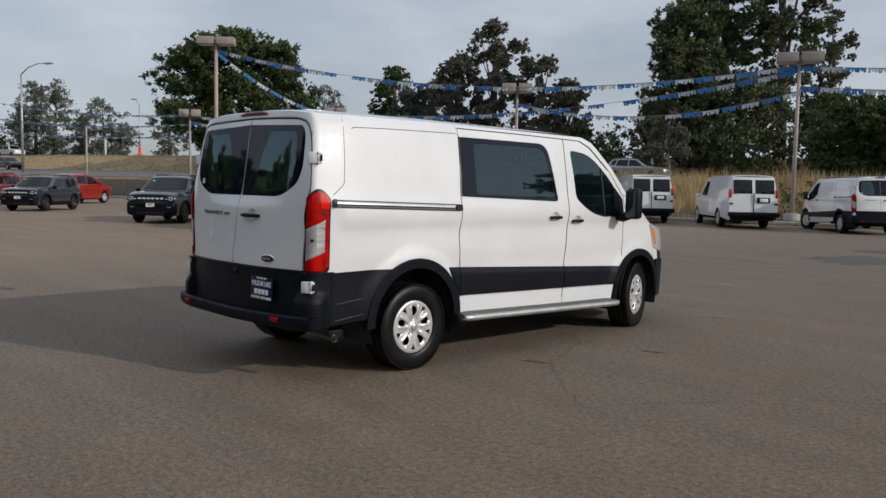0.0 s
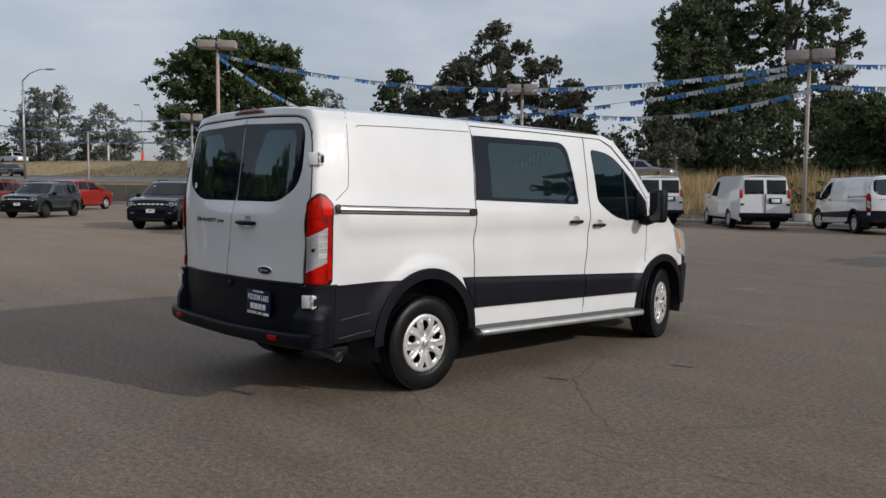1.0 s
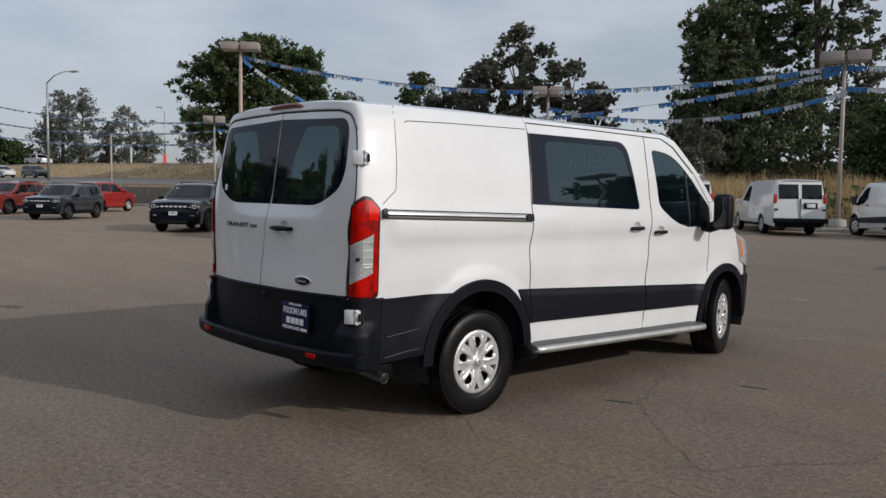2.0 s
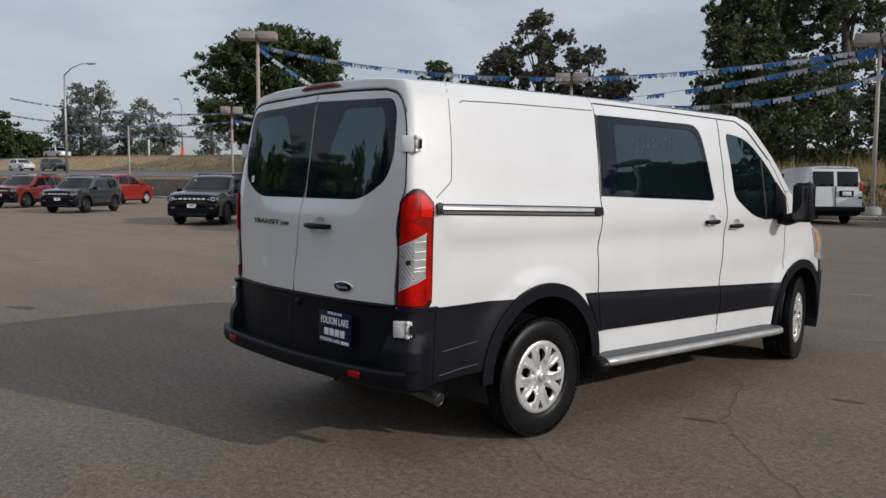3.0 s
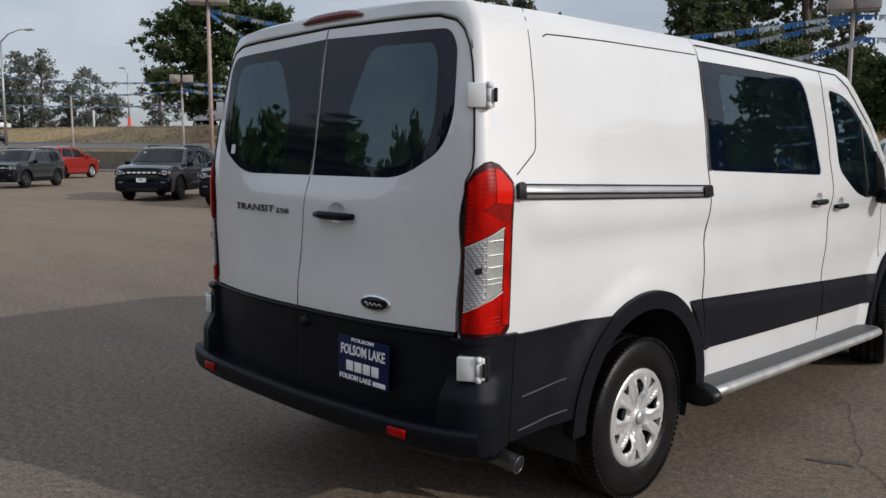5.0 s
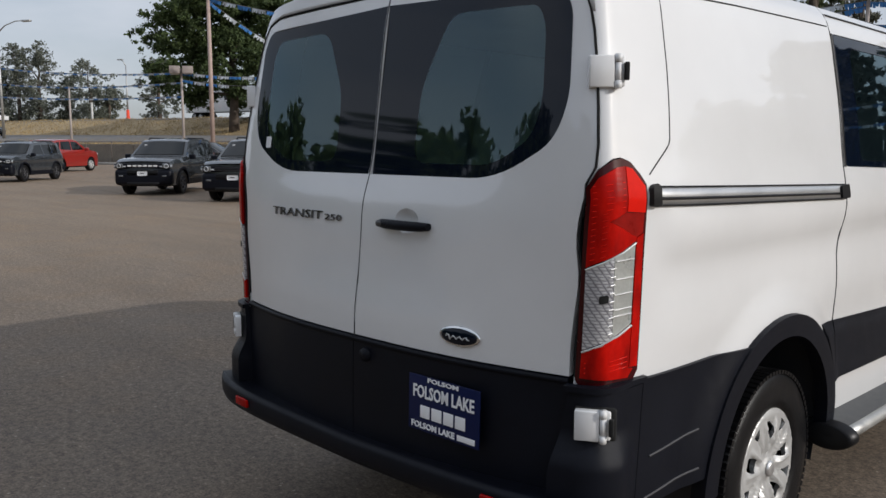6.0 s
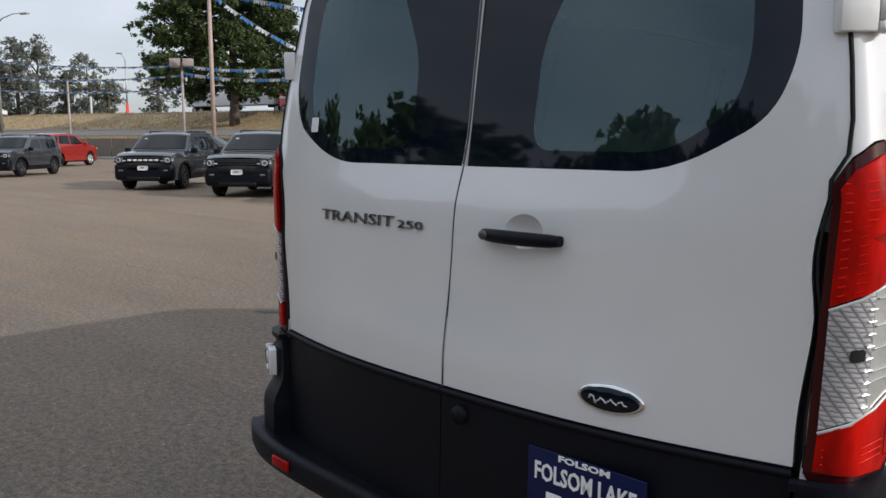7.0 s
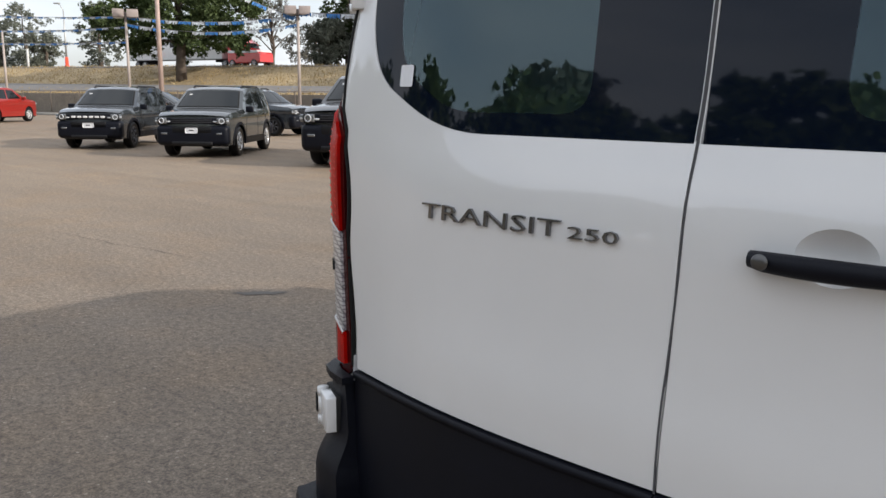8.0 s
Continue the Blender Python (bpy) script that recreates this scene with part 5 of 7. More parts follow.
            # the maker's mark as plain blocks
            for x0, x1, y0, y1 in ((-0.097, -0.055, -0.045, -0.005), (-0.047, -0.003, -0.045, -0.005), (0.005, 0.047, -0.045, -0.005), (0.055, 0.097, -0.045, -0.005), (0.064, 0.137, -0.080, -0.062)):
                mb = box_bm(x0, x1, y0, y1, 0.0032, 0.0052, 0.0008)
                bmesh.ops.transform(mb, matrix=tiltm, verts=mb.verts[:])
                part("plate_block", mb, M["plate_white"], pl)
        else:
            for body, xx, size, width, zc in (("TRANSIT", -0.408, 0.043, 0.334, 1.248), ("250", -0.176, 0.030, 0.098, 1.245)):
                tb = text_bm(body, size, width, 0.003, -0.0002)
                for v in tb.verts:
                    x, z, o_ = xx + v.co.x, zc + v.co.y, v.co.z
                    v.co = rear_at(x, z, 0.004 + o_)
                bmesh.ops.recalc_face_normals(tb, faces=tb.faces[:])
                part("model_badge", tb, M["badge_metal"], d, "dark chrome model lettering", smooth=False)
    # tail lamps
    def lamp_poly(shrink):
        c = Vector((sum(p[0] for p in lamp) / len(lamp), sum(p[1] for p in lamp) / len(lamp)))
        return [tuple(Vector(p) + (c - Vector(p)).normalized() * shrink) for p in lamp]
    base_r, base_l = both("tail_lamp", skin(lamp_poly(0.003), wz(0.006), 0.025, (), 0.05, out_side), M["lamp_frame"], van, "tall red and clear tail lamp")

    def lens(nm, pg, mt, off, label=""):
        x1, x2 = both(nm, skin(pg, wz(off - 0.010), 0.02, (), 0.012, out_side), M[mt], base_r, label)
        x2.parent = base_l
    al, ar = a_edge + 0.027, -0.842
    slant = lambda a, z0: z0 + 0.50 * (a - al)
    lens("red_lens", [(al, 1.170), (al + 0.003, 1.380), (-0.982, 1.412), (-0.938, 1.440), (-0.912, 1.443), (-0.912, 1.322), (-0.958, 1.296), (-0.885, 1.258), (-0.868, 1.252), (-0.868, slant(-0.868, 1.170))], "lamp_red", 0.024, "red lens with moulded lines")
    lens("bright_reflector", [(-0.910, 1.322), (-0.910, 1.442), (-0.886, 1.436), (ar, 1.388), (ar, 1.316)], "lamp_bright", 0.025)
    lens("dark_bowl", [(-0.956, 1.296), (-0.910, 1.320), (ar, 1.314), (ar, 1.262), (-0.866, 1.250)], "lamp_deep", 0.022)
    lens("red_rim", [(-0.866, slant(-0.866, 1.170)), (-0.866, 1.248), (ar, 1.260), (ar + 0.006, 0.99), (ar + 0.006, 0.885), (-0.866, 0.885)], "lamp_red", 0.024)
    lens("clear_lens", [(al, 0.940), (al, 1.164), (-0.942, slant(-0.942, 1.164)), (-0.938, slant(-0.938, 0.940))], "lamp_clear", 0.023, "clear lens over a silvered reflector")
    lens("clear_lens", [(-0.936, slant(-0.936, 0.940)), (-0.940, slant(-0.940, 1.164)), (-0.869, slant(-0.869, 1.164)), (-0.869, slant(-0.869, 0.940))], "lamp_grey", 0.022)
    lens("red_lens", [(al - 0.002, 0.862), (al, 0.934), (-0.869, slant(-0.869, 0.934)), (-0.869, 0.882), (-0.852, 0.880), (-0.870, 0.856)], "lamp_red", 0.024)
    for za_, zb_ in ((1.164, 1.168), (0.935, 0.939)):
        x1, x2 = both("lens_seam", bar_on([(al, za_), (-0.869, slant(-0.869, za_))], van_at, 0.005, 0.0165, 0.004), M["hubcap"], base_r)
        x2.parent = base_l
    for zz in (1.192, 1.142, 1.100, 1.058, 1.040):
        x1, x2 = both("lens_rib", bar_on([(-0.936, zz - 0.004), (-0.873, zz)], van_at, 0.0028, 0.0160, 0.003), M["silver"], base_r)
        x2.parent = base_l
    for k in range(9):
        zz = 1.168 - k * 0.0225
        x1, x2 = both("lens_facet", bar_on([(-0.950, zz), (-0.937, zz + 0.002)], van_at, 0.0032, 0.0160, 0.003), M["silver"], base_r)
        x2.parent = base_l
    for k in range(13):
        zz = 1.400 - k * 0.0165
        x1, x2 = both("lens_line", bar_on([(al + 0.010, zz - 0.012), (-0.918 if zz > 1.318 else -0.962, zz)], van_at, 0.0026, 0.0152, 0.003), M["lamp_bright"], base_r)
        x2.parent = base_l
    for k in range(3):
        zz = 0.905 - k * 0.014
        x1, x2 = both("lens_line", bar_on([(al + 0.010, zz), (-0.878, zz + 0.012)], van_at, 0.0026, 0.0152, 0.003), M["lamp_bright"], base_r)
        x2.parent = base_l
    x1, x2 = both("bulb", skin(rounded([(-0.972, 1.072), (-0.952, 1.076), (-0.952, 1.098), (-0.972, 1.094)], 0.006), wz(0.0162), 0.02, (), 0.004, out_side), M["gap"], base_r)
    x2.parent = base_l
    # high brake lamp over the doors
    rows = []
    for i in range(13):
        x = -0.21 + 0.40 * i / 12
        hgt = 0.026 * (1 - abs((i - 6) / 6) ** 4)
        p = rear_at(x, 2.045)
        rows.append([(x, p.y + 0.02, 2.044), (x, p.y - 0.014, 2.044), (x, p.y - 0.010, 2.048 + hgt), (x, p.y + 0.06, 2.056 + hgt)])
    hb = grid_bm(rows)
    bmesh.ops.recalc_face_normals(hb, faces=hb.faces[:])
    part("brake_lamp", hb, simple("brake_lamp_red", (0.16, 0.012, 0.012), 0.25, coat=0.6), van, "dull red high brake lamp")
    # rear bumper: step in the middle, tall corners
    def bump_sec(t):
        """A slice of the bumper at t from -1 to 1 across the tail."""
        x = t * 0.972
        edge = smooth01((abs(t) - 0.80) / 0.16)
        a = rear_a(min(abs(x), 0.94), 0.8)
        base = van_at(a, 0.6)
        y = -1.085 + 0.020 * abs(t) ** 2 + 0.075 * abs(t) ** 8
        top = 0.515 + 0.018 * abs(t)
        pr = 0.064 - 0.012 * abs(t) ** 3
        lo = 0.435 + 0.012 * abs(t)
        return [(x, y + 0.08, lo - 0.03), (x, y - pr * 0.3, lo - 0.022), (x, y - pr * 0.80, lo), (x, y - pr * 0.98, lo + 0.025), (x, y - pr, top - 0.018), (x, y - pr * 0.88, top), (x, y - pr * 0.45, top - 0.003), (x, y + 0.05, top - 0.006)]
    rows = [bump_sec(-1 + 2 * i / 48) for i in range(49)]
    bb = grid_bm(rows)
    bmesh.ops.recalc_face_normals(bb, faces=bb.faces[:])
    bumper = part("rear_bumper", bb, B, van, "black plastic rear step bumper")
    corner = [(a_edge - 0.03, 0.425), (a_edge - 0.03, 0.60), (a_edge + 0.002, 0.826), (a_edge + 0.235, 0.826), (a_edge + 0.235, 0.425)]
    x1, x2 = both("bumper_corner", skin(corner, lambda a, z: van_at(a, z, 0.014 + (0.012 + 0.040 * smooth01((0.715 - z) / 0.10)) * smooth01((-0.80 - a) / 0.12)), 0.022, (), 0.06, out_side), B, bumper)
    lipb = skin([(a_edge - 0.01, 0.826), (a_lamp_out + 0.035, 0.830), (a_lamp_out + 0.035, 0.846), (a_edge - 0.01, 0.842)], lambda a, z: van_at(a, z, 0.018 + 0.022 * smooth01((-0.82 - a) / 0.14)), 0.03, (), 0.03, out_side)
    both("bumper_lip", lipb, B, bumper)
    for sx in (-1, 1):
        rf = box_bm(-0.045, 0.045, -0.006, 0.006, -0.016, 0.016, 0.004)
        bmesh.ops.rotate(rf, verts=rf.verts[:], cent=(0, 0, 0), matrix=Matrix.Rotation(sx * 0.07, 3, 'Z'))
        bmesh.ops.translate(rf, verts=rf.verts[:], vec=(sx * 0.660, -1.137, 0.488))
        part("reflector", rf, M["lamp_red"], bumper, "red bumper reflector")
    # tailpipe and tow hook
    part("tailpipe", tube_bm([(0.42, -0.50, 0.42), (0.50, -0.72, 0.41), (0.64, -0.82, 0.395), (0.80, -0.81, 0.372), (0.945, -0.785, 0.348)], 0.034, 16, cap=False), simple("pipe_metal", (0.15, 0.15, 0.155), 0.4, 0.9, var=0.3, scale=18), van, "dull metal tailpipe")
    end = Vector((0.945, -0.785, 0.348))
    ax_ = Vector((0.145, 0.025, -0.024)).normalized()
    part("tailpipe_rim", tube_bm([end + (Vector((0, 0, 1)).cross(ax_).normalized() * math.cos(k * math.tau / 20) + ax_.cross(Vector((0, 0, 1)).cross(ax_)).normalized() * math.sin(k * math.tau / 20)) * 0.033 for k in range(20)], 0.003, 6, closed=True), M["dark_rim0"], van)
    part("tailpipe_bore", tube_bm([(0.64, -0.82, 0.395), (0.80, -0.81, 0.372), (0.943, -0.7855, 0.348)], 0.030, 16, cap=True), M["gap"], van)
    part("tow_eye", tube_bm([(0.30 + 0.018 * math.cos(t * math.tau / 12), -1.00, 0.388 + 0.018 * math.sin(t * math.tau / 12)) for t in range(12)], 0.008, 8, closed=True), M["dark_trim"], van)
    # wheels
    for wx, wy, st in ((0.865, 0.0, 0), (-0.865, 0.0, 0), (0.865, 3.30, 14.5), (-0.865, 3.30, 14.5)):
        wheel(van, wx, wy, 0.352, st, wx < 0)
    return van


van = build_van()

# ---- other vehicles ----
def simple_wheel(parent, x, y, r=0.37, w=0.24, rim="dark_rim", mirror=False, spokes=7):
    root = empty("wheel")
    root.parent = parent
    root.matrix_local = pose(x, y, r, 0, 0, 180 if mirror else 0)
    h, rr = w / 2, r * 0.64
    part("tyre", lathe_bm([(-h * 0.7, rr), (-h, r * 0.82), (-h * 0.9, r * 0.96), (-h * 0.6, r), (h * 0.6, r), (h * 0.9, r * 0.96), (h, r * 0.82), (h * 0.85, rr)], 32), M["rubber"], root)
    rm = lathe_bm([(h * 0.85, rr), (h * 0.88, rr * 0.93), (h * 0.5, rr * 0.88), (h * 0.4, 0.0)], 32)
    part("rim", rm, M["dark_trim"], root)
    sp = lathe_bm([(h * 0.9, 0.0), (h * 0.88, rr * 0.22), (h * 0.6, rr * 0.25)], 16)
    for k in range(spokes):
        b = box_bm(h * 0.62, h * 0.86, -0.026, 0.026, rr * 0.15, rr * 0.96)
        bmesh.ops.rotate(b, verts=b.verts[:], cent=(0, 0, 0), matrix=Matrix.Rotation(k * math.tau / spokes, 3, 'X'))
        merge(sp, b)
    ring = lathe_bm([(h * 0.70, rr * 0.99), (h * 0.9, rr * 1.0), (h * 0.9, rr * 0.90), (h * 0.6, rr * 0.88)], 32)
    merge(sp, ring)
    part("spokes", sp, M[rim], root)
    return root


M["dark_rim"] = simple("dark_rim", (0.07, 0.07, 0.075), 0.35, 0.7, var=0.1)
M["bright_rim"] = simple("bright_rim", (0.6, 0.6, 0.6), 0.3, 0.7, var=0.1)
M["car_glass"] = simple("car_glass", (0.006, 0.008, 0.009), 0.03, var=0.1, spec=0.38)
M["lamp_smoke"] = simple("lamp_smoke", (0.16, 0.17, 0.18), 0.12, 0.5, coat=0.8, var=0.35, scale=25)
M["red_lens"] = simple("red_lens", (0.5, 0.02, 0.015), 0.2, coat=0.8)
M["white_bar"] = simple("white_bar", (0.7, 0.7, 0.7), 0.4)


def car_body(name, label, mat, width, outline, wins, wheels, wr, low=0.28, taper=0.10, tumble=0.16, belt=1.05, category="car", rim="dark_rim", nose_out=0.14, tail_out=0.05, clad=None, spokes=7, noshell=False):
    """A road vehicle with its nose towards +y. outline: named runs of (y, z) from the nose's foot over the roof to the tail's foot."""
    car = empty(name)
    tagged(car, label, category)
    ys = [p[0] for _, run in outline for p in run]
    y0, y1 = min(ys), max(ys)
    ym, hl = (y0 + y1) / 2, (y1 - y0) / 2

    def at(y, z, off=0.0):
        e = abs((y - ym) / hl)
        x = width / 2 * (1 - taper * e ** 5) * (1 - tumble * max(0.0, z - belt) / 0.7 - 0.05 * max(0, 0.55 - z))
        x += 0.012 * math.exp(-((z - belt + 0.12) / 0.06) ** 2)
        return Vector((x + off, y, z))
    top = []
    for _, run in outline:
        top += run if not top else run[1:]
    poly = list(top)
    base = []
    for wy in sorted(wheels):
        base += arc_pts(wy, wr, wr + 0.06, 205, -25, 14)
    base = [p for p in base if p[1] > low - 0.02]
    lo_rear, lo_front = (poly[-1][0], low), (poly[0][0], low)
    full = poly + [lo_rear] + base + [lo_front]
    fulls = [(float(a), float(b)) for a, b in full]
    body_m = skin(fulls, at, 0.09, wins, 0.03, lambda p: Vector((1, 0, 0.1)))
    b1 = part("body_side", body_m.copy(), mat, car)
    b2 = part("body_side", mirror_bm(body_m), mat, car)
    body_m.free()
    for wpoly in wins:
        g = skin(wpoly, lambda a, b: at(a, b, -0.012), 0.12, (), 0.0, lambda p: Vector((1, 0, 0.1)))
        part("side_window", mirror_bm(g), M["car_glass"], b2)
        part("side_window", g, M["car_glass"], b1)
    # pillars between the side windows are the body's own; centre skins follow
    for nm, run in outline:
        pts = dense_line(run, 0.12)
        rows = []
        n = 10
        for y, z in pts:
            e = at(y, z)
            if nm in ("front", "bonnet"):
                ymid, zmid = y + nose_out * (1 if nm == "front" else smooth01((y - ym) / hl)), z + (0.04 if nm == "bonnet" else 0)
            elif nm == "tail":
                ymid, zmid = y - tail_out, z
            elif nm == "screen":
                ymid, zmid = y + 0.10, z + 0.02
            elif nm == "rear_screen":
                ymid, zmid = y - 0.04, z + 0.02
            else:
                ymid, zmid = y, z + 0.035
            rows.append([(e.x * s / n, ymid + (y - ymid) * abs(s / n) ** 3, zmid + (z - zmid) * abs(s / n) ** 2.6) for s in range(-n, n + 1)])
        bm = grid_bm(rows)
        bmesh.ops.recalc_face_normals(bm, faces=bm.faces[:])
        cz = sum((f.normal.z if nm in ("roof", "bonnet", "bed") else (f.normal.y if nm in ("front", "screen") else -f.normal.y)) for f in bm.faces)
        if cz < 0:
            bmesh.ops.reverse_faces(bm, faces=bm.faces[:])
        glass = nm in ("screen", "rear_screen")
        panel = part({"screen": "windscreen_frame", "rear_screen": "rear_window_frame", "front": "front_panel", "tail": "tailgate"}.get(nm, nm), bm, mat, car)
        if glass:
            # the pane lies just proud of its painted frame, with a dark rubber edge round it
            sgn = 1 if nm == "screen" else -1
            for pane_name, grow, lift, pm in (("pane_seal", 0.035, 0.004, M["gap"]), ("windscreen" if nm == "screen" else "rear_window", 0.0, 0.009, M["car_glass"])):
                k0, k1 = 0.10 - grow, 0.93 + grow
                gr = []
                for t in [k0 + (k1 - k0) * i / 8 for i in range(9)]:
                    f = t * (len(rows) - 1)
                    i0 = min(int(f), len(rows) - 2)
                    ra, rb = rows[i0], rows[i0 + 1]
                    line = [Vector(p).lerp(Vector(q), f - i0) for p, q in zip(ra, rb)]
                    half = 0.87 + grow
                    row = []
                    for j in range(-10, 11):
                        g = (j / 10 * half + 1) * (len(line) - 1) / 2
                        j0 = min(int(g), len(line) - 2)
                        row.append(line[j0].lerp(line[j0 + 1], g - j0) + Vector((0, sgn * lift, lift)))
                    gr.append(row)
                gb = grid_bm(gr)
                bmesh.ops.recalc_face_normals(gb, faces=gb.faces[:])
                if sum(f_.normal.y * sgn for f_ in gb.faces) < 0:
                    bmesh.ops.reverse_faces(gb, faces=gb.faces[:])
                part(pane_name, gb, pm, panel)
    part("underbody", box_bm(-width * 0.42, width * 0.42, y0 + 0.12, y1 - 0.12, low - 0.03, low + 0.5, 0.03), M["gap"], car)
    for wy in wheels:
        for sx in (-1, 1):
            simple_wheel(car, sx * (width / 2 - 0.13), wy, wr, 0.23, rim, sx < 0, spokes)
            if clad:
                fl = arc_pts(wy, wr, wr + 0.12, 190, -10, 16) + arc_pts(wy, wr, wr + 0.05, -10, 190, 16)
                b = skin(fl, lambda a, z: at(a, z, 0.012), 0.1, (), 0.03, lambda p: Vector((1, 0, 0.1)))
                if sx < 0:
                    b = mirror_bm(b)
                part("arch_trim", b, M["black_plastic"], car)
    for sx in (-1, 1):
        mb = box_bm(-0.10, 0.10, -0.06, 0.06, -0.08, 0.08, 0.035, 3)
        sy = [run for nm, run in outline if nm == "screen"][0][0][0] - 0.18
        bmesh.ops.translate(mb, verts=mb.verts[:], vec=(sx * (width / 2 + 0.10), sy, belt + 0.10))
        part("door_mirror", mb, M["black_plastic"] if clad else mat, car)
    return car, at


def suv(label, mat, plain_grille=False, rim="dark_rim", roofcol=None, big=0.955, front_bars=True):
    """A boxy compact off-road wagon with a dark front, round lamps, cladding and roof bars."""
    outline = [("front", [(2.10, 0.46), (2.16, 0.70), (2.14, 1.00)]), ("bonnet", [(2.14, 1.00), (1.98, 1.07), (1.45, 1.12), (0.98, 1.16)]),
               ("screen", [(0.98, 1.16), (0.34, 1.62)]), ("roof", [(0.34, 1.62), (0.14, 1.68), (-0.6, 1.715), (-1.6, 1.70), (-1.92, 1.66)]),
               ("rear_screen", [(-1.92, 1.66), (-2.08, 1.20)]), ("tail", [(-2.08, 1.20), (-2.16, 1.0), (-2.15, 0.50)])]
    wins = [rounded([(0.68, 1.18), (0.24, 1.555), (-0.28, 1.585), (-0.30, 1.15)], [0.03, 0.06, 0.04, 0.03]),
            rounded([(-0.36, 1.15), (-0.34, 1.585), (-1.06, 1.585), (-1.10, 1.15)], 0.04),
            rounded([(-1.18, 1.18), (-1.14, 1.575), (-1.72, 1.555), (-1.86, 1.22)], 0.06)]
    car, at = car_body("suv", label, mat, 1.88, outline, wins, (1.33, -1.34), 0.37, 0.30, 0.13, 0.25, 1.06, "suv", rim, 0.075, 0.05, True)
    D, K = M["dark_trim"], M["black_plastic"]
    # black band with the grille between the lamps
    band = part("grille", box_bm(-0.85, 0.85, 2.08, 2.222, 0.80, 0.985, 0.05, 4), D, car, "black front grille")
    part("grille_frame", box_bm(-0.60, 0.60, 2.20, 2.228, 0.815, 0.965, 0.02), K, band)
    if front_bars and not plain_grille:
        part("grille_bar", box_bm(-0.50, 0.50, 2.226, 2.240, 0.872, 0.918, 0.006), M["dark_rim"], band)
        for i in range(6):
            x = -0.40 + i * 0.16
            part("grille_mark", box_bm(x - 0.058, x + 0.058, 2.240, 2.247, 0.870, 0.922, 0.003), M["white_bar"], band)
    elif front_bars:
        for zz in (0.86, 0.90, 0.94):
            part("grille_bar", box_bm(-0.5, 0.5, 2.226, 2.238, zz - 0.008, zz + 0.008, 0.003), M["dark_rim"], band)
    for sx in (-1, 1):
        lampb = box_bm(-0.15, 0.15, -0.03, 0.03, -0.072, 0.072, 0.024, 3)
        bmesh.ops.rotate(lampb, verts=lampb.verts[:], cent=(0, 0, 0), matrix=Matrix.Rotation(-sx * 0.22, 3, 'Z'))
        bmesh.ops.translate(lampb, verts=lampb.verts[:], vec=(sx * 0.755, 2.195, 0.893))
        lo = part("headlamp", lampb, M["lamp_smoke"], car, "round-ringed clear headlamp")
        ringb = tube_bm([(sx * 0.735 + 0.060 * math.cos(t * math.tau / 18), 2.232 - 0.014 * math.cos(t * math.tau / 18) * sx, 0.893 + 0.060 * math.sin(t * math.tau / 18)) for t in range(18)], 0.014, 6, closed=True)
        part("lamp_ring", ringb, M["headlamp"], lo)
        part("lamp_bar", box_bm(min(sx * 0.52, sx * 0.67), max(sx * 0.52, sx * 0.67), 2.205, 2.234, 0.858, 0.898, 0.010), M["headlamp"], lo)
        part("lamp_bar", box_bm(min(sx * 0.80, sx * 0.90), max(sx * 0.80, sx * 0.90), 2.165, 2.205, 0.870, 0.914, 0.01), M["headlamp"], lo)
        part("tail_lamp", box_bm(min(sx * 0.60, sx * 0.765), max(sx * 0.60, sx * 0.765), -2.20, -2.10, 0.95, 1.25, 0.02), M["red_lens"], car)
        rail = tube_bm([(sx * 0.63, 0.10, 1.685), (sx * 0.63, 0.0, 1.745), (sx * 0.63, -1.45, 1.745), (sx * 0.63, -1.58, 1.69)], 0.022, 8)
        part("roof_rail", rail, D, car, "black roof rail")
        # sill cladding, door gaps and handles
        sill = skin([(-0.90, 0.30), (0.90, 0.30), (0.90, 0.47), (-0.90, 0.47)], lambda a, z: at(a, z, 0.014), 0.12, (), 0.03, lambda p: Vector((1, 0, 0.1)))
        part("sill_trim", sill if sx > 0 else mirror_bm(sill), K, car)
        for yy0, yy1 in ((0.80, 0.74), (-0.32, -0.32), (-1.12, -1.14)):
            gp = bar_on([(yy0, 0.48), (yy1, 1.12)], at, 0.014, 0.004, 0.006)
            part("door_gap", gp if sx > 0 else mirror_bm(gp), M["gap"], car)
        for yy in (-0.18, -0.98):
            hd = bar_on([(yy - 0.09, 1.02), (yy + 0.09, 1.02)], at, 0.03, 0.03, 0.03)
            part("door_handle", hd if sx > 0 else mirror_bm(hd), mat, car)
        fog = box_bm(min(sx * 0.60, sx * 0.74), max(sx * 0.60, sx * 0.74), 2.245, 2.275, 0.565, 0.615, 0.012)
        part("fog_lamp", fog, M["lamp_smoke"], car)
    bp = box_bm(-0.89, 0.89, 1.94, 2.262, 0.30, 0.80, 0.12, 5)
    part("front_bumper", bp, K, car, "black plastic bumper")
    part("lower_intake", box_bm(-0.48, 0.48, 2.250, 2.262, 0.60, 0.76, 0.01), D, car)
    part("skid_plate", box_bm(-0.50, 0.50, 2.10, 2.270, 0.30, 0.41, 0.03), D, car)
    part("rear_bumper", box_bm(-0.88, 0.88, -2.26, -2.05, 0.42, 0.72, 0.06, 3), K, car)
    pl = part("dealer_card", box_bm(-0.15, 0.15, 2.263, 2.275, 0.60, 0.735, 0.03), M["plate_card"], car, "white dealer card in the plate holder")
    part("card_mark", box_bm(-0.06, 0.06, 2.276, 2.279, 0.660, 0.686, 0.001), M["dark_rim"], pl)
    part("windscreen_card", box_bm(0.50, 0.58, 0.585, 0.600, 1.43, 1.54, 0.002), M["plate_card"], car)
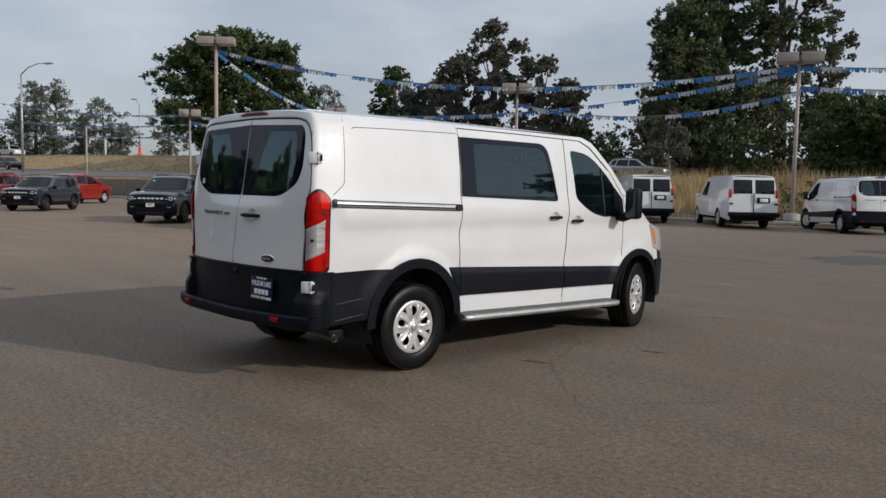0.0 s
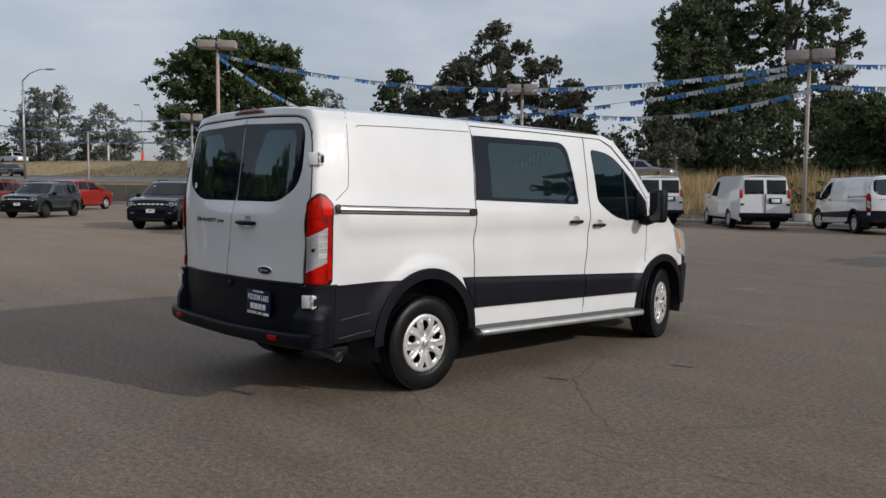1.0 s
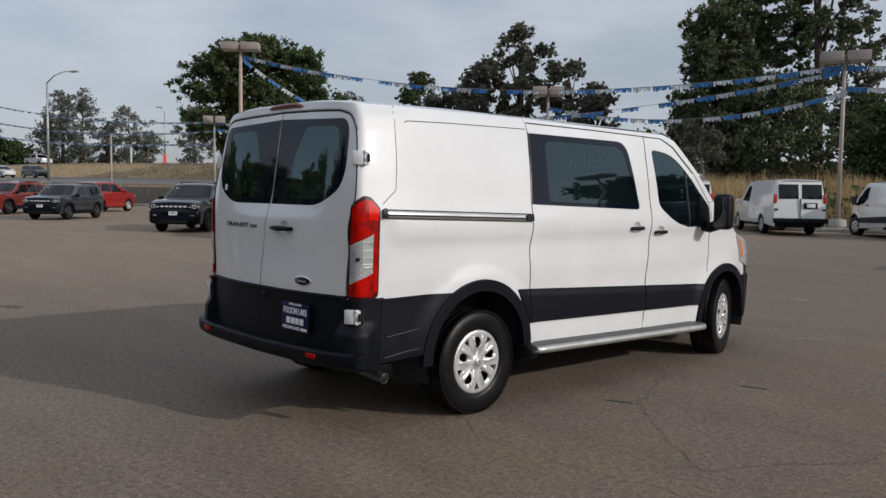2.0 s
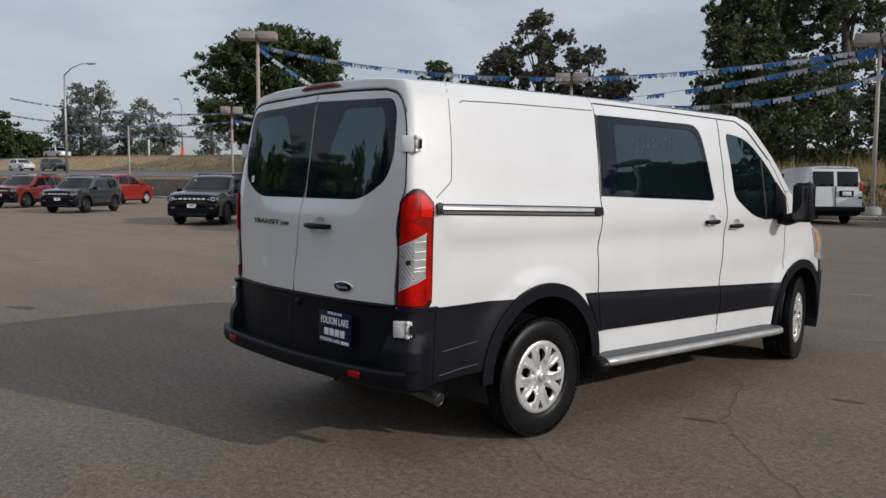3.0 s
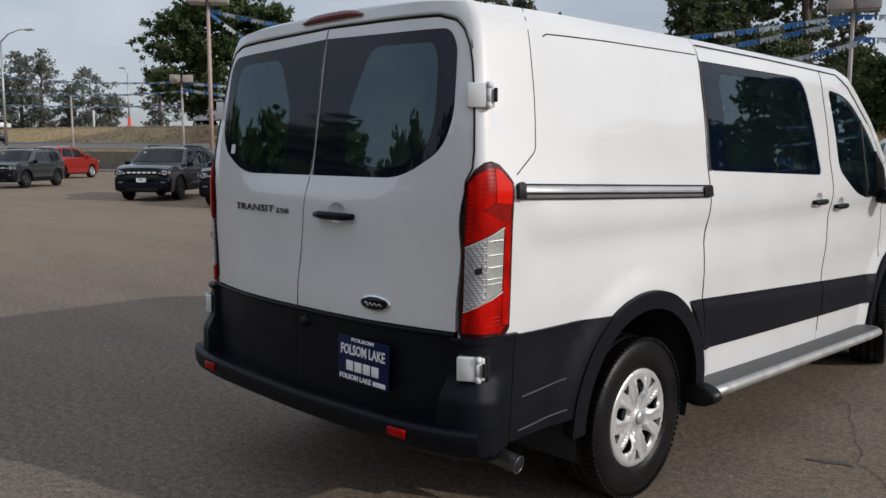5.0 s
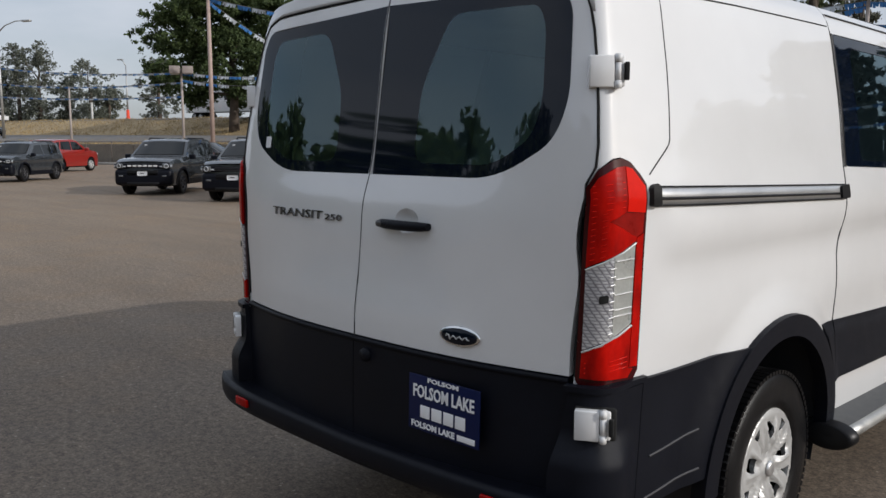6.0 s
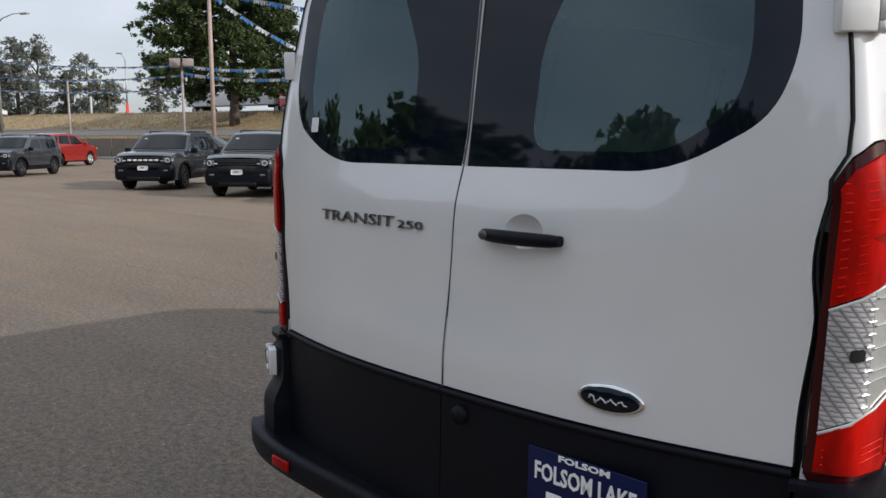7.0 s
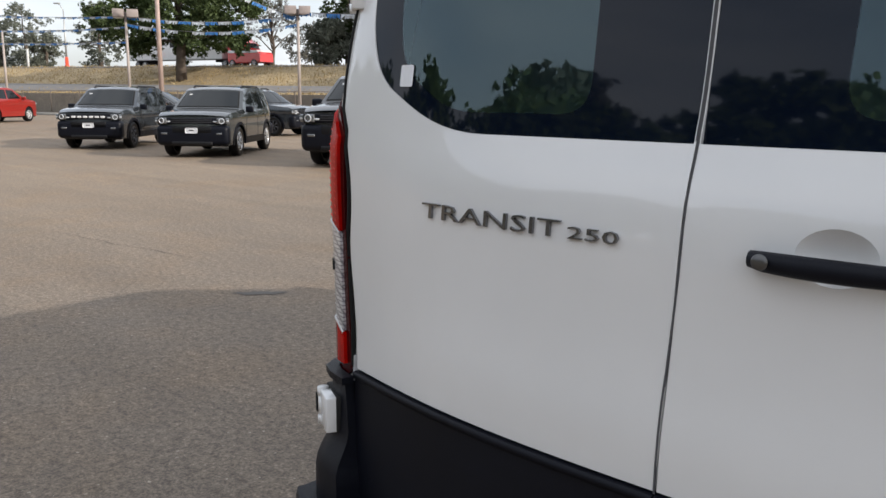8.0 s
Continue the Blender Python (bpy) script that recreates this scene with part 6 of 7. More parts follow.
    car.scale = (big, big, big)
    return car


def place(car, front, rz, wheel_y):
    """Stands a car so that the middle of its front axle lies at front, turned by rz degrees."""
    m = pose(0, 0, 0, 0, 0, rz)
    off = m @ Vector((0, wheel_y * car.scale.y, 0))
    s = car.scale.copy()
    car.matrix_world = Matrix.LocRotScale(Vector((front[0] - off.x, front[1] - off.y, front[2] if len(front) > 2 else 0.0)), Euler((0, 0, radians(rz))), s)
    return car


C_GREY = paint("grey_car_paint", (0.042, 0.049, 0.057), 0.35)
C_RED = paint("red_car_paint", (0.29, 0.016, 0.011), 0.1)
C_DKRED = paint("burnt_red_car_paint", (0.19, 0.020, 0.014), 0.2)
C_BLACK = paint("black_car_paint", (0.012, 0.012, 0.013))
C_SILVER = paint("silver_car_paint", (0.33, 0.34, 0.36), 0.5)
C_WHITE = M["white_paint"]
ROW = -138.0

grey_suv = place(suv("dark grey boxy off-road suv with white grille marks, parked", C_GREY), (-21.53, 8.72), ROW, 1.33)
tagged(grey_suv, group="grey suvs parked in the lot")
far_grey = copy_thing(grey_suv, grey_suv.matrix_world.copy())
place(far_grey, (-33.1, 8.15), ROW, 1.33)
near_grey = place(suv("grey boxy off-road suv with plain dark grille, bright wheels", paint("warm_grey_car_paint", (0.044, 0.050, 0.052), 0.35), True, "bright_rim"), (-17.07, 9.05), ROW - 3, 1.33)
tagged(near_grey, group="grey suvs parked in the lot")
red_suv = place(suv("burnt red boxy off-road suv parked at the row end", C_DKRED), (-40.9, 7.9), ROW - 3, 1.33)
black_suv = place(suv("large black family suv parked nose out", C_BLACK, True, "dark_rim", None, 1.12), (-12.45, 9.9), ROW - 11, 1.33)


def hatch(label, mat, category="car", rim="bright_rim", tall=0.0):
    """A five-door car; tall lifts the shoulder and roof for a crossover."""
    outline = [("front", [(2.12, 0.40), (2.20, 0.62), (2.12, 0.86)]), ("bonnet", [(2.12, 0.86), (1.85, 0.95), (1.0, 1.05)]), ("screen", [(1.0, 1.05), (0.25, 1.52)]),
               ("roof", [(0.25, 1.52), (-0.2, 1.60), (-1.2, 1.58), (-1.6, 1.52)]), ("rear_screen", [(-1.6, 1.52), (-2.02, 1.10)]), ("tail", [(-2.02, 1.10), (-2.15, 0.95), (-2.14, 0.45)])]
    wins = [rounded([(0.72, 1.06), (0.20, 1.46), (-0.32, 1.50), (-0.34, 1.04)], 0.05), rounded([(-0.40, 1.04), (-0.38, 1.50), (-1.15, 1.49), (-1.30, 1.08)], 0.06),
            rounded([(-1.38, 1.10), (-1.24, 1.48), (-1.55, 1.44), (-1.72, 1.16)], 0.05)]
    up = lambda z: z + tall * smooth01((z - 0.40) / 0.45)
    outline = [(nm, [(y, up(z)) for y, z in run]) for nm, run in outline]
    wins = [[(y, up(z)) for y, z in w] for w in wins]
    car, at = car_body("car", label, mat, 1.82, outline, wins, (1.36, -1.32), 0.34 + 0.2 * tall, 0.26, 0.16, 0.2, 0.98 + tall, category, rim, 0.2, 0.06, False)
    part("grille", box_bm(-0.45, 0.45, 2.24, 2.36, 0.55, up(0.74), 0.03), M["dark_trim"], car)
    for sx in (-1, 1):
        part("headlamp", box_bm(min(sx * 0.52, sx * 0.80), max(sx * 0.52, sx * 0.80), 2.02, 2.20, up(0.76), up(0.87), 0.03), M["headlamp"], car)
        part("tail_lamp", box_bm(min(sx * 0.62, sx * 0.84), max(sx * 0.62, sx * 0.84), -2.17, -2.02, up(0.88), up(1.04), 0.03), M["red_lens"], car)
    return car


RZ_U = math.degrees(math.atan2(-UX, UY))
red_car = place(hatch("bright red crossover with silver wheels parked by the wall", C_RED, tall=0.11), (-44.9, 15.6), 35, 1.36)
dark_car = place(suv("dark grey suv parked behind the front row", C_GREY, True, "dark_rim"), (-23.9, 16.9), RZ_U + 6, 1.33)
far_red = place(hatch("red hatchback half hidden behind parked cars", C_RED), (-31.5, 21.6), RZ_U + 10, 1.36)
black_car = place(hatch("black car half hidden behind the row", C_BLACK), (-29.5, 16.4), RZ_U + 30, 1.36)


def box_van():
    """An older white cargo van seen from behind: two dark rear panes, upright red lamps, dark bumper."""
    outline = [("front", [(3.90, 0.50), (3.95, 0.80), (3.88, 1.05)]), ("bonnet", [(3.88, 1.05), (3.55, 1.14), (3.02, 1.24)]), ("screen", [(3.02, 1.24), (2.40, 1.92)]),
               ("roof", [(2.40, 1.92), (2.15, 2.03), (1.2, 2.09), (-1.0, 2.09), (-1.30, 2.03)]), ("tail", [(-1.30, 2.03), (-1.42, 1.40), (-1.46, 0.62)])]
    wins = [rounded([(2.75, 1.27), (2.20, 1.86), (1.75, 1.88), (1.72, 1.25)], 0.06)]
    car, at = car_body("parked_van", "older white cargo van with dark rear panes", M["white_paint"], 2.0, outline, wins, (3.42, 0.0), 0.37, 0.34, 0.07, 0.13, 1.15, "van", "bright_rim", 0.12, 0.03, False)
    tz = lambda z: -1.30 - 0.12 * (2.03 - z) / 0.63
    for sx in (-1, 1):
        g = box_bm(min(sx * 0.06, sx * 0.78), max(sx * 0.06, sx * 0.78), -0.012, 0.012, -0.28, 0.27, 0.01)
        bmesh.ops.rotate(g, verts=g.verts[:], cent=(0, 0, 0), matrix=Matrix.Rotation(radians(-10.5), 3, 'X'))
        bmesh.ops.translate(g, verts=g.verts[:], vec=(0, -1.405, 1.66))
        part("rear_window", g, M["car_glass"], car, "dark rear pane")
        part("tail_lamp", box_bm(min(sx * 0.84, sx * 0.95), max(sx * 0.84, sx * 0.95), -1.47, -1.30, 1.22, 1.56, 0.03), M["red_lens"], car, "upright red tail lamp")
        part("door_hinge", box_bm(min(sx * 0.80, sx * 0.92), max(sx * 0.80, sx * 0.92), -1.50, -1.42, 0.95, 1.02, 0.01), M["dark_trim"], car)
    part("door_gap", box_bm(-0.008, 0.008, -1.512, -1.46, 0.66, 1.40, 0.0), M["gap"], car)
    part("rear_bumper", box_bm(-0.98, 0.98, -1.66, -1.42, 0.48, 0.66, 0.04, 3), M["black_plastic"], car, "dark rear bumper")
    ph = part("plate_holder", box_bm(0.12, 0.62, -1.512, -1.47, 1.02, 1.24, 0.02), M["dark_trim"], car)
    part("plate", box_bm(0.22, 0.53, -1.522, -1.510, 1.06, 1.20, 0.01), M["plate_card"], ph)
    return car


old_van = box_van()
tagged(old_van, group="white vans parked by the kerb")
old_van.matrix_world = pose(-9.55, 27.95, 0, 0, 0, 42)
e2 = copy_thing(old_van, pose(-14.3, 28.3, 0, 0, 0, 42))
kerb_van = copy_thing(van, pose(-4.75, 27.95, 0, 0, 0, 42))
kerb_van.name = "parked_cargo_van"
tagged(kerb_van, "white low-roof cargo van parked by the kerb", "van", "white vans parked by the kerb")


# ---- traffic on the two roads ----
def pickup():
    outline = [("front", [(2.85, 0.50), (2.92, 0.85), (2.86, 1.12)]), ("bonnet", [(2.86, 1.12), (2.5, 1.20), (1.55, 1.25)]), ("screen", [(1.55, 1.25), (0.90, 1.85)]),
               ("roof", [(0.90, 1.85), (0.5, 1.92), (-0.6, 1.90)]), ("rear_screen", [(-0.6, 1.90), (-0.85, 1.28)]), ("bed", [(-0.85, 1.28), (-2.9, 1.28)]), ("tail", [(-2.9, 1.28), (-2.92, 0.6)])]
    wins = [rounded([(1.25, 1.27), (0.82, 1.80), (0.28, 1.82), (0.26, 1.26)], 0.05), rounded([(0.20, 1.26), (0.22, 1.82), (-0.52, 1.80), (-0.62, 1.27)], 0.05)]
    car, at = car_body("pickup_truck", "white crew-cab pickup on the highway", C_WHITE, 2.0, outline, wins, (1.95, -1.75), 0.40, 0.42, 0.08, 0.16, 1.2, "pickup", "dark_rim")
    return car


def on_road(car, u, v, rz=None):
    p = uv(u, v, ground_z(v, u) + 0.03)
    s = car.scale.copy()
    car.matrix_world = Matrix.LocRotScale(p, Euler((0, 0, radians(RZ_U if rz is None else rz))), s)
    return car


def uv_of(x, y):
    return x * UX + y * UY, -x * UY + y * UX


on_road(pickup(), uv_of(-107, 36)[0] - 38, 71.0)
on_road(hatch("white crossover on the frontage road", C_WHITE), -111.0, 52.5)
on_road(hatch("silver crossover driving on the frontage road", C_SILVER, "car", "dark_rim"), -16.5, 51.0)
on_road(hatch("dark grey sedan driving on the frontage road", paint("slate_car_paint", (0.035, 0.04, 0.048), 0.3)), -102.5, 52.5, RZ_U)


def semi_truck():
    tr = empty("semi_truck")
    tagged(tr, "red semi truck with white box trailer on the highway", "truck")
    C = paint("red_truck_paint", (0.55, 0.02, 0.018))
    trailer = part("trailer", box_bm(-1.28, 1.28, -17.2, -0.6, 1.15, 4.05, 0.05), M["white_paint"], tr, "long white box trailer")
    part("trailer_rail", box_bm(-1.30, 1.30, -17.2, -0.6, 1.08, 1.20, 0.02), M["alu"], trailer)
    part("side_mark", box_bm(1.282, 1.288, -9.5, -8.1, 2.6, 3.3, 0.0), M["dark_rim"], trailer)
    part("side_mark", box_bm(1.282, 1.288, -12.5, -9.8, 2.9, 3.02, 0.0), M["dark_rim"], trailer)
    part("side_mark", box_bm(1.282, 1.288, -7.9, -5.6, 2.9, 3.02, 0.0), M["dark_rim"], trailer)
    prof = [(0.3, 0.9), (0.3, 3.9), (0.9, 4.0), (1.6, 3.85), (2.5, 3.15), (2.9, 2.95), (3.35, 2.25), (5.0, 1.95), (5.35, 1.6), (5.45, 0.7), (4.9, 0.55), (0.5, 0.55)]
    rows = []
    for x, k in ((-1.22, 0.93), (-1.18, 1.0), (0, 1.02), (1.18, 1.0), (1.22, 0.93)):
        rows.append([(x, 2.6 + (y - 2.6) * (1 if abs(x) < 1.2 else 0.985), 2.0 + (z - 2.0) * k) for y, z in prof])
    b = grid_bm(rows, close=True)
    for r in (rows[0], rows[-1]):
        b.faces.new([b.verts.new(p) for p in r])
    bmesh.ops.recalc_face_normals(b, faces=b.faces[:])
    cab = part("cab", b, C, tr, "red sleeper cab", smooth=False)
    part("cab_stripe", box_bm(-1.235, 1.235, 0.32, 5.1, 1.75, 2.05, 0.01), M["white_paint"], cab)
    for sx in (-1, 1):
        part("cab_window", box_bm(min(sx * 1.2, sx * 1.235), max(sx * 1.2, sx * 1.235), 2.35, 3.1, 2.25, 2.85, 0.01), M["car_glass"], cab)
    part("windscreen", skin([(-1.1, 0), (1.1, 0), (1.02, 1), (-1.02, 1)], lambda x, t: Vector((x, 3.40 - 0.46 * t, 2.30 + 0.66 * t)), 0.4, (), 0.0, lambda p: Vector((0, 1, 0.3))), M["car_glass"], cab)
    for wy in (-15.6, -14.3, -0.2, 1.05, 4.5):
        for sx in (-1, 1):
            simple_wheel(tr, sx * 1.12, wy, 0.50, 0.3, "bright_rim", sx < 0, 8)
    part("frame_rail", box_bm(-0.45, 0.45, -2.5, 4.8, 0.75, 1.1, 0.03), M["gap"], tr)
    part("axle_frame", box_bm(-0.5, 0.5, -16.6, -13.3, 0.6, 1.1, 0.03), M["gap"], tr)
    return tr


on_road(semi_truck(), -74.2, 75.0)

# ---- lamp poles, strings of pennants, fence ----
M["pole_paint"] = simple("pole_paint", (0.36, 0.31, 0.28), 0.55, var=0.2, scale=3)
M["pole_tan"] = simple("pole_tan", (0.40, 0.30, 0.26), 0.6, var=0.2, scale=3)
M["lamp_head"] = simple("lamp_head", (0.30, 0.255, 0.235), 0.6, var=0.2, scale=5)
M["lamp_lens"] = simple("lamp_lens", (0.45, 0.44, 0.42), 0.3, var=0.1)
M["flag_blue"] = simple("flag_blue", (0.03, 0.16, 0.42), 0.55, var=0.3, scale=3)
M["flag_white"] = simple("flag_white", (0.46, 0.50, 0.54), 0.55, var=0.2, scale=3)
M["cord"] = simple("cord", (0.2, 0.2, 0.2), 0.8)


def lot_lamp(x, y, top, width, rz, pole="pole_paint", zb=0.0, thick=0.13):
    """A tall square-headed lot lamp: concrete foot, tapered pole, twin flat boxes."""
    lp = empty("lot_lamp")
    tagged(lp, "tall brown lot lamp with twin square heads", "lamp post", "lot lamps")
    lp.matrix_world = pose(x, y, zb, 0, 0, rz)
    h = top - zb
    part("foot", lathe_bm([(0.0, 0.36), (0.32, 0.36), (0.36, 0.32), (0.36, 0.0)], 20, 'Z'), M["concrete"], lp)
    part("base_plate", box_bm(-0.22, 0.22, -0.22, 0.22, 0.36, 0.40, 0.01), M["pole_paint"], lp)
    part("pole", tube_bm([(0, 0, 0.36), (0, 0, h - 0.15)], [thick, thick * 0.72], 14), M[pole], lp)
    w = width / 2
    for sx in (-1, 1):
        hd = box_bm(min(sx * 0.07, sx * w), max(sx * 0.07, sx * w), -0.46, 0.46, h - 0.44, h - 0.02, 0.014)
        o = part("lamp_head", hd, M["lamp_head"], lp)
        part("lens", box_bm(min(sx * 0.15, sx * (w - 0.08)), max(sx * 0.15, sx * (w - 0.08)), -0.38, 0.38, h - 0.47, h - 0.44, 0.01), M["lamp_lens"], o)
    part("head_arm", box_bm(-0.12, 0.12, -0.05, 0.05, h - 0.30, h - 0.16, 0.02), M["pole_paint"], lp)
    return lp


LAMP_A = (-39.0, 20.7, 9.95)
LAMP_S = (-43.0, 21.1, 5.95)
LAMP_C = (-35.4, 26.8, 6.1)
LAMP_M = (-22.3, 28.6, 6.8)
LAMP_R = (-9.75, 33.4, 7.75)
lot_lamp(*LAMP_A, 2.15, 50, "pole_tan")
lot_lamp(*LAMP_S, 1.30, 60, thick=0.09)
lot_lamp(*LAMP_C, 1.35, 50, thick=0.10)
lot_lamp(*LAMP_M, 1.55, 40, thick=0.10)
lot_lamp(*LAMP_R, 1.95, 25, zb=0.13, thick=0.10)


def street_lamp(x, y, zb, h, arm, rz):
    lp = empty("street_lamp")
    tagged(lp, "tall galvanised street lamp with curved arm", "street lamp")
    lp.matrix_world = pose(x, y, zb, 0, 0, rz)
    part("pole", tube_bm([(0, 0, 0), (0, 0, h)], [0.13, 0.07], 12), M["alu"], lp)
    part("arm", tube_bm([(0, 0, h - 0.05), (arm * 0.3, 0, h + 0.55), (arm * 0.7, 0, h + 0.85), (arm, 0, h + 0.85)], [0.06, 0.05, 0.045, 0.04], 8), M["alu"], lp)
    part("luminaire", box_bm(arm - 0.1, arm + 0.75, -0.16, 0.16, h + 0.74, h + 0.90, 0.06, 3), M["alu"], lp)
    return lp


street_lamp(-73.5, 20.9, 1.9, 8.7, 2.9, 25)
far_lamp = street_lamp(-105.6, 46.4, 4.75, 6.9, -1.2, 25)
M["safety_orange"] = simple("safety_orange", (0.75, 0.07, 0.03), 0.6, var=0.2)
part("safety_wrap", lathe_bm([(0.0, 0.30), (0.1, 0.30), (0.14, 0.22), (1.15, 0.20), (1.18, 0.0)], 14, 'Z'), M["safety_orange"], far_lamp, "orange-red safety wrap round the foot")
marker = empty("marker_post", pose(-113.5, 44.9, 4.72))
tagged(marker, "white-painted marker post on the highway bank", "post")
M["post_white"] = simple("post_white", (0.62, 0.61, 0.58), 0.7, var=0.15, scale=3)
part("shaft", box_bm(-0.16, 0.16, -0.10, 0.10, -0.2, 2.25, 0.03), M["post_white"], marker)
part("cap", box_bm(-0.19, 0.19, -0.13, 0.13, 2.25, 2.36, 0.03), M["post_white"], marker)
p_thin = empty("utility_pole")
tagged(p_thin, "thin brown wooden pole behind the lot", "pole")
p_thin.matrix_world = pose(-55.5, 19.5, 0)
part("shaft", tube_bm([(0, 0, 0), (0, 0, 5.3)], [0.09, 0.06], 10), M["pole_paint"], p_thin)


def fringe_mesh(rnd, mat, name):
    bm = bmesh.new()
    n = 7
    tops = [bm.verts.new((-0.42 + 0.84 * i / n, 0, 0)) for i in range(n + 1)]
    mids = [bm.verts.new((-0.42 + 0.84 * i / n, 0, -0.07)) for i in range(n + 1)]
    for i in range(n):
        bm.faces.new((tops[i], tops[i + 1], mids[i + 1], mids[i]))
        hgt, sway, tilt = 0.36 * rnd.uniform(0.8, 1.08), rnd.uniform(-0.05, 0.05), rnd.uniform(-0.1, 0.1)
        x0, x1 = -0.42 + 0.84 * i / n, -0.42 + 0.84 * (i + 1) / n
        low = [bm.verts.new((x1 - 0.02 + sway, tilt, -hgt)), bm.verts.new((x0 + 0.01 + sway, tilt * 0.7, -hgt * 0.97))]
        bm.faces.new((mids[i], mids[i + 1], low[0], low[1]))
    me = bpy.data.meshes.new(name)
    bm.to_mesh(me)
    bm.free()
    me.materials.append(mat)
    return me


FR = random.Random(5)
FRINGES = [[fringe_mesh(FR, M["flag_blue"], "pennant_blue") for _ in range(3)], [fringe_mesh(FR, M["flag_white"], "pennant_white") for _ in range(3)]]


def pennant_string(a, b, sag, rnd, scale=1.0, skip=0.06):
    st = empty("pennant_string")
    tagged(st, "string of blue and white fringed pennants between lamp poles", "pennants", "pennant strings over the lot")
    a, b = Vector(a), Vector(b)
    n = max(8, int((b - a).length / (0.9 * scale)))
    pts = [a.lerp(b, i / n) - Vector((0, 0, sag * 4 * (i / n) * (1 - i / n))) for i in range(n + 1)]
    part("cord", tube_bm(pts, 0.012, 5), M["cord"], st)
    for i in range(n):
        if rnd.random() < skip:
            continue
        p, d = (pts[i] + pts[i + 1]) / 2, pts[i + 1] - pts[i]
        ob = new("pennant", FRINGES[i % 2][rnd.randrange(3)])
        ob.parent = st
        rz = math.degrees(math.atan2(d.y, d.x))
        ob.matrix_world = pose(p.x, p.y, p.z, rnd.uniform(-12, 12), -math.degrees(math.asin(d.z / d.length)), rz) @ Matrix.Diagonal((scale, scale, scale * 0.64, 1))
    return st


rp = random.Random(11)
top = lambda L, d: (L[0], L[1], L[2] - d)
pennant_string(top(LAMP_A, 0.7), top(LAMP_R, 0.55), 1.55, rp)
pennant_string(top(LAMP_A, 0.8), top(LAMP_C, 0.6), 0.5, rp, 0.9)
pennant_string(top(LAMP_C, 0.3), top(LAMP_R, 0.75), 0.9, rp)
pennant_string(top(LAMP_M, 1.0), (-9.0, 32.0, 5.9), 0.9, rp, 0.9)
pennant_string(top(LAMP_S, 0.35), top(LAMP_C, 0.45), 0.35, rp, 0.8)
pennant_string(top(LAMP_S, 0.75), top(LAMP_C, 0.9), 0.45, rp, 0.8)
pennant_string((-66.0, 14.5, 7.6), top(LAMP_S, 0.35), 0.5, rp, 0.5)
pennant_string((-66.0, 14.5, 6.3), top(LAMP_S, 0.9), 0.5, rp, 0.5)
pennant_string((-66.0, 14.5, 5.2), top(LAMP_S, 1.7), 0.3, rp, 0.5)
pennant_string(top(LAMP_R, 0.6), (16.0, 40.0, 8.5), 1.0, rp)
pennant_string(top(LAMP_R, 1.5), (16.0, 38.0, 6.5), 0.8, rp)


def fence(u0, u1, v, h=1.55):
    f = empty("chain_link_fence")
    tagged(f, "rusty chain-link fence along the lot edge", "fence", kind="structure")
    M["rust_wire"] = simple("rust_wire", (0.16, 0.13, 0.11), 0.8, 0.3, var=0.3)
    n = int((u1 - u0) / 3.0)
    zb = 0.12
    post = tube_bm([(0, 0, 0), (0, 0, h)], 0.03, 8)
    first = part("post", post, M["rust_wire"], f)
    for i in range(n + 1):
        ob = first if i == 0 else new("post", first.data)
        ob.parent = f
        ob.matrix_world = Matrix.Translation(uv(u0 + i * (u1 - u0) / n, v, zb))
    for z in (0.06, h - 0.03):
        part("rail", tube_bm([uv(u0, v, zb + z), uv(u1, v, zb + z)], 0.018, 6), M["rust_wire"], f)
    bm = bmesh.new()
    k = int((u1 - u0) / 0.14)
    for i in range(k):
        for s in (-1, 1):
            a, b = u0 + i * 0.14, u0 + i * 0.14 + s * h
            if not (u0 <= b <= u1):
                continue
            q = [uv(a, v, zb + 0.05), uv(a + 0.012, v, zb + 0.05), uv(b + 0.012, v, zb + h - 0.05), uv(b, v, zb + h - 0.05)]
            bm.faces.new([bm.verts.new(c) for c in q])
    tagged(part("wire_mesh", bm, M["rust_wire"], f), kind="stuff")


fence(-112, -27, 33.72)


# ---- trees ----
def leaf_mat(name, dark, light, rough=0.6):
    m, n, l, b = mat_new(name)
    g = n.new("ShaderNodeNewGeometry")
    c = ramp(n, l, g.outputs["Random Per Island"], [(0.0, dark), (0.65, tuple((a + d) / 2 for a, d in zip(dark, light))), (1.0, light)])
    v = coords(n, l)
    c = mixc(n, l, 0.5, c, ramp(n, l, noise_tex(n, l, v, 0.35, 4), [(0.3, dark), (0.7, light)]))
    l.new(c, b.inputs["Base Color"])
    b.inputs["Roughness"].default_value = rough
    b.inputs["Specular IOR Level"].default_value = 0.25
    tr = n.new("ShaderNodeBsdfTranslucent")
    l.new(c, tr.inputs["Color"])
    mx = n.new("ShaderNodeMixShader")
    mx.inputs[0].default_value = 0.25
    l.new(b.outputs[0], mx.inputs[1])
    l.new(tr.outputs[0], mx.inputs[2])
    l.new(mx.outputs[0], n["Material Output"].inputs["Surface"])
    return m


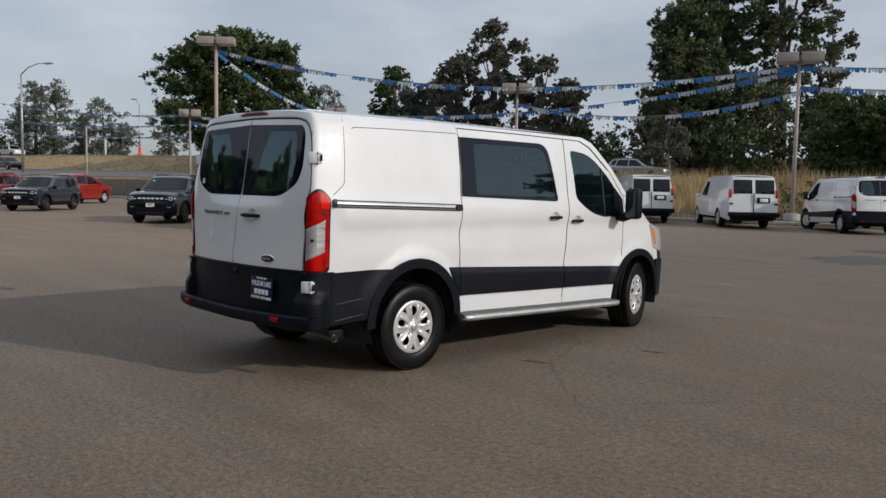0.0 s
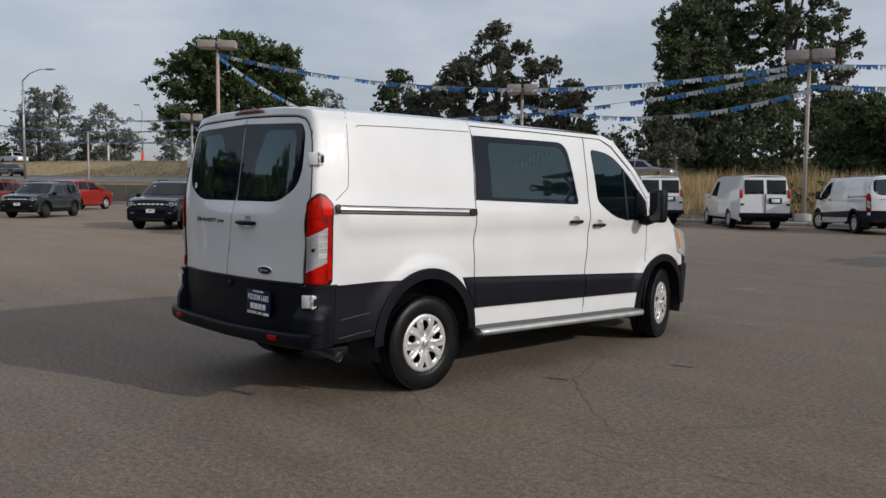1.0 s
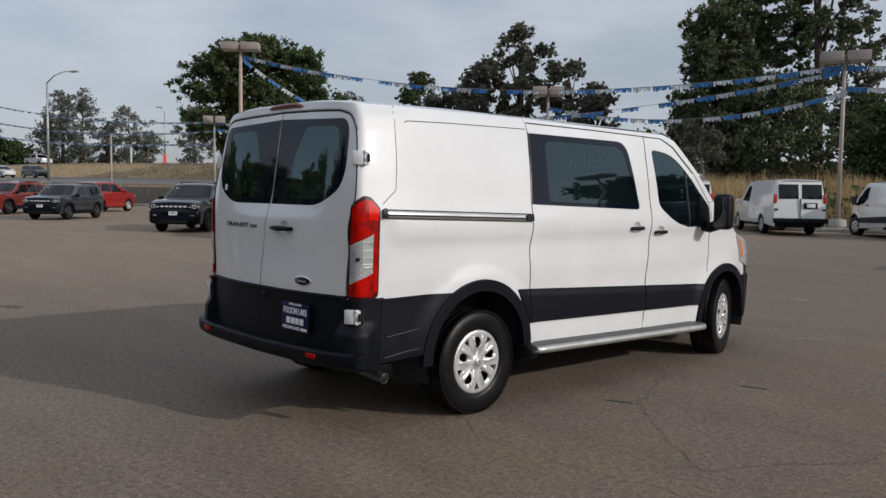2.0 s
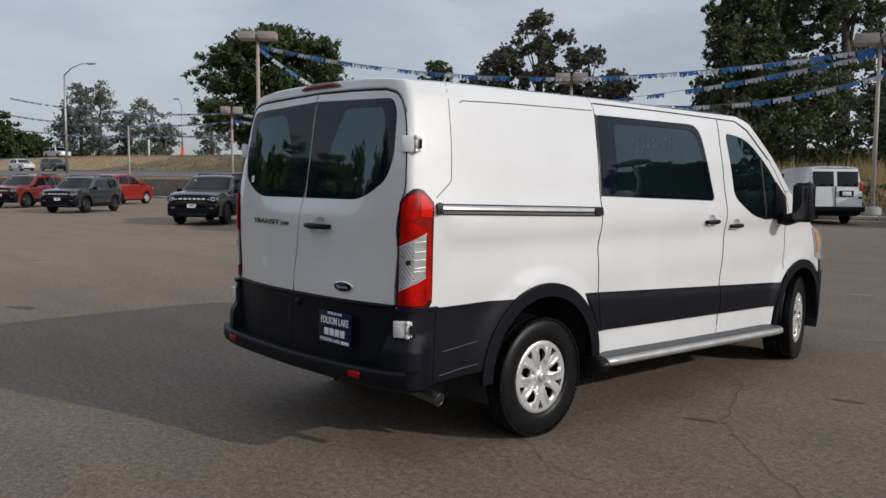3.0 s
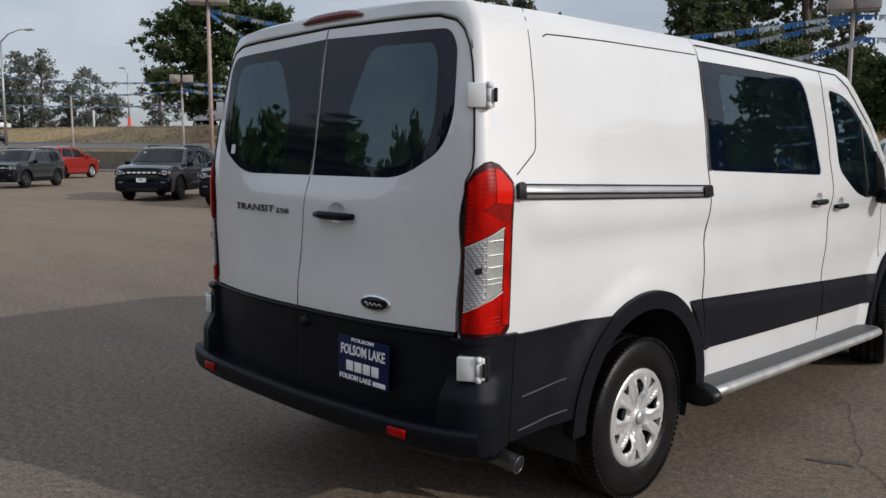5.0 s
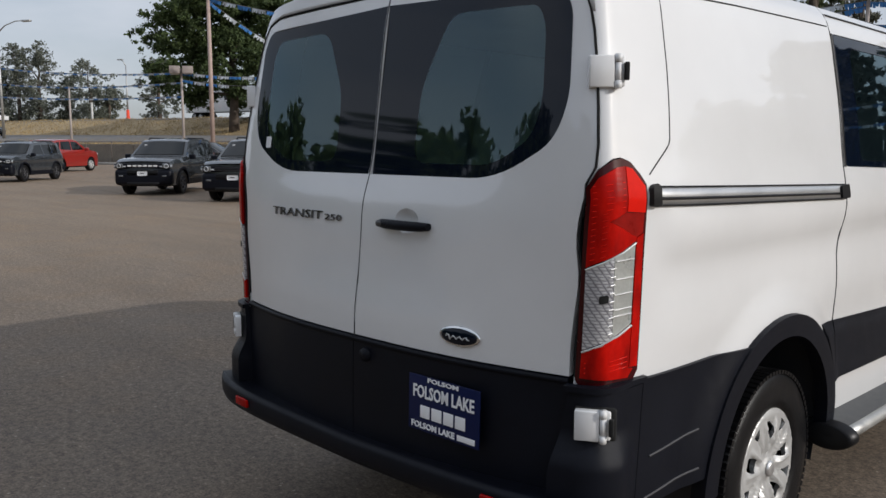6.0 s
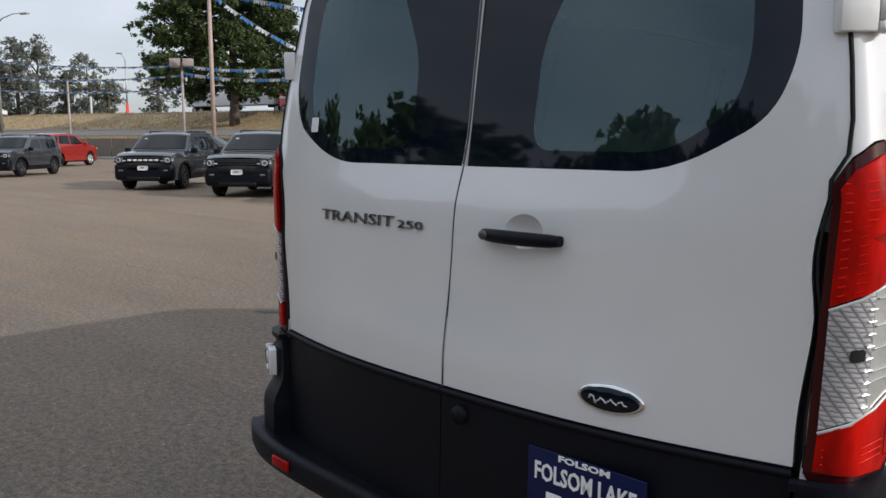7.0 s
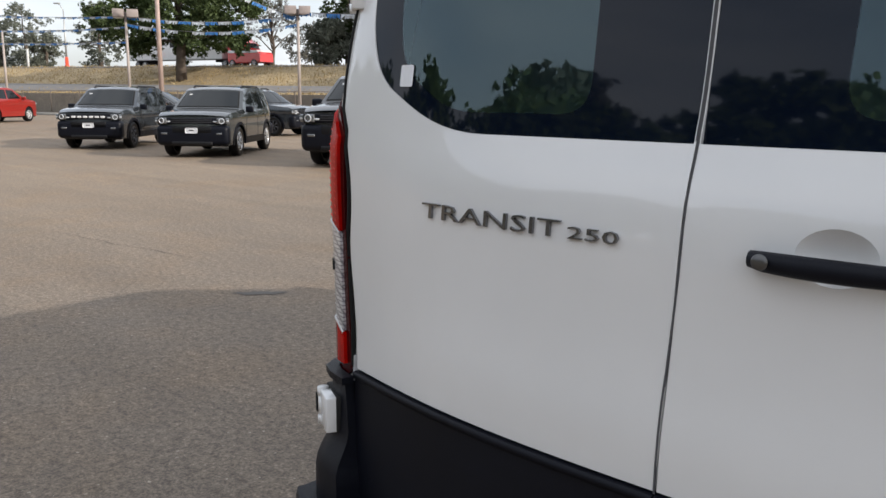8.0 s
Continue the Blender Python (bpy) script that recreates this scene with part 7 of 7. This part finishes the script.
L_OAK = leaf_mat("oak_leaves", (0.032, 0.050, 0.018), (0.105, 0.145, 0.052))
L_EUC = leaf_mat("gum_leaves", (0.065, 0.068, 0.050), (0.21, 0.205, 0.15))
L_PINE = leaf_mat("pine_needles", (0.037, 0.050, 0.025), (0.152, 0.178, 0.084))
L_GREY = leaf_mat("grey_green_leaves", (0.085, 0.096, 0.076), (0.23, 0.24, 0.185))
# leaves beyond the highway: distance haze put into the colour, paler and greyer
L_HAZED = leaf_mat("hazed_far_leaves", (0.105, 0.120, 0.098), (0.24, 0.25, 0.20))
L_PALE = leaf_mat("sparse_pale_leaves", (0.09, 0.09, 0.075), (0.22, 0.21, 0.18))
M["bark"] = simple("bark", (0.09, 0.07, 0.055), 0.95, var=0.4, scale=2, bstr=0.8, bscale=9)
M["bark_pale"] = simple("bark_pale", (0.26, 0.22, 0.18), 0.9, var=0.35, scale=2, bstr=0.5, bscale=9)


LEAF_N, LEAF_S = 3.2, 0.47


def leaf_cloud(blobs, n, size, rnd, stretch=1.0):
    """Many small leaf quads, gathered in tufts that sit round clump centres."""
    n, size = int(n * LEAF_N), size * LEAF_S
    nr = np.random.RandomState(rnd.randrange(10 ** 6))
    B0 = np.array(blobs)
    # tufts: some two dozen to a clump, most of them near its skin
    k = 24
    dirs = nr.normal(size=(len(B0) * k, 3))
    dirs /= np.linalg.norm(dirs, axis=1)[:, None]
    br = np.repeat(B0[:, 3], k)
    tc = np.repeat(B0[:, :3], k, 0) + dirs * (br * nr.uniform(0.2, 1.18, len(br)))[:, None] * np.array([1, 1, 0.8])
    tr_ = br * nr.uniform(0.12, 0.33, len(br))
    wts = tr_ ** 1.7
    idx = nr.choice(len(tr_), n, p=wts / wts.sum())
    d = nr.normal(size=(n, 3))
    d /= np.linalg.norm(d, axis=1)[:, None]
    rad = tr_[idx] * np.minimum(1.7, np.abs(nr.normal(0.45, 0.55, n)))
    c = tc[idx] + d * rad[:, None] * np.array([1, 1, 0.85])
    u = nr.normal(size=(n, 3))
    u /= np.linalg.norm(u, axis=1)[:, None]
    w = np.cross(u, d + 0.5 * nr.normal(size=(n, 3)))
    w /= np.linalg.norm(w, axis=1)[:, None] + 1e-9
    s = size * (0.55 + 0.9 * nr.rand(n))[:, None]
    a, b_ = u * s * stretch, w * s * 0.62
    quads = np.stack([c - a, c - a * 0.1 + b_, c + a, c + a * 0.1 - b_], 1).reshape(-1, 3)
    faces = np.arange(4 * n).reshape(-1, 4)
    me = bpy.data.meshes.new("crown")
    me.vertices.add(4 * n)
    me.vertices.foreach_set("co", quads.astype(np.float32).ravel())
    me.loops.add(4 * n)
    me.loops.foreach_set("vertex_index", faces.astype(np.int32).ravel())
    me.polygons.add(n)
    me.polygons.foreach_set("loop_start", np.arange(0, 4 * n, 4, dtype=np.int32))
    me.update(calc_edges=True)
    return me


def tree(name, label, x, y, zb, h, blobs, leaf, n, size, rnd, trunk_r=0.3, bark="bark", limbs=7, stretch=1.0, split=0.3):
    t = empty(name)
    tagged(t, label, "tree")
    t.matrix_world = pose(x, y, zb)
    me = leaf_cloud(blobs, n, size, rnd, stretch)
    me.materials.append(leaf)
    cr = new("crown", me)
    cr.parent = t
    topz = max(b[2] for b in blobs)
    bm = tube_bm([(0, 0, -0.3), (0.05, 0, h * split * 0.5), (rnd.uniform(-0.3, 0.3), rnd.uniform(-0.3, 0.3), h * split), (rnd.uniform(-0.5, 0.5), 0, h * 0.6), (0, 0, topz * 0.92)],
                 [trunk_r * 1.25, trunk_r, trunk_r * 0.85, trunk_r * 0.5, trunk_r * 0.12], 9)
    part("trunk", bm, M[bark], t)
    for b in sorted(blobs, key=lambda q: -q[3])[:limbs]:
        z0 = min(h * rnd.uniform(split * 0.8, split + 0.25), b[2] - 0.3)
        lb = tube_bm([(0, 0, z0), (b[0] * 0.45, b[1] * 0.45, z0 + (b[2] - z0) * 0.55), (b[0] * 0.95, b[1] * 0.95, b[2])], [trunk_r * 0.45, trunk_r * 0.28, trunk_r * 0.08], 6)
        part("limb", lb, M[bark], t)
    return t


def round_blobs(rnd, w, z0, z1, k, r0, r1, fill=0.9, top_heavy=0.0):
    out = []
    k, r0, r1 = int(k * 1.9), r0 * 0.62, r1 * 0.66
    for i in range(k):
        a = rnd.uniform(0, math.tau)
        q = rnd.random()
        z = z0 + (z1 - z0) * q
        prof = math.sin(math.pi * min(0.97, max(0.08, (q + 0.18) / 1.22))) ** 0.6
        rr = w / 2 * prof * math.sqrt(rnd.random()) * fill
        out.append((rr * math.cos(a), rr * math.sin(a), z, rnd.uniform(r0, r1)))
    # a leader, so that the crown reaches its height
    out.append((rnd.uniform(-0.1, 0.1) * w, rnd.uniform(-0.1, 0.1) * w, z1, r1 * 0.72))
    return out


def pine_blobs(rnd, h, w, z0):
    """Tiers of branches with small clumps along them: a ragged conifer with gaps between its tiers."""
    out, z = [], h * z0
    while z < h * 0.985:
        t = (z - h * z0) / (h * (1 - z0))
        reach = w / 2 * (1 - t) ** 0.5 * min(1.0, 0.5 + 1.6 * t) * rnd.uniform(0.65, 1.15) + 0.35
        a0 = rnd.uniform(0, math.tau)
        for j in range(rnd.choice((3, 4, 5)) if t < 0.85 else 2):
            a, ln = a0 + j * 1.5 + rnd.uniform(-0.4, 0.4), reach * rnd.uniform(0.55, 1.12)
            for q in (0.35, 0.7, 1.0):
                out.append((ln * q * math.cos(a), ln * q * math.sin(a), z + ln * q * rnd.uniform(0.0, 0.4) + rnd.uniform(-0.5, 0.5), rnd.uniform(0.45, 0.95)))
        z += rnd.uniform(0.75, 1.25)
    out.append((0, 0, h * 0.98, 0.4))
    return out


rt = random.Random(21)


def polar(az, d, ex=4.52, ey=-3.76):
    return ex - d * math.sin(radians(az)), ey + d * math.cos(radians(az))


def plant(az, d, slope_top, w, kind, label, z0=0.25, n=9000, size=0.30, k=26, zb=None, r=(1.2, 2.3), limbs=8, name="tree", split=0.3, trunk_r=0.32, bark="bark", stretch=1.0, tiers=False):
    x, y = polar(az, d)
    v = -x * UY + y * UX
    zb = ground_z(v, x * UX + y * UY) if zb is None else zb
    h = 1.52 + slope_top * d - zb
    blobs = pine_blobs(rt, h, w, z0) if tiers else round_blobs(rt, w, h * z0, h - r[1] * 0.75, k, *r)
    return tree(name, label, x, y, zb, h, blobs, kind, n, size, rt, trunk_r, bark, limbs, stretch, split)


# the large oak at the foot of the bank, its crown hanging low
plant(59.1, 96, 0.194, 19.8, L_OAK, "large dense dark green oak by the highway", 0.19, 44000, 0.32, 92, None, (1.5, 2.9), 10, "oak_tree", 0.22, 0.5)
plant(63.6, 140, 0.098, 7.5, L_HAZED, "grey-green young tree beyond the highway", 0.08, 5000, 0.28, 24, None, (0.8, 1.5))
# pale thin trees beyond the highway
plant(53.4, 112, 0.122, 8.0, L_PALE, "half-bare pale tree behind the highway", 0.22, 2400, 0.20, 26, None, (0.7, 1.4), 14, "bare_tree", 0.25, 0.22)
plant(50.6, 116, 0.082, 10.0, L_PALE, "half-bare pale tree behind the highway", 0.20, 2600, 0.22, 26, None, (0.8, 1.5), 14, "bare_tree", 0.25, 0.22)
# bushy trees in the middle
plant(48.7, 98, 0.150, 5.6, L_OAK, "bright green bushy tree behind the highway", 0.12, 9000, 0.26, 26, None, (1.0, 1.7))
for az, sl, w in ((47.4, 0.122, 6.5), (45.9, 0.134, 6.0), (50.0, 0.090, 4.5)):
    plant(az, 95, sl, w, L_GREY, "olive green tree behind the highway", 0.10, 7500, 0.26, 26, None, (0.9, 1.6))
plant(41.6, 88, 0.206, 9.5, L_EUC, "tall grey-green gum tree with loose crown", 0.24, 15000, 0.28, 40, None, (0.8, 1.6), 12, "gum_tree", 0.3, 0.3)
plant(44.2, 90, 0.160, 7.5, L_EUC, "grey-green gum tree with loose crown", 0.2, 9000, 0.28, 28, None, (0.8, 1.5), 10, "gum_tree", 0.3, 0.25)
plant(38.4, 86, 0.166, 9.0, L_EUC, "grey-green gum tree with loose crown", 0.22, 9500, 0.28, 30, None, (0.8, 1.5), 10, "gum_tree", 0.3, 0.25)
plant(36.4, 84, 0.132, 5.0, L_EUC, "low grey-green gum tree", 0.30, 4500, 0.26, 18, None, (0.6, 1.2), 8, "gum_tree", 0.3, 0.2)
plant(35.6, 74, 0.080, 5.0, L_OAK, "low dark green tree by the road", 0.22, 5000, 0.24, 18, None, (0.7, 1.3))
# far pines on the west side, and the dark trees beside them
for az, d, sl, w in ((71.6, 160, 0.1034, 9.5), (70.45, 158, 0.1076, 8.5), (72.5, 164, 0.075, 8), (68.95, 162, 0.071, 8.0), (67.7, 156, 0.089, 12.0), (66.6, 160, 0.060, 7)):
    plant(az, d, sl, w, L_HAZED, "tall thin grey-green pine beyond the highway", 0.06, 3300, 0.26, 60, None, (0.42, 0.95), 8, "pine_tree", 0.5, 0.3, "bark", 1.3, True)
for az, d, sl, w in ((77, 165, 0.085, 13), (74.9, 165, 0.055, 12), (80, 165, 0.08, 14), (73.6, 170, 0.034, 9)):
    plant(az, d, sl, w, L_OAK, "dark round tree beyond the highway", 0.06, 6000, 0.45, 26, None, (1.4, 2.6))
# tall dark pines to the east
for az, d, sl, w, n in ((28.7, 72, 0.232, 7.4, 12000), (26.4, 78, 0.30, 10.0, 11500), (22.6, 76, 0.285, 9.0, 10500), (30.3, 76, 0.125, 3.8, 4000), (27.4, 70, 0.15, 8, 4800), (25.0, 70, 0.15, 8, 4200), (19.8, 84, 0.125, 7, 5000)):
    plant(az, d, sl, w, L_PINE, "tall dark pine with broad heavy crown", 0.12 if sl < 0.2 else 0.20, n, 0.27, 46, None, (0.9, 2.0), 14, "pine_tree", 0.4, 0.42, "bark", 1.25)
for az, d, sl, w in ((17.6, 62, 0.12, 8), (14.0, 64, 0.135, 9), (10.5, 66, 0.15, 10), (6, 70, 0.16, 12), (1, 72, 0.15, 12)):
    plant(az, d, sl, w, L_OAK, "dense dark green tree behind the kerb", 0.05, 12000, 0.28, 38, None, (1.1, 2.1))
plant(20.0, 86, 0.215, 7.0, L_EUC, "tall feathery gum tree behind the pines", 0.35, 4500, 0.26, 26, None, (0.7, 1.4), 10, "gum_tree", 0.4, 0.28)
for az, d, sl in ((29.4, 60, 0.10), (30.6, 63, 0.09)):
    plant(az, d, sl, 3.5, L_EUC, "slender pale-trunked young gum tree", 0.35, 1800, 0.22, 12, None, (0.5, 0.9), 8, "gum_tree", 0.5, 0.12, "bark_pale")


# low scrub along the far side of the highway and on the right
def scrub(name, label, leaf, n, u0, u1, v0, v1, h0, h1, size, rnd, gap=2.2):
    blobs = []
    for i in range(int((u1 - u0) / gap)):
        u, v = rnd.uniform(u0, u1), rnd.uniform(v0, v1)
        hh = rnd.uniform(h0, h1)
        p = uv(u, v, ground_z(v, u) + hh * 0.45)
        blobs.append((p.x, p.y, p.z, hh * 0.65))
    me = leaf_cloud(blobs, n, size, rnd)
    me.materials.append(leaf)
    ob = new(name, me)
    return tagged(ob, label, "scrub", kind="stuff")


scrub("roadside_scrub", "dark green scrub beyond the highway", L_HAZED, 15000, -240, -150, 94, 106, 2.0, 4.6, 0.40, rt, 0.9)
scrub("highway_scrub", "low green scrub beyond the highway", L_GREY, 9000, -128, -20, 94, 104, 0.7, 2.2, 0.32, rt, 2.0)
scrub("roadside_bushes", "dark green bushes between road and trees", L_PINE, 24000, -34, 60, 58.8, 63.5, 2.0, 4.6, 0.30, rt, 1.0)
scrub("verge_bushes", "small dark bushes in the dry grass", L_OAK, 2500, -8, 40, 36, 40, 0.7, 1.5, 0.16, rt)


def grass_field(name, label, mat, n, u0, u1, v0, v1, h0, h1, rnd, width=0.02):
    nr = np.random.RandomState(rnd.randrange(10 ** 6))
    u, v = nr.uniform(u0, u1, n), nr.uniform(v0, v1, n)
    clump = np.sin(u * 0.9) * np.cos(v * 1.3 + u * 0.4) * 0.5 + 0.5
    h = (h0 + (h1 - h0) * nr.rand(n)) * (0.55 + 0.6 * clump)
    z = np.array([ground_z(b, a) for a, b in zip(u, v)])
    bx, by = u * UX - v * UY, u * UY + v * UX
    lean = nr.normal(scale=0.22, size=(n, 2)) * h[:, None]
    w = width * (0.6 + 0.8 * nr.rand(n))
    a = nr.uniform(0, math.pi, n)
    wx, wy = np.cos(a) * w, np.sin(a) * w
    pts = np.stack([np.stack([bx - wx, by - wy, z - 0.03], 1), np.stack([bx + wx, by + wy, z - 0.03], 1), np.stack([bx + lean[:, 0], by + lean[:, 1], z + h], 1)], 1).reshape(-1, 3)
    me = bpy.data.meshes.new(name)
    me.from_pydata(pts.tolist(), [], np.arange(3 * n).reshape(-1, 3).tolist())
    me.materials.append(mat)
    return tagged(new(name, me), label, "grass", kind="stuff")


G_DRY = leaf_mat("dry_grass_blades", (0.24, 0.17, 0.085), (0.55, 0.42, 0.22), 0.8)
G_GREEN = leaf_mat("green_grass_blades", (0.05, 0.075, 0.02), (0.16, 0.19, 0.06), 0.8)
grass_field("tall_dry_grass", "tall straw-coloured dry grass beyond the kerb", G_DRY, 26000, -26, 45, 35.5, 45.5, 0.5, 1.25, rt, 0.03)
grass_field("bank_grass", "straw-coloured dry grass on the highway bank", G_DRY, 22000, -130, 0, 58.5, 66.5, 0.08, 0.30, rt, 0.04)
grass_field("verge_grass", "short green grass strip by the kerb", G_GREEN, 7000, -20, 30, 33.4, 35.4, 0.05, 0.16, rt, 0.02)
grass_field("lot_edge_weeds", "brown weeds on the soil bank behind the fence", G_DRY, 9000, -110, -26, 35, 45.5, 0.05, 0.2, rt, 0.03)


# lighter copy of the oak leaves: sunlight for the glass reflections put into the colour
L_LIT = leaf_mat("sunlit_oak_leaves", (0.075, 0.105, 0.034), (0.155, 0.20, 0.075))
# trees and cars standing behind and beside the camera, seen in the glass
for x, y, h, w, kind in ((-40, -40, 16.5, 15, L_LIT), (-27, -44, 17, 14, L_GREY), (-15, -43, 16.5, 15, L_LIT), (-3, -46, 18, 15, L_LIT), (9, -45, 16, 14, L_LIT), (21, -42, 15, 13, L_LIT), (32, -36, 14, 13, L_LIT), (-54, -34, 14, 15, L_LIT),
                         (58, -12, 10, 12, L_LIT), (62, 12, 11, 12, L_EUC), (56, 30, 12, 12, L_LIT), (44, 46, 13, 13, L_LIT), (30, 56, 15.5, 13, L_LIT), (37, 51, 14.5, 12, L_LIT), (34, 54, 16, 11, L_LIT), (70, -30, 10, 12, L_LIT), (20, 59, 19, 11, L_EUC), (13, 64, 20, 10, L_LIT), (27, 68, 22, 12, L_PINE)):
    blobs = round_blobs(rt, w, h * 0.10, h - 1.6, 40, 1.5, 2.6)
    tree("tree", "dense green tree on the far side of the lot", x, y, 0, h, blobs, kind, 4200, 0.75, rt, 0.3)
for x, y, rz, src in ((-6.5, -20, 20, grey_suv), (2.5, -21, 12, black_suv), (-15, -19, 28, grey_suv), (11, -21, 5, near_grey)):
    copy_thing(src, pose(x, y, 0, 0, 0, rz))
# a close row of trees along the lot's south-west side
row_blobs = []
for i in range(240):
    i *= 169 / 239
    th = radians(188 + 92 * i / 169)
    crest = 8.2 + 3.6 * smooth01((i - 60) / 32) + 0.9 * math.sin(i * 0.31) + 0.6 * math.sin(i * 0.83 + 1.0)
    d_ = rt.uniform(33, 39)
    r_ = rt.uniform(1.1, 1.9)
    row_blobs.append((d_ * math.cos(th), -2 + d_ * math.sin(th), rt.uniform(1.5, crest - r_), r_))
    row_blobs.append(((d_ + 3) * math.cos(th), -2 + (d_ + 3) * math.sin(th), rt.uniform(0.80, 1.0) * crest - r_, r_))
row_mesh = leaf_cloud(row_blobs, 34000, 0.52, rt)
row_mesh.materials.append(L_LIT)
tagged(new("tree_row", row_mesh), "dense green row of trees along the lot", "trees", kind="stuff")
lot_lamp(44, 6, 8.5, 2.3, 10)
lot_lamp(17.5, 24.9, 8.5, 2.3, 10)

# cracks and small marks on the asphalt
rc = random.Random(3)
for pts, w in (([(0.65, 2.39), (1.14, 2.04), (1.35, 1.55), (1.54, 1.12), (1.71, 0.85), (2.04, 0.56), (2.6, 0.1)], 0.0028), ([(0.95, -0.12), (1.35, -0.36), (1.66, -0.40), (2.10, -0.36), (2.53, -0.33), (2.92, -0.34), (3.6, -0.1)], 0.0028),
               ([(1.71, 0.85), (2.3, 1.15), (3.0, 1.25), (4.2, 1.9)], 0.0022), ([(2.6, 0.1), (3.1, 0.9), (3.3, 1.9)], 0.003),
               ([(-8.38, 1.62), (-7.2, 1.70), (-5.82, 1.84)], 0.004), ([(3.2, 3.0), (4.6, 4.4), (5.6, 6.6)], 0.003)):
    ob = part("asphalt_crack", crack_line(pts, w, rc), M["crack"], smooth=False)
    tagged(ob, "thin dark crack in the asphalt", "crack", kind="structure")


def ground_patch(name, label, x, y, rx, ry, rz, mat, rnd, kind="structure"):
    """A flat irregular patch lying on the asphalt."""
    n = 72
    ph = [rnd.uniform(0, 6) for _ in range(5)]
    ring = []
    for i in range(n):
        t = i * math.tau / n
        k = 1 + 0.22 * math.sin(2 * t + ph[0]) + 0.16 * math.sin(5 * t + ph[1]) + 0.13 * math.sin(9 * t + ph[2]) + 0.10 * math.sin(15 * t + ph[3]) + 0.07 * math.sin(26 * t + ph[4])
        ring.append((rx * k * math.cos(t), ry * k * math.sin(t), 0.0))
    bm = bmesh.new()
    bm.faces.new([bm.verts.new(p) for p in ring])
    ob = part(name, bm, mat, smooth=False)
    ob.matrix_world = pose(x, y, 0.004, 0, 0, rz)
    return tagged(ob, label, name.split("_")[-1], kind=kind)


M["oil"] = simple("oil", (0.080, 0.068, 0.058), 0.7, var=0.4, scale=8)
# flat patch, darker than the asphalt round it
M["sealer"] = simple("sealer", (0.085, 0.074, 0.064), 0.8, var=0.3, scale=5, bstr=0.3, bscale=70)
ground_patch("sealer_patch", "darker irregular patch on the asphalt", -0.5, 15.1, 1.4, 0.95, 55, M["sealer"], rc)
M["pale_scuff"] = simple("pale_scuff", (0.30, 0.28, 0.25), 0.9, var=0.3, scale=12)
for x, y, rx, ry, rz in ((-4.48, 1.41, 0.16, 0.06, 40), (-6.17, -0.94, 0.22, 0.07, 30), (1.43, 1.01, 0.085, 0.028, 20), (1.86, 2.2, 0.09, 0.03, 10)):
    ground_patch("oil_stain", "small dark oil stain on the asphalt", x, y, rx, ry, rz, M["oil"], rc)
for x, y, rx, ry, rz in ((-1.4, 6.67, 0.16, 0.03, 30), (-0.30, 7.97, 0.17, 0.03, 25), (1.16, 4.72, 0.16, 0.018, 30), (-11.46, 0.78, 0.2, 0.05, 45)):
    ground_patch("pale_scuff", "pale scuff mark on the asphalt", x, y, rx, ry, rz, M["pale_scuff"], rc)
